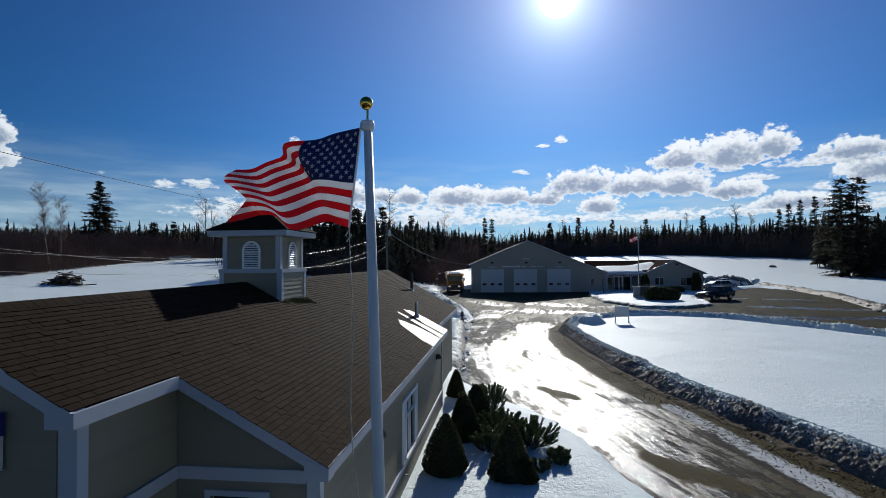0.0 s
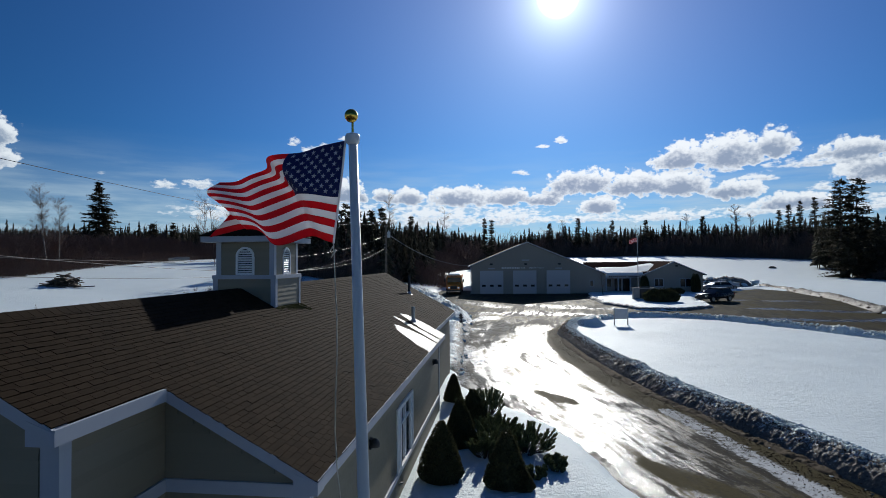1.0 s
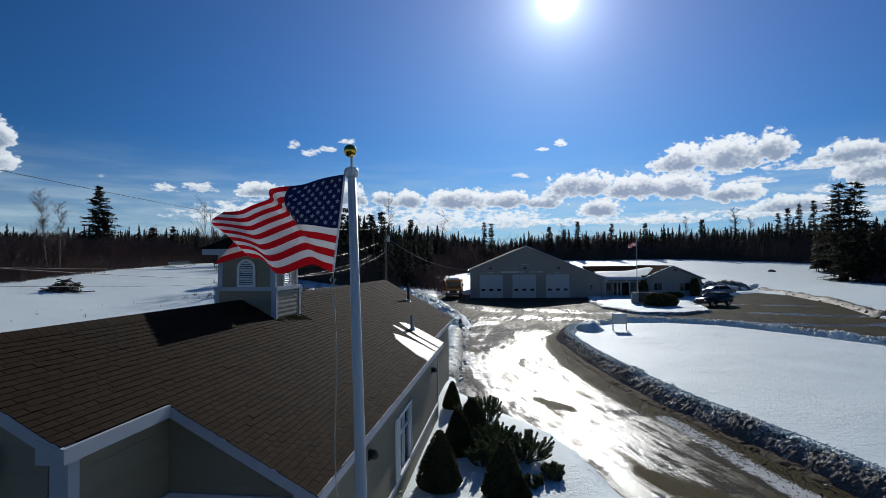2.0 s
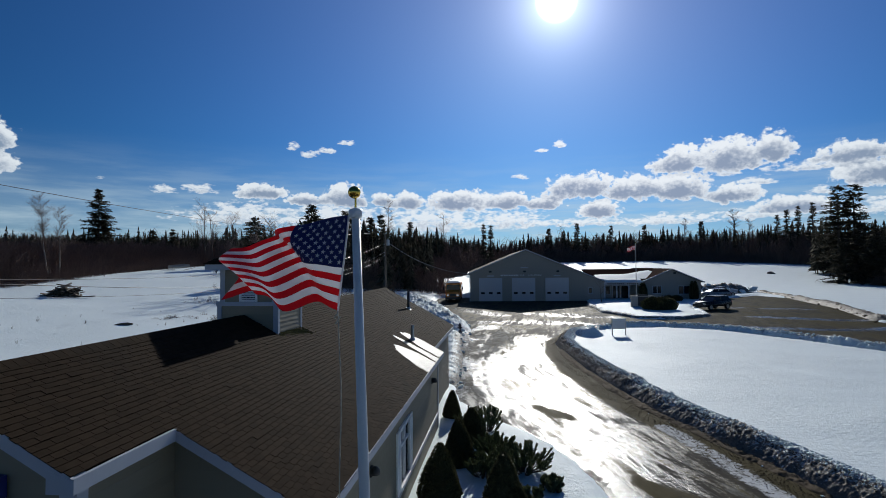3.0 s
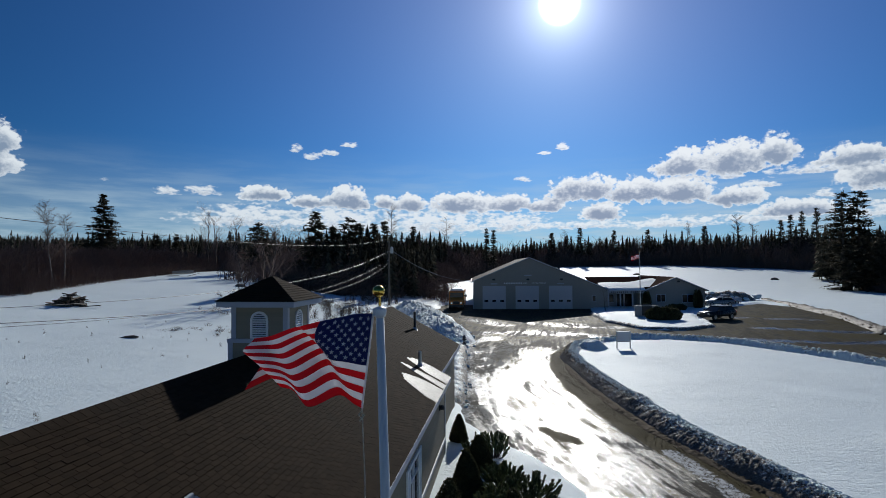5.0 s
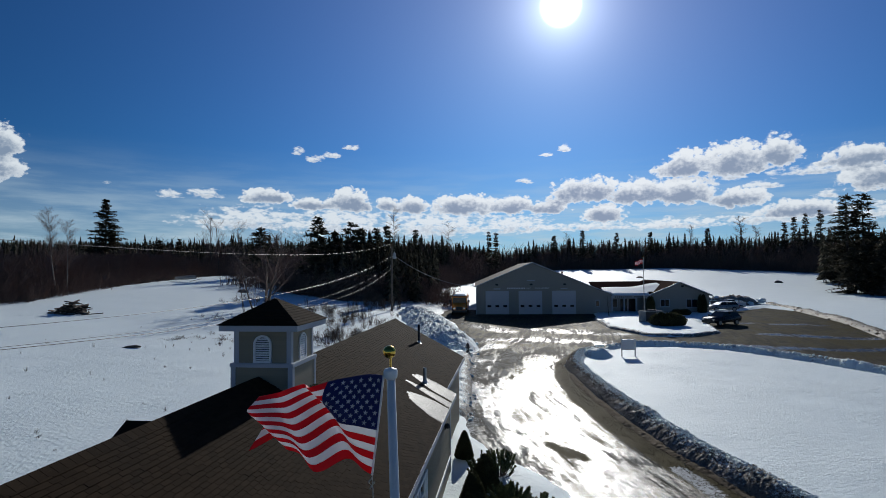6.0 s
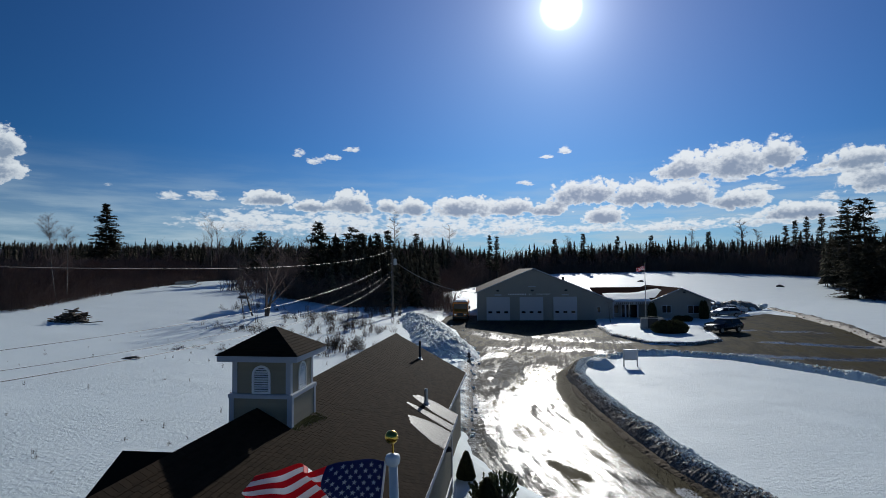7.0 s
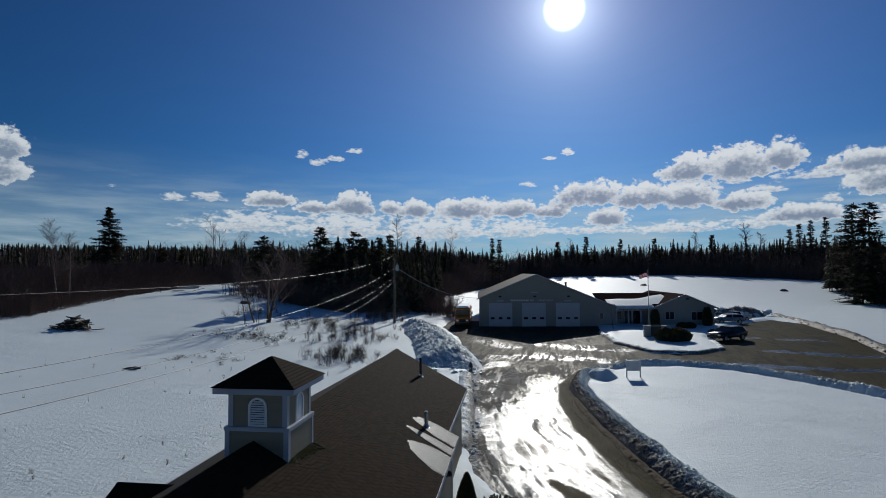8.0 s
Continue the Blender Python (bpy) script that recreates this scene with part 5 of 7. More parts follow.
def build_link():
    lk = tagged(new("entrance_link"), "glazed entrance link with white posts and a snow-covered dark roof", "entrance porch")
    lk.matrix_basis = STATION
    part("back_wall", boxes((18.31, 20.0, 2.0, 2.2, -0.2, 2.6), (22.4, 23.69, 2.0, 2.2, -0.2, 2.6), (20.0, 22.4, 2.0, 2.2, 2.25, 2.6)), M["station_wall"], lk)
    for a, b in ((20.0, 21.15), (21.25, 22.4)):
        d = part("glass_door", boxes((a, a + 0.08, 1.98, 2.1, 0.0, 2.2), (b - 0.08, b, 1.98, 2.1, 0.0, 2.2), (a + 0.08, b - 0.08, 1.98, 2.1, 2.1, 2.2), (a + 0.08, b - 0.08, 1.98, 2.1, 0.0, 0.2)), M["trim"], lk)
        part("pane", boxes((a + 0.08, b - 0.08, 2.04, 2.06, 0.2, 2.1)), M["glass"], d)
    w = part("window", boxes((18.7, 19.7, 1.94, 1.999, 0.8, 0.88), (18.7, 19.7, 1.94, 1.999, 2.02, 2.1), (18.7, 18.78, 1.94, 1.999, 0.88, 2.02), (19.62, 19.7, 1.94, 1.999, 0.88, 2.02)), M["trim"], lk)
    part("pane", boxes((18.78, 19.62, 1.97, 1.98, 0.88, 2.02)), M["glass"], w)
    part("beam", boxes((18.31, 23.69, 0.0, 0.22, 2.30, 2.62)), M["trim"], lk, "white porch beam")
    for i in range(16):
        if i != 9:
            part("lettering_bar", boxes((18.8 + i * 0.28, 18.8 + i * 0.28 + 0.18, -0.02, -0.002, 2.38, 2.54)), M["pipe"], lk)
    for x in (18.42, 20.15, 21.9, 23.5):
        part("post", boxes((x - 0.09, x + 0.09, 0.02, 0.2, -0.1, 2.298), bevel=0.01), M["trim"], lk)
    part("porch_slab", boxes((18.31, 23.69, -0.3, 1.99, -0.12, 0.02)), M["concrete"], lk)
    bm = prism(bmesh.new(), [(-0.45, 2.63), (0.6, 2.876), (0.6, 3.006), (-0.45, 2.76)], "x", 18.33, 23.67)
    prism(bm, [(0.6, 2.876), (7.2, 4.42), (7.2, 4.55), (0.6, 3.006)], "x", 16.5, 27.6)
    part("roof_slope", bm, M["roof_dark"], lk, "dark brown shingle roof slope")
    part("roof_slope", prism(bmesh.new(), [(15.0, 2.63), (7.2, 4.42), (7.2, 4.55), (15.0, 2.76)], "x", 18.4, 27.6), M["roof_dark"], lk, "dark brown shingle roof slope")
    part("fascia", boxes((18.31, 23.69, -0.49, -0.452, 2.6, 2.78)), M["trim"], lk)
    # snow lying on the lower part of the slope, drawn up on the one side
    u, v = np.meshgrid(np.linspace(0, 1, 70), np.linspace(0, 1, 40))
    top = 3.6 + 2.6 * u ** 2 + 0.25 * np.sin(u * 9)
    x = 17.6 + u * 9.2
    yy = -0.5 + v * (top + 0.5)
    x = np.where(yy < 0.75, np.clip(x, 18.36, 23.64), x)
    z = 2.76 + (yy + 0.45) * (1.79 / 7.65) + 0.15 * smoothstep(0, 0.1, v) * smoothstep(1, 0.75, v) * smoothstep(0, 0.05, u) + 0.012
    ob = sheet("roof_snow", x, yy, z, M["snow"])
    ob.parent = lk
    tagged(ob, "snow lying on the roof slope")


def build_office():
    of = tagged(new("office_wing"), "beige gabled office wing with white-framed windows", "office building")
    of.matrix_basis = STATION
    x0, xa, x1, za = 23.7, 28.0, 32.2, 4.50
    z_at = lambda x: za - 0.42 * abs(x - xa)
    bm = bmesh.new()
    wins = [(25.35, 26.55, 1.05, 2.05), (29.0, 30.5, 0.95, 2.05)]
    edges = [x0, 25.35, 26.55, 29.0, 30.5, x1]
    for a, b in zip(edges, edges[1:]):
        hole = next((w for w in wins if w[0] == a), None)
        top = [(b, z_at(b))] + ([(xa, za)] if a < xa < b else []) + [(a, z_at(a))]
        if hole:
            prism(bm, [(a, -0.3), (b, -0.3), (b, hole[2]), (a, hole[2])], "y", 0.0, 0.25)
            prism(bm, [(a, hole[3]), (b, hole[3])] + top, "y", 0.0, 0.25)
        else:
            prism(bm, [(a, -0.3), (b, -0.3)] + top, "y", 0.0, 0.25)
    part("front_wall", bm, M["station_wall"], of)
    part("side_wall", boxes((x0, x0 + 0.25, 0.25, 16, -0.3, z_at(x0))), M["station_wall"], of)
    part("side_wall", boxes((x1 - 0.25, x1, 0.25, 16, -0.3, z_at(x1))), M["station_wall"], of)
    part("back_wall", prism(bmesh.new(), [(x0 + 0.25, -0.3), (x1 - 0.25, -0.3), (x1 - 0.25, z_at(x1)), (xa, za), (x0 + 0.25, z_at(x0))], "y", 15.75, 16), M["station_wall"], of)
    for bm in gable_roof(x0, xa, x1, z_at(x0), za, z_at(x1), -0.4, 16.4, 0.13, 0.4):
        part("roof_slope", bm, M["roof_office"], of, "brown shingle roof slope")
    for xe in (x0 - 0.42, x1 + 0.42):
        ze = z_at(xe)
        part("rake_trim", prism(bmesh.new(), [(xa, za + 0.0), (xe, ze), (xe, ze + 0.15), (xa, za + 0.15)], "y", -0.45, -0.405), M["trim"], of)
    for a, b, c, d in wins:
        w = part("window", boxes((a - 0.08, a, -0.03, 0.06, c - 0.08, d + 0.08), (b, b + 0.08, -0.03, 0.06, c - 0.08, d + 0.08), (a, b, -0.03, 0.06, d, d + 0.08), (a, b, -0.03, 0.06, c - 0.08, c),
                                 ((a + b) / 2 - 0.04, (a + b) / 2 + 0.04, -0.02, 0.06, c, d)), M["trim"], of)
        part("pane", boxes((a, (a + b) / 2 - 0.04, 0.06, 0.07, c, d)), M["glass"], w)
        part("pane", boxes(((a + b) / 2 + 0.04, b, 0.06, 0.07, c, d)), M["glass"], w)
    part("floodlight", boxes((28.25, 28.6, -0.3, -0.02, 3.85, 4.1), bevel=0.04), M["black"], of, "dark floodlight under the gable")


build_station()
build_link()
build_office()


# ---- vehicles ----
def wheel(parent, x, y, r, w, rim="metal"):
    bm = bmesh.new()
    lathe(bm, [(r * 0.6, -w / 2), (r * 0.94, -w / 2), (r, -w / 2 + 0.03), (r, w / 2 - 0.03), (r * 0.94, w / 2), (r * 0.6, w / 2)], sides=20)
    bmesh.ops.transform(bm, matrix=Matrix.Translation((x, y, r)) @ Matrix.Rotation(math.pi / 2, 4, "X"), verts=bm.verts)
    wh = part("wheel", bm, M["tyre"], parent, smooth=False)
    bm = bmesh.new()
    lathe(bm, [(r * 0.15, -w / 2 - 0.01), (r * 0.62, -w / 2 - 0.015), (r * 0.62, w / 2 + 0.015), (r * 0.15, w / 2 + 0.01)], sides=16)
    bmesh.ops.transform(bm, matrix=Matrix.Translation((x, y, r)) @ Matrix.Rotation(math.pi / 2, 4, "X"), verts=bm.verts)
    part("rim", bm, M[rim], wh)


def build_car(at, turn, paint, label, pickup=False, suv=True):
    """A car that faces its own -x."""
    car = thing("car" if not pickup else "pickup_truck", at, label, "car" if not pickup else "pickup truck", turn=turn)
    w, h = 0.90, 1.54 if suv else 1.42
    side = [(-2.25, 0.38), (-2.30, 0.62), (-2.18, 0.86), (-1.05, 1.0), (2.18, 1.02), (2.28, 0.75), (2.22, 0.38)]
    bm = bmesh.new()
    prism(bm, side, "y", -w, w)
    bmesh.ops.bevel(bm, geom=bm.edges[:], offset=0.06, segments=2, affect="EDGES", clamp_overlap=True)
    part("body", bm, M[paint], car, smooth=True)
    bm = bmesh.new()
    if pickup:
        cab = [(-1.05, 1.0), (-0.45, h), (0.45, h + 0.02), (0.62, 1.0)]
    else:
        cab = [(-1.05, 1.0), (-0.30, h - 0.03), (0.5, h), (1.75, h - 0.06), (2.12, 1.02)]
    n = len(cab)
    va, vb = [], []
    for x, z in cab:
        inset = 0.04 + 0.16 * (z - 1.0) / (h - 1.0)
        va.append(bm.verts.new((x, -w + inset, z)))
        vb.append(bm.verts.new((x, w - inset, z)))
    bm.faces.new(va)
    bm.faces.new(vb[::-1])
    for i in range(n):
        bm.faces.new((va[(i + 1) % n], va[i], vb[i], vb[(i + 1) % n]))
    bmesh.ops.recalc_face_normals(bm, faces=bm.faces)
    bmesh.ops.bevel(bm, geom=bm.edges[:], offset=0.04, segments=2, affect="EDGES", clamp_overlap=True)
    part("cabin", bm, M["glass"], car, "dark tinted glasshouse")
    top = [p for p in cab if p[1] > h - 0.12]
    part("roof", boxes((top[0][0] - 0.03, top[-1][0] + 0.03, -w + 0.2, w - 0.2, h - 0.025, h + 0.035), bevel=0.02), M[paint], car)
    for s in (-1, 1):
        for x in (0.35,) if not pickup else ():
            part("pillar", prism(bmesh.new(), [(x - 0.05, 1.0), (x + 0.05, 1.0), (x + 0.05, h), (x - 0.05, h)], "y", s * (w - 0.11) - 0.03, s * (w - 0.11) + 0.03), M[paint], car)
        part("mirror", boxes((-0.95, -0.78, *sorted((s * w, s * (w + 0.2))), 1.02, 1.18), bevel=0.03), M[paint], car)
        part("headlight", boxes((-2.31, -2.12, *sorted((s * 0.5, s * 0.86)), 0.66, 0.82), bevel=0.03), M["chrome"], car, "clear headlight")
        part("tail_light", boxes((2.14, 2.29, *sorted((s * 0.6, s * 0.88)), 0.72, 0.98), bevel=0.02), M["red"], car, "red tail light")
    part("bumper", boxes((-2.36, -2.22, -0.85, 0.85, 0.36, 0.58), bevel=0.04), M["black"], car)
    part("grille", boxes((-2.315, -2.26, -0.48, 0.48, 0.62, 0.80), bevel=0.01), M["black"], car)
    if pickup:
        part("bed", boxes((0.7, 2.25, -w, -w + 0.08, 0.9, 1.15), (0.7, 2.25, w - 0.08, w, 0.9, 1.15), (2.17, 2.25, -w + 0.08, w - 0.08, 0.9, 1.15)), M[paint], car)
    for x in (-1.4, 1.42):
        for s in (-1, 1):
            wheel(car, x, s * (w - 0.11), 0.36, 0.24)
    return car


def build_bus():
    bus = thing("school_bus", (-9.6, 79.5, 0.03), "yellow school bus with a white roof, parked beside the station", "bus", turn=4)
    body = [(-1.13, 0.55), (1.13, 0.55), (1.13, 2.45), (1.0, 2.78), (0.7, 2.95), (-0.7, 2.95), (-1.0, 2.78), (-1.13, 2.45)]
    part("body", prism(bmesh.new(), body, "y", 1.1, 8.0), M["bus_yellow"], bus)
    part("roof", prism(bmesh.new(), [(-1.04, 2.74), (1.04, 2.74), (0.72, 2.99), (-0.72, 2.99)], "y", 1.05, 7.9), M["white"], bus, "white roof panel")
    bm = bmesh.new()
    prism(bm, [(0.0, 0.55), (1.09, 0.55), (1.09, 1.75), (0.15, 1.45), (0.0, 1.3)], "x", -0.95, 0.95)
    bmesh.ops.bevel(bm, geom=bm.edges[:], offset=0.07, segments=2, affect="EDGES", clamp_overlap=True)
    part("hood", bm, M["bus_yellow"], bus)
    ws = part("windshield", prism(bmesh.new(), [(-1.02, 1.5), (1.02, 1.5), (0.96, 2.44), (-0.96, 2.44)], "y", 1.06, 1.098), M["glass"], bus, "dark windshield")
    part("wiper", tube(bmesh.new(), [(-0.5, 1.05, 1.74), (-0.1, 1.045, 2.05)], 0.012, 6), M["black"], ws)
    part("front_sign", boxes((-0.62, 0.62, 1.05, 1.098, 2.50, 2.70)), M["bus_yellow"], bus)
    for i in range(9):
        part("lettering_bar", boxes((-0.5 + i * 0.115, -0.5 + i * 0.115 + 0.07, 1.04, 1.049, 2.54, 2.66)), M["black"], bus)
    for s in (-1, 1):
        for x, c in ((0.74, "red"), (0.92, "bus_yellow")):
            part("warning_lamp", lathe(bmesh.new(), [(0.08, 0.0), (0.07, 0.03)], (s * x, 1.05, 2.56), 12), M[c], bus)
        part("headlight", boxes((*sorted((s * 0.55, s * 0.85)), -0.02, 0.06, 0.85, 1.08), bevel=0.02), M["chrome"], bus, "clear headlight")
        m = part("mirror", boxes((*sorted((s * 1.30, s * 1.48)), 0.85, 0.95, 1.75, 2.2), bevel=0.03), M["black"], bus)
        part("mirror_arm", tube(bmesh.new(), [(s * 1.1, 1.12, 2.0), (s * 1.32, 0.92, 2.0)], 0.02, 6), M["black"], m)
        for k in range(6):
            a = 1.6 + k * 1.02
            part("side_window", boxes((*sorted((s * 1.125, s * 1.145)), a, a + 0.86, 1.78, 2.36)), M["glass"], bus)
        part("rub_rail", boxes((*sorted((s * 1.13, s * 1.16)), 1.1, 8.0, 1.25, 1.35)), M["black"], bus)
    part("grille", boxes((-0.48, 0.48, -0.02, 0.05, 0.75, 1.2), bevel=0.01), M["black"], bus)
    part("bumper", boxes((-1.1, 1.1, -0.2, 0.0, 0.42, 0.70), bevel=0.03), M["black"], bus)
    for y in (0.75, 6.2):
        for s in (-1, 1):
            bm = bmesh.new()
            lathe(bm, [(0.28, -0.13), (0.46, -0.13), (0.48, -0.1), (0.48, 0.1), (0.46, 0.13), (0.28, 0.13)], sides=20)
            bmesh.ops.transform(bm, matrix=Matrix.Translation((s * 0.98, y, 0.48)) @ Matrix.Rotation(math.pi / 2, 4, "Y"), verts=bm.verts)
            wh = part("wheel", bm, M["tyre"], bus)
            bm = bmesh.new()
            lathe(bm, [(0.08, -0.1), (0.29, -0.12), (0.29, 0.12), (0.08, 0.1)], sides=14)
            bmesh.ops.transform(bm, matrix=Matrix.Translation((s * 0.98, y, 0.48)) @ Matrix.Rotation(math.pi / 2, 4, "Y"), verts=bm.verts)
            part("rim", bm, M["metal"], wh)


build_bus()
build_car((22.5, 67.9, 0.0), 34, "car_dark", "dark sport utility car parked beside the office")
build_car((32.0, 93.0, 0.0), 12, "car_white", "white pickup truck parked before the snow heap", pickup=True)
build_car((29.4, 88.5, 0.0), 12, "car_grey", "silver sedan parked beyond the office", suv=False)


# ---- yard furniture ----
def build_yard():
    # notice board on two posts in the snow field
    b = thing("notice_board", (7.85, 44.45, -0.12), "blank white notice board on two posts in the snow", "sign board", turn=8)
    for x in (-0.52, 0.52):
        part("post", boxes((x - 0.04, x + 0.04, -0.04, 0.04, -0.3, 1.32)), M["metal"], b)
    board = part("board", boxes((-0.47, 0.47, -0.03, 0.03, 0.52, 1.22)), M["door_white"], b, "white face")
    part("top_rail", boxes((-0.475, 0.475, -0.05, 0.05, 1.222, 1.28)), M["metal"], board)
    part("bottom_rail", boxes((-0.475, 0.475, -0.05, 0.05, 0.46, 0.518)), M["metal"], board)
    # second flagpole before the office, with its small flag hanging
    p = thing("flagpole", (15.4, 75.2, 0.1), "slim grey flagpole before the office, with a gilt ball", "flagpole")
    part("shaft", tube(bmesh.new(), [(0, 0, -0.1), (0, 0, 4), (0, 0, 8.0)], [0.065, 0.05, 0.035], 12), M["metal"], p)
    bm = bmesh.new()
    bmesh.ops.create_uvsphere(bm, u_segments=12, v_segments=8, radius=0.09, matrix=Matrix.Translation((0, 0, 8.08)))
    part("ball", bm, M["gold"], p)
    f = thing("flag", (15.33, 75.2, 7.75), "small striped flag blowing out from the slim pole", "flag")
    for k in range(7):
        verts, faces = [], []
        for i in range(13):
            for j in range(2):
                u, v = i / 12, (k + j) / 7
                verts.append((-1.0 * u, 0.12 * math.sin(u * 9), -0.55 * v - 0.18 * u + 0.08 * math.sin(u * 6)))
        for i in range(12):
            a = i * 2
            faces.append((a, a + 1, a + 3, a + 2))
        ob = mesh_part("stripe", verts, faces, M["flag_red" if k % 2 == 0 else "flag_white"], f, "red stripe" if k % 2 == 0 else "white stripe")
        ob.modifiers.new("cloth", "SOLIDIFY").thickness = 0.004
    # low monument wall on the island
    m = thing("monument_wall", (14.7, 68.6, 0.1), "low pale stone monument wall with a dark plaque", "monument", turn=5)
    part("wall", boxes((-1.3, 1.3, -0.22, 0.22, -0.2, 1.35), bevel=0.03), M["concrete"], m)
    part("plaque", boxes((-0.55, 0.65, -0.26, -0.225, 0.25, 1.62)), M["pipe"], m, "dark plaque")
    part("coping", boxes((-1.38, 1.38, -0.28, 0.28, 1.352, 1.44), bevel=0.015), M["concrete"], m)
    # hydrant at the edge of the drive
    h = thing("hydrant", (-4.9, 46.3, -0.25), "dark weathered fire hydrant at the edge of the drive", "fire hydrant")
    part("barrel", lathe(bmesh.new(), [(0.16, -0.1), (0.16, 0.06), (0.11, 0.08), (0.11, 0.5), (0.15, 0.52), (0.14, 0.6), (0.06, 0.7), (0.03, 0.76)], sides=14), M["pipe"], h)
    part("nozzle", tube(bmesh.new(), [(-0.2, 0, 0.4), (0.2, 0, 0.4)], 0.055, 10), M["pipe"], h)


build_yard()


# ---- trees ----
def skirt_mesh(rng, height, spread, levels, points, bare=0.06, inner=0.35, ragged=0.4, droop=0.16, power=0.9):
    """Stacked whorls of ragged pointed boughs, narrowing to the top."""
    V, F = [], []
    step = height * (1 - bare) / levels
    for lv in range(levels):
        f = bare + (1 - bare) * lv / levels
        R = spread * (1 - f) ** power * rng.uniform(0.8, 1.1) + 0.012 * height
        z = f * height
        n = max(5, int(points * (0.5 + 0.6 * (1 - f))))
        a0 = rng.uniform(0, 6.28)
        for k in range(n):
            a = a0 + 2 * math.pi * (k + rng.uniform(-0.25, 0.25)) / n
            if rng.random() < 0.12:
                continue
            r = R * rng.uniform(1 - ragged, 1.12)
            half = 2 * math.pi / n * rng.uniform(0.45, 0.75)
            zt = z + step * rng.uniform(1.0, 1.7)
            zo = z - r * droop * rng.uniform(0.2, 1.6)
            ri = R * inner
            i = len(V)
            V += [(ri * 0.3 * math.cos(a), ri * 0.3 * math.sin(a), zt),
                  (ri * math.cos(a - half), ri * math.sin(a - half), z + step * rng.uniform(-0.1, 0.4)),
                  (ri * math.cos(a + half), ri * math.sin(a + half), z + step * rng.uniform(-0.1, 0.4)),
                  (r * math.cos(a), r * math.sin(a), zo)]
            F += [(i, i + 1, i + 3), (i, i + 3, i + 2), (i + 1, i + 2, i + 3)]
    i = len(V)
    w, t = 0.012 * height, height * 0.93
    V += [(-w, 0, t), (w, 0, t), (0, w, t), (0, 0, height)]
    F += [(i, i + 1, i + 3), (i + 1, i + 2, i + 3), (i + 2, i, i + 3)]
    return V, F


def spray_mesh(rng, height, spread, levels, per, detail, bare=0.06, ragged=0.35, power=0.88, droop=1.0):
    """Loose hanging sprays on the outer boughs."""
    V, F = [], []
    for lv in range(levels):
        f = min(max(bare + (1 - bare) * (lv + rng.uniform(-0.4, 0.4)) / levels, 0.02), 0.97)
        reach = spread * (1 - f) ** power * rng.uniform(0.8, 1.15) + 0.04 * spread
        n = max(4, int(per * (0.5 + 0.6 * (1 - f))))
        for b in range(n):
            a = 2 * math.pi * (b + rng.random()) / n
            L = reach * rng.uniform(1 - ragged, 1.1)
            ca, sa = math.cos(a), math.sin(a)
            lift, drop = rng.uniform(0.02, 0.2), rng.uniform(0.15, 0.45) * (1.1 - f) * droop
            pc = None
            for k in range(detail + 1):
                s = 0.3 + 0.7 * k / detail
                c = Vector((L * s * ca, L * s * sa, f * height + L * (lift * s - (drop + lift) * s * s)))
                if pc is not None:
                    w = L * (0.10 + 0.10 * droop) * rng.uniform(0.6, 1.4)
                    hang = L * rng.uniform(0.10, 0.26) * (0.3 + 0.7 * droop) * rng.choice((1, 1, -1) if droop < 1 else (1, 1))
                    i = len(V)
                    side = Vector((-sa, ca, 0)) * w
                    out = Vector((ca, sa, 0)) * w * 0.5
                    V += [tuple(pc), tuple(c), tuple(c + side + out - Vector((0, 0, hang * 0.5))), tuple(c - side + out - Vector((0, 0, hang * 0.5))), tuple((pc + c) / 2 - Vector((0, 0, hang)))]
                    F += [(i, i + 1, i + 2), (i, i + 3, i + 1), (i, i + 4, i + 1)]
                pc = c
    return V, F


def conifer_mesh(seed, height, spread, levels, per, detail, bare=0.06, power=0.88):
    rng = random.Random(seed)
    return merge(skirt_mesh(rng, height, spread * 0.85, levels, per + 2, bare, power=power), spray_mesh(rng, height, spread, levels, per, detail, bare, power=power))


def brush_mesh(seed, stems=18):
    """A clump of thin bare shoots, one metre high."""
    rng = random.Random(seed)
    V, F = [], []

    def blade(p, q, w):
        d = (q - p).normalized()
        s = d.orthogonal().normalized()
        s = Matrix.Rotation(rng.uniform(0, 6.28), 3, d) @ s
        i = len(V)
        V.extend([tuple(p - s * w), tuple(p + s * w), tuple(q)])
        F.append((i, i + 1, i + 2))
        t = d.cross(s)
        V.extend([tuple(p - t * w), tuple(p + t * w), tuple(q)])
        F.append((i + 3, i + 4, i + 5))

    for _ in range(stems):
        a = rng.uniform(0, 6.28)
        p = Vector((rng.gauss(0, 0.12), rng.gauss(0, 0.12), -0.03))
        q = p + Vector((0.34 * math.cos(a) * rng.random(), 0.34 * math.sin(a) * rng.random(), rng.uniform(0.5, 1.0)))
        blade(p, q, 0.0075)
        for _ in range(4):
            f = rng.uniform(0.3, 0.9)
            m = p.lerp(q, f)
            b = rng.uniform(0, 6.28)
            blade(m, m + Vector((0.16 * math.cos(b), 0.16 * math.sin(b), rng.uniform(0.08, 0.24))) * rng.uniform(0.7, 1.3), 0.0045)
    return V, F


def merge(*pieces):
    V, F = [], []
    for v, f in pieces:
        b = len(V)
        V += [tuple(p) for p in v]
        F += [tuple(i + b for i in q) for q in f]
    return V, F


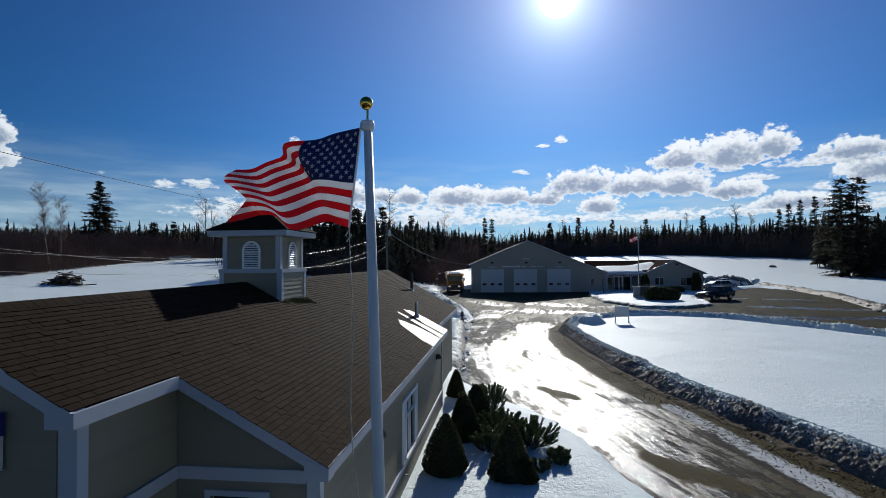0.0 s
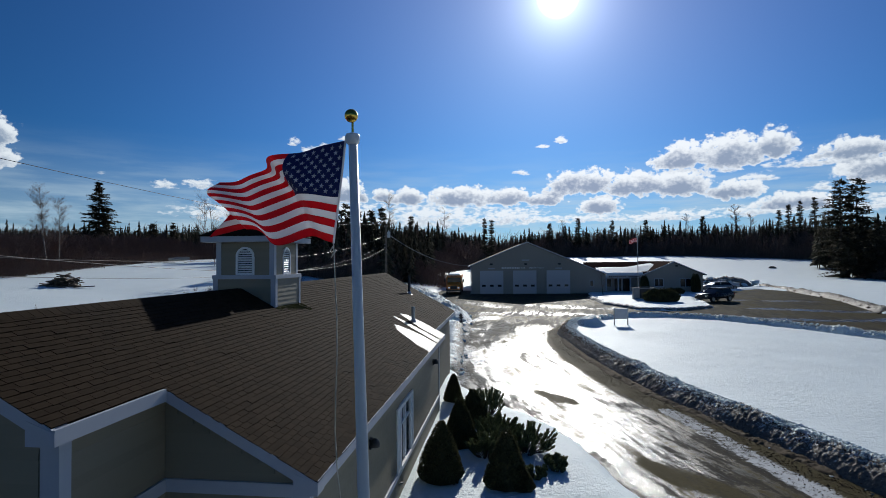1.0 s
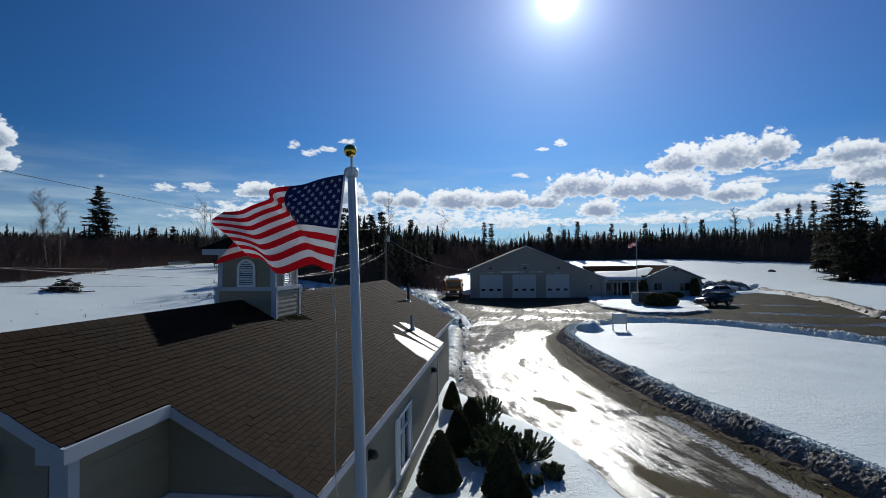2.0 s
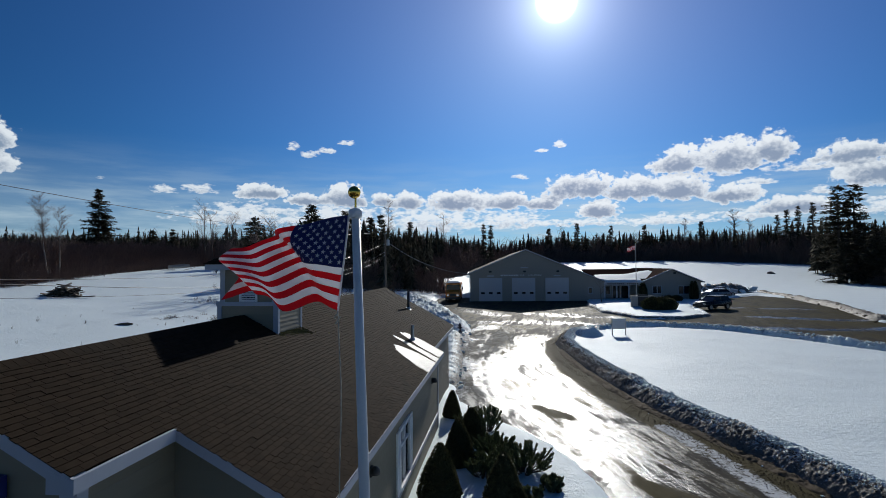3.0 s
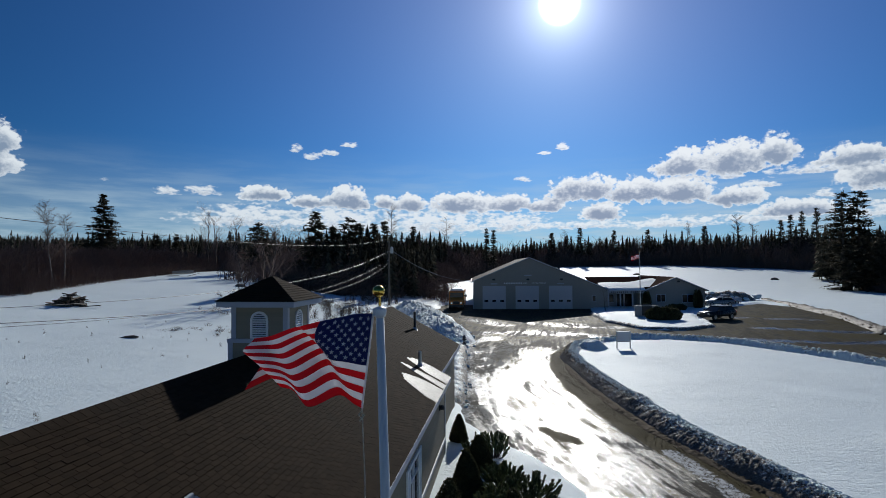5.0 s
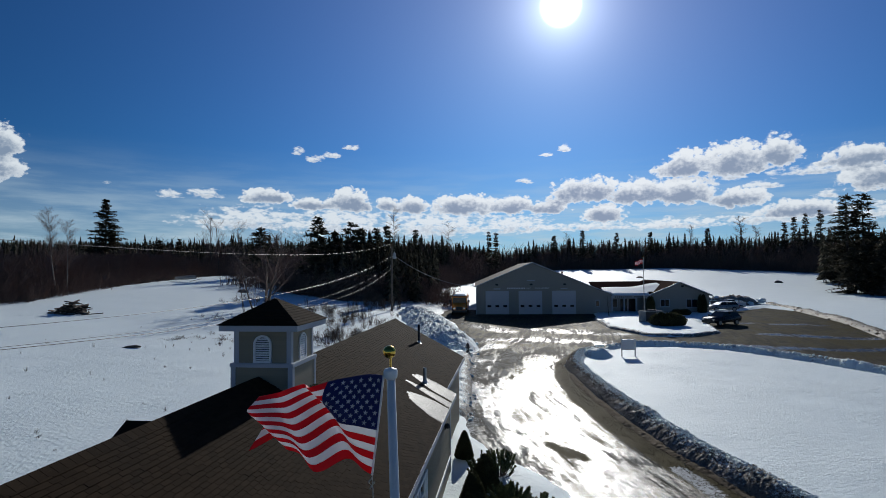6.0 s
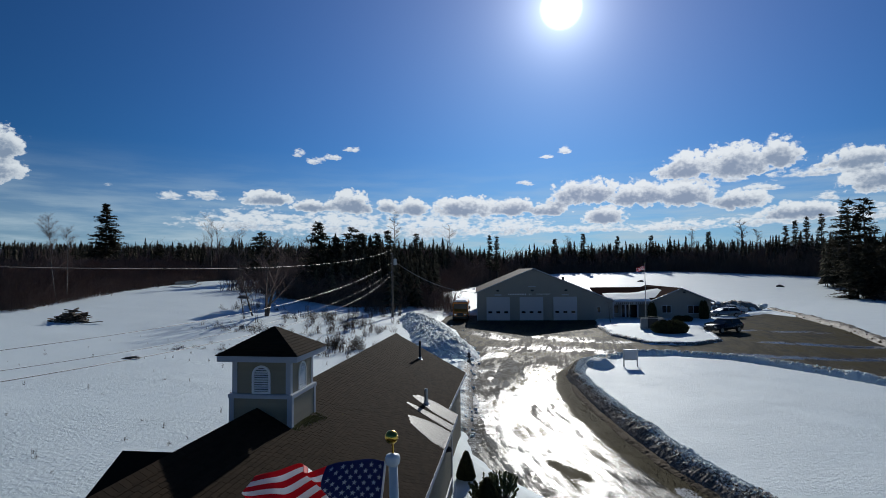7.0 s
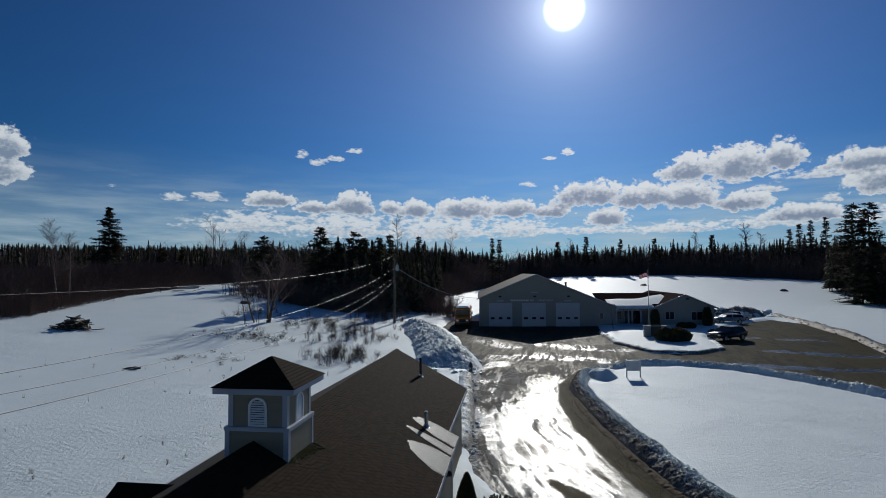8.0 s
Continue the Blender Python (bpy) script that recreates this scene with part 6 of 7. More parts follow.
def pole_mesh(points, radii, sides):
    V, F = [], []
    for p, r in zip(points, radii):
        for k in range(sides):
            a = 2 * math.pi * k / sides
            V.append((p[0] + r * math.cos(a), p[1] + r * math.sin(a), p[2]))
    for j in range(len(points) - 1):
        for k in range(sides):
            a, b = j * sides + k, j * sides + (k + 1) % sides
            F.append((a, b, b + sides, a + sides))
    return V, F


def limb_mesh(seed, height, stems, levels, spread, thick, first=0.25, kids=4, up=0.55, sides=4, reach=0.28, tilt=(0.0, 0.0)):
    """A leafless tree: stems that fork again and again. Returns the stems and the twigs apart."""
    rng = random.Random(seed)
    trunk, crown = ([], []), ([], [])

    def stick(dest, a, b, ra, rb, n):
        V, F = dest
        d = (b - a).normalized()
        s = d.orthogonal().normalized()
        t = d.cross(s)
        i = len(V)
        for p, r in ((a, ra), (b, rb)):
            for k in range(n):
                w = 2 * math.pi * k / n
                V.append(tuple(p + (s * math.cos(w) + t * math.sin(w)) * r))
        for k in range(n):
            F.append((i + k, i + (k + 1) % n, i + n + (k + 1) % n, i + n + k))

    def grow(p, d, length, r, level):
        segs = 4 if level == 0 else 3
        pts = [p]
        dd = d.copy()
        for k in range(segs):
            dd = (dd + Vector((rng.uniform(-1, 1), rng.uniform(-1, 1), rng.uniform(-0.3, 0.6))) * (0.10 if level == 0 else 0.20)).normalized()
            pts.append(pts[-1] + dd * length / segs)
        for k in range(segs):
            r0, r1 = r * (1 - 0.8 * k / segs), r * (1 - 0.8 * (k + 1) / segs)
            stick(trunk if level == 0 else crown, pts[k], pts[k + 1], r0, r1, max(3, sides - level) if level < 2 else 3)
        if level >= levels:
            return
        for c in range(kids + (2 if level == 0 else 0)):
            f = first + (1 - first) * (c + rng.random()) / (kids + (2 if level == 0 else 0)) if level == 0 else rng.uniform(0.2, 1.0)
            seg = min(segs - 1, int(f * segs))
            q = pts[seg].lerp(pts[seg + 1], f * segs - seg)
            axis = Vector((rng.uniform(-1, 1), rng.uniform(-1, 1), 0)).normalized()
            nd = (dd * up + axis * spread * rng.uniform(0.6, 1.2) + Vector((0, 0, 0.25))).normalized()
            grow(q, nd, length * (reach * rng.uniform(0.7, 1.3) * (1.2 - 0.5 * f) if level == 0 else rng.uniform(0.38, 0.62)), r * 0.42 * (1.1 - 0.5 * f), level + 1)

    for s in range(stems):
        lean = Vector((rng.uniform(-0.25, 0.25), rng.uniform(-0.25, 0.25), 1)) if stems > 1 else Vector((rng.uniform(-0.06, 0.06), rng.uniform(-0.06, 0.06), 1))
        lean = lean + Vector((tilt[0], tilt[1], 0))
        grow(Vector((rng.uniform(-0.2, 0.2) * (stems > 1), rng.uniform(-0.2, 0.2) * (stems > 1), -0.2)), lean.normalized(), height * rng.uniform(0.85, 1.0), thick * rng.uniform(0.7, 1), 0)
    return trunk, crown


def g_at(x, y):
    return float(ground_level(np.array([float(x)]), np.array([float(y)]))[0])


def make_conifer(x, y, height, spread, seed, label, levels=24, per=9, detail=4, trunk_bare=0.06, group="", power=0.8):
    tree = thing("spruce_tree", (x, y, g_at(x, y) - 0.2), label, "tree", group, turn=seed * 37 % 360)
    V, F = pole_mesh([(0, 0, -0.3), (0.05, 0, height * 0.5), (0, 0, height * 0.97)], [height * 0.018 + 0.04, height * 0.011, 0.02], 7)
    mesh_part("trunk", V, F, M["bark"], tree)
    V, F = conifer_mesh(seed, height, spread, levels, per, detail, bare=trunk_bare, power=power)
    mesh_part("crown", V, F, M["conifer"], tree, "dense dark green needles")
    return tree


def make_bare(x, y, height, seed, label, stems=1, levels=3, spread=0.7, thick=0.14, bark="bark", kids=5, first=0.3, group="", sides=6, reach=0.28, lean=(0.0, 0.0)):
    tree = thing("bare_tree", (x, y, g_at(x, y) - 0.1), label, "tree", group)
    trunk, crown = limb_mesh(seed, height, stems, levels, spread, thick, first, kids, sides=sides, reach=reach, tilt=lean)
    mesh_part("trunk", *trunk, M[bark], tree, "pale peeling bark" if bark == "birch" else "")
    mesh_part("crown", *crown, M["twig"], tree, "bare branches and twigs")
    return tree


def bough_mesh(seed, height, spread, levels, bare, profile, tuft=0.42, lift=0.1):
    """Open boughs in uneven whorls, each hung with small flat tufts; profile gives the reach at a height from 0 to 1."""
    rng = random.Random(seed)
    V, F = [], []
    for lv in range(levels):
        f = bare + (1 - bare) * (lv + rng.uniform(-0.3, 0.3)) / levels
        f = min(max(f, 0.01), 0.985)
        for b in range(rng.randrange(3, 6)):
            a = rng.uniform(0, 2 * math.pi)
            f = min(max(f + rng.uniform(-0.5, 0.5) * (1 - bare) / levels, 0.01), 0.985)
            L = spread * profile(f) * rng.uniform(0.5, 1.15) + 0.15
            ca, sa = math.cos(a), math.sin(a)
            rise = rng.uniform(-0.12, 0.16) + lift * f
            m = max(3, int(L / tuft * 1.9))
            for k in range(m):
                s = 0.18 + 0.82 * (k + rng.random()) / m
                c = Vector((L * s * ca, L * s * sa, f * height + L * (rise * s - 0.10 * s * s)))
                w = tuft * rng.uniform(0.7, 1.5) * (1.15 - 0.55 * s)
                for q in range(4):
                    d = Vector((ca + rng.uniform(-1.1, 1.1), sa + rng.uniform(-1.1, 1.1), rng.uniform(-0.35, 0.5))).normalized()
                    side = Vector((-d.y, d.x, rng.uniform(-0.5, 0.5))).normalized()
                    i = len(V)
                    o = c + Vector((rng.uniform(-1, 1), rng.uniform(-1, 1), rng.uniform(-0.6, 0.6))) * w * 0.5
                    V += [tuple(o - side * w * 0.42), tuple(o + side * w * 0.42), tuple(o + d * w * 1.25)]
                    F.append((i, i + 1, i + 2))
    return V, F


def make_pine(x, y, top, spread, seed, label, levels=22, bare=0.15, round_top=False, tuft=0.42):
    """An open pine or old spruce that reaches up to the level top."""
    z = g_at(x, y) - 0.2
    height = top - z
    tree = thing("pine_tree" if round_top else "spruce_tree", (x, y, z), label, "tree", turn=seed * 37 % 360)
    V, F = pole_mesh([(0, 0, -0.3), (0.08, 0.03, height * 0.5), (0, 0, height * 0.985)], [height * 0.015 + 0.05, height * 0.011, 0.03], 7)
    mesh_part("trunk", V, F, M["bark"], tree)
    if round_top:
        profile = lambda f: min(1.0, 1.3 * max(0.0, 1.0 - f) ** 0.5) * (0.85 + 0.15 * math.sin(11 * f + seed))
    else:
        profile = lambda f: max(0.0, 1.0 - f) ** 0.8 * (0.92 + 0.08 * math.sin(23 * f + seed))
    mesh_part("crown", *bough_mesh(seed, height, spread * 1.3, int(levels * 1.7), bare, profile, tuft), M["conifer"], tree, "dark green boughs with gaps between them")
    return tree


def build_single_trees():
    # pair of birches at the edge of the left woods
    make_bare(-58.5, 61.2, 11.6, 3, "leafless birch with a pale leaning trunk", levels=3, thick=0.11, bark="birch", first=0.34, kids=17, spread=0.9, reach=0.17, lean=(-0.10, -0.04))
    make_bare(-59.8, 64.1, 11.0, 8, "slim leafless birch at the edge of the woods", levels=3, thick=0.09, bark="birch", first=0.34, kids=17, spread=0.9, reach=0.16, lean=(-0.05, 0.0))
    # old bare tree beside the field, with lesser stems
    make_bare(-31.2, 62.7, 8.6, 12, "spreading leafless tree standing in the snow field", stems=2, levels=4, thick=0.27, first=0.16, kids=5, spread=1.0, reach=0.55)
    make_bare(-32.2, 61.5, 6.8, 15, "leafless leaning stem beside the old tree", levels=4, thick=0.15, first=0.2, kids=5, spread=0.9, reach=0.4, lean=(-0.45, -0.1))
    make_bare(-31.8, 58.5, 5.6, 13, "thin leafless sapling in the snow", stems=2, levels=3, thick=0.05, kids=4)
    make_bare(-29.5, 57.0, 4.8, 14, "thin leafless sapling in the snow", stems=2, levels=3, thick=0.045, kids=4)
    # the lone spruce over the left woods, and the thicket behind the utility pole
    make_pine(-96.7, 114.3, 23.8, 5.7, 21, "tall lone spruce rising above the woods", levels=30, bare=0.2, tuft=0.5)
    make_pine(-34.2, 87.2, 15.8, 4.6, 22, "dark pointed spruce with layered boughs to the snow", levels=26, bare=0.02, tuft=0.5)
    make_pine(-32.5, 91.0, 13.5, 3.6, 23, "dark spruce at the edge of the thicket", levels=22, bare=0.03, tuft=0.5)
    make_pine(-36.6, 86.0, 7.4, 3.6, 24, "young spruce with low layered boughs", levels=14, bare=0.0, tuft=0.5)
    make_pine(-32.2, 98.5, 15.7, 3.6, 25, "loose dark pine in the thicket", levels=20, bare=0.1, round_top=True)
    make_pine(-29.5, 96.0, 14.4, 3.2, 26, "loose dark pine in the thicket", levels=20, bare=0.1, round_top=True)
    make_pine(-28.8, 103.8, 14.8, 3.0, 41, "dark spruce in the thicket", levels=22, bare=0.03, tuft=0.5)
    make_pine(-26.7, 104.3, 15.4, 2.8, 42, "dark spruce in the thicket", levels=22, bare=0.03, tuft=0.5)
    make_pine(-56.4, 111.2, 16.0, 3.6, 43, "soft young pine over the brush", levels=20, bare=0.1, round_top=True)
    make_pine(-88.0, 121.1, 14.4, 3.4, 44, "low dark spruce on the rise", levels=16, bare=0.05)
    make_pine(-84.3, 123.7, 14.7, 2.6, 45, "low dark spruce on the rise", levels=16, bare=0.05)
    # the pines at the corner of the field
    make_pine(72.1, 135.9, 22.8, 5.0, 27, "tall round-topped pine at the corner of the field", levels=22, bare=0.22, round_top=True, tuft=0.55)
    make_pine(76.1, 137.1, 23.1, 5.0, 28, "tall round-topped pine at the corner of the field", levels=22, bare=0.22, round_top=True, tuft=0.55)
    make_conifer(80.5, 131, 15.5, 5.2, 29, "dark pine with wide low boughs", levels=24)
    make_pine(74.0, 126, 11.5, 5.0, 30, "young spruce with boughs to the snow", levels=18, bare=0.0, tuft=0.55)
    make_pine(70.5, 130, 10.5, 4.4, 31, "young spruce with boughs to the snow", levels=16, bare=0.0, tuft=0.55)
    make_pine(84.0, 122, 13.0, 5.0, 32, "dark spruce beside the field", levels=20, bare=0.0, tuft=0.55)
    for k, (x, y, top, spread) in enumerate(((101.8, 207.4, 26.4, 3.4), (102.0, 218.0, 26.0, 3.2), (100.5, 223.3, 25.3, 3.0), (97.5, 224.5, 23.3, 3.0), (25.0, 245.6, 23.4, 3.2), (12.8, 246.5, 21.0, 3.0),
                                             (53.4, 246.0, 22.0, 3.0), (75.5, 242.0, 22.8, 2.8), (-37.5, 185.9, 20.5, 2.8), (-13.9, 214.3, 21.6, 2.2), (-11.2, 214.4, 20.8, 2.0), (39.0, 243.5, 21.6, 3.0))):
        make_pine(x, y, top, spread, 60 + k, "dark spruce standing above the line of the woods", levels=18, bare=0.25, tuft=0.6)
    # thin larches that rise over the rest
    for k, (x, y, top, thick) in enumerate(((-38.8, 160.0, 26.4, 0.22), (-27.9, 197.7, 23.9, 0.2), (89.5, 244.0, 27.4, 0.3), (95.2, 241.8, 26.0, 0.28), (70.3, 247.6, 24.4, 0.26), (18.1, 245.6, 24.6, 0.22))):
        make_bare(x, y, top - g_at(x, y), 80 + k, "tall thin larch rising above the woods", levels=2, thick=thick, first=0.3, kids=22, spread=1.4, reach=0.16)
    make_bare(-73.3, 118.9, 13.6, 34, "leafless tree rising above the brush", levels=3, thick=0.2, kids=8, spread=0.6)
    make_bare(-71.6, 119.9, 12.6, 37, "leafless tree rising above the brush", levels=3, thick=0.16, kids=8, spread=0.6)
    for k, (x, y, top) in enumerate(((-54.3, 115.6, 15.3), (-52.0, 116.6, 14.9), (-49.6, 117.0, 14.4), (-58.3, 104.5, 15.0))):
        make_bare(x, y, top - g_at(x, y), 50 + k, "round leafless tree over the brush", levels=3, thick=0.18, kids=9, first=0.2, spread=0.9, reach=0.35)
    make_bare(11.2, 77.0, 3.1, 36, "small bare ornamental tree before the entrance", levels=3, thick=0.07, kids=5, spread=1.0)


def joined(name, templates, spots, mat, label, category):
    """Many small copies in one mesh. spots: template, x, y, z, size, turn."""
    Vs, Fs, base = [], [], 0
    ready = [(np.array(v, np.float32), np.array([f if len(f) == 4 else (*f, -1) for f in fs], np.int32)) for v, fs in templates]
    for k, x, y, z, s, h, turn in spots:
        v, f = ready[k]
        c, sn = math.cos(turn), math.sin(turn)
        w = np.empty_like(v)
        w[:, 0] = (v[:, 0] * c - v[:, 1] * sn) * s + x
        w[:, 1] = (v[:, 0] * sn + v[:, 1] * c) * s + y
        w[:, 2] = v[:, 2] * h + z
        g = f.copy()
        g[g >= 0] += base
        Vs.append(w)
        Fs.append(g)
        base += len(v)
    V, F = np.concatenate(Vs), np.concatenate(Fs)
    size = np.where(F[:, 3] >= 0, 4, 3).astype(np.int32)
    loops = F.ravel()
    loops = loops[loops >= 0]
    me = bpy.data.meshes.new(name)
    me.vertices.add(len(V))
    me.vertices.foreach_set("co", V.ravel())
    me.loops.add(len(loops))
    me.loops.foreach_set("vertex_index", loops.astype(np.int32))
    me.polygons.add(len(size))
    me.polygons.foreach_set("loop_start", np.concatenate([[0], np.cumsum(size)[:-1]]).astype(np.int32))
    me.update(calc_edges=True)
    me.materials.append(mat)
    return tagged(new(name, me), label, category, kind="stuff")


def build_woods():
    rng = random.Random(5)
    con = [merge(skirt_mesh(rng, 1.0, rng.uniform(0.17, 0.25), 13, 8, rng.uniform(0.02, 0.14)), pole_mesh([(0, 0, -0.05), (0, 0, 0.9)], [0.012, 0.004], 4)) for i in range(8)]
    bare = []
    for i in range(8):
        t, c = limb_mesh(200 + i, 1.0, 1, 2, 0.6, 0.014, 0.25, 7, sides=3)
        bare.append(merge(t, c))
    brush = []
    for i in range(6):
        brush.append(brush_mesh(300 + i))
    # sample the woods: dense at their edge, thinner behind
    spots_c, spots_b, spots_s = [], [], []
    N = 60000
    xs = np.array([rng.uniform(-330, 330) for _ in range(N)])
    ys = np.array([rng.uniform(-140, 420) for _ in range(N)])
    d = -polygon_distance(xs, ys, WOODS)
    # unseen woods added well behind the road, to cut light reaching the house front
    back = np.maximum(-70 - ys + 10 * fbm(xs, ys, 0.02, 2, 9), np.abs(xs) - 200)
    inside = np.maximum(d, back)
    z = ground_level(xs, ys)
    for x, y, dd, zz in zip(xs, ys, inside, z):
        if dd < 0:
            continue
        left = x < -20 and y < 128
        thicket = -45 < x < -15 and 78 < y < 135
        r = rng.random()
        keep = math.exp(-dd / (22 if not left else 16)) * 1.0 + (0.10 if dd < 130 else 0.03)
        if y < -60 or abs(x) > 200:
            keep *= 0.35
        if r > keep:
            continue
        turn = rng.uniform(0, 6.28)
        kind = rng.random()
        if left and not thicket:
            if dd < 45:
                if kind < 0.62:
                    spots_s.append((rng.randrange(6), x, y, zz - 0.1, rng.uniform(4.5, 8.0), rng.uniform(3.6, 6.4) * min(1, 0.55 + dd / 12), turn))
                elif kind < 0.93:
                    spots_b.append((rng.randrange(8), x, y, zz - 0.1, rng.uniform(5, 7.5), rng.uniform(3.4, 5.4) * min(1, 0.6 + dd / 20), turn))
                elif dd > 18:
                    spots_c.append((rng.randrange(8), x, y, zz - 0.1, rng.uniform(5, 7.5), rng.uniform(3.2, 4.6), turn))
            else:
                spots_c.append((rng.randrange(8), x, y, zz - 0.1, rng.uniform(6, 9), rng.uniform(3.0, 4.4), turn))
        elif thicket:
            if kind < 0.55:
                spots_c.append((rng.randrange(8), x, y, zz - 0.1, rng.uniform(8, 13), rng.uniform(7, 12) * min(1, 0.6 + dd / 14), turn))
            elif kind < 0.85:
                spots_b.append((rng.randrange(8), x, y, zz - 0.1, rng.uniform(6, 9), rng.uniform(7, 11) * min(1, 0.6 + dd / 12), turn))
            else:
                spots_s.append((rng.randrange(6), x, y, zz - 0.1, rng.uniform(3, 5), rng.uniform(2.5, 4.5), turn))
        else:
            h = rng.uniform(7.5, 10.2) if rng.random() < 0.97 else rng.uniform(10.2, 12)
            h *= min(1, 0.55 + dd / 25) * (1.9 if y > 185 else 1.0)
            if dd < 9 and kind < 0.8:
                spots_b.append((rng.randrange(8), x, y, zz - 0.1, h * 0.9, h * 0.70, turn))
            elif kind < 0.62:
                spots_c.append((rng.randrange(8), x, y, zz - 0.1, h * rng.uniform(0.7, 1.0), h * (0.93 if y < 185 else rng.uniform(0.62, 0.78)), turn))
            elif kind < 0.70:
                spots_b.append((rng.randrange(8), x, y, zz - 0.1, h * 0.7, h * (0.8 if y < 185 else 0.72), turn))
            elif kind < 0.97:
                spots_s.append((rng.randrange(6), x, y, zz - 0.1, h * rng.uniform(0.8, 1.1), h * rng.uniform(0.62, 0.82), turn))
                spots_s.append((rng.randrange(6), x + rng.uniform(-3, 3), y + rng.uniform(-3, 3), zz - 0.1, h * rng.uniform(0.8, 1.1), h * rng.uniform(0.55, 0.75), turn + 1))
            elif dd < 14:
                spots_s.append((rng.randrange(6), x, y, zz - 0.1, rng.uniform(3, 6), rng.uniform(2, 4.5), turn))
    # dark close stands: the thicket behind the utility pole and the corner beyond the field
    for n_, x0, x1, y0, y1, h0, h1 in ((110, -36, -18, 86, 122, 7.0, 10.5), (60, 76, 106, 110, 142, 8.0, 13.0), (36, 78, 100, 138, 170, 10, 15)):
        for _ in range(n_):
            x, y, h = rng.uniform(x0, x1), rng.uniform(y0, y1), rng.uniform(h0, h1)
            spots_c.append((rng.randrange(8), x, y, g_at(x, y) - 0.1, h * rng.uniform(0.9, 1.3), h, rng.uniform(0, 6.28)))
    # thick brush along the edge of the woods
    for (ax, ay), (bx, by) in zip(WOODS[:-2], WOODS[1:-1]):
        if max(abs(ax), abs(bx)) > 250:
            continue
        L = math.hypot(bx - ax, by - ay)
        nx, ny = -(by - ay) / L, (bx - ax) / L
        for _ in range(int(L * (30 if ax < -20 else 20))):
            f, o = rng.random(), rng.uniform(-1.2, 13) if rng.random() < 0.8 else rng.uniform(8, 26)
            x, y = ax + (bx - ax) * f + nx * o, ay + (by - ay) * f + ny * o
            h = rng.uniform(1.6, 5.6) * min(1, 0.45 + max(0, o) / 9)
            spots_s.append((rng.randrange(6), x, y, g_at(x, y) - 0.1, h * rng.uniform(0.9, 1.5), h, rng.uniform(0, 6.28)))
    # the wooded hill beyond
    for _ in range(3600):
        a, r = rng.uniform(-1.15, 0.05), rng.uniform(330, 720)
        x, y = r * math.sin(a), r * math.cos(a)
        h = rng.uniform(5, 8)
        spots_c.append((rng.randrange(8), x, y, g_at(x, y) - 0.3, h * 1.5, h, rng.uniform(0, 6.28)))
    joined("conifer_woods", con, spots_c, M["conifer"], "dense dark spruce and fir woods round the fields", "woods")
    joined("leafless_woods", bare, spots_b, M["twig"], "leafless trees mixed into the woods", "woods")
    joined("brush", brush, spots_s, M["twig"], "bare reddish brush along the edge of the woods", "brush")
    # loose brush and dry stalks in the snow
    tufts = []
    for cx, cy, sx, sy, n, h0, h1 in ((-16.0, 46, 2.8, 3.5, 50, 0.5, 1.6), (-19.5, 60, 3.2, 8.0, 60, 0.5, 1.5), (-24.5, 66, 4.5, 6.0, 70, 0.5, 1.5), (-27.5, 52, 5.0, 2.2, 50, 0.3, 0.8),
                                      (-24.5, 40, 3.0, 2.0, 14, 0.2, 0.5), (-18.5, 98, 4.5, 5.0, 70, 1.2, 2.8), (-36, 68, 3, 3, 20, 0.5, 1.4), (-21.5, 79, 3.0, 3.0, 40, 1.0, 2.6)):
        for _ in range(n):
            x, y = rng.gauss(cx, sx * 0.6), rng.gauss(cy, sy * 0.6)
            tufts.append((rng.randrange(6), x, y, g_at(x, y) - 0.05, rng.uniform(0.8, 1.6), rng.uniform(h0, h1), rng.uniform(0, 6.28)))
    joined("brush", brush, tufts, M["grass"], "dry bare shrubs and stalks standing in the snow", "brush")
    rng2 = random.Random(77)
    stalks = []
    for _ in range(90):
        x, y = rng2.uniform(-34, -10), rng2.uniform(16, 44)
        stalks.append((rng2.randrange(6), x, y, g_at(x, y) - 0.02, rng2.uniform(0.12, 0.3), rng2.uniform(0.12, 0.42), rng2.uniform(0, 6.28)))
    joined("dry_stalks", brush, stalks, M["grass"], "scattered dry weed stalks poking through the crust", "weeds")


# ---- shrubs ----
def leaf_shell(seed, n, shape, size, mat, name, parent, core=None):
    """Small pointed sprays set all over a form; shape gives a point and its outward way."""
    rng = random.Random(seed)
    V, F = [], []
    for _ in range(n):
        p, o = shape(rng)
        o = (o + Vector((rng.uniform(-0.5, 0.5), rng.uniform(-0.5, 0.5), rng.uniform(-0.1, 0.7)))).normalized()
        s = o.orthogonal().normalized()
        s = Matrix.Rotation(rng.uniform(0, 6.28), 3, o) @ s
        L = size * rng.uniform(0.6, 1.4)
        i = len(V)
        V += [p - s * L * 0.28, p + s * L * 0.28, p + o * L, p + o * L * 0.45 + o.cross(s) * L * 0.3]
        F += [(i, i + 1, i + 2), (i, i + 3, i + 2)]
    ob = mesh_part(name, V, F, mat, parent)
    return ob


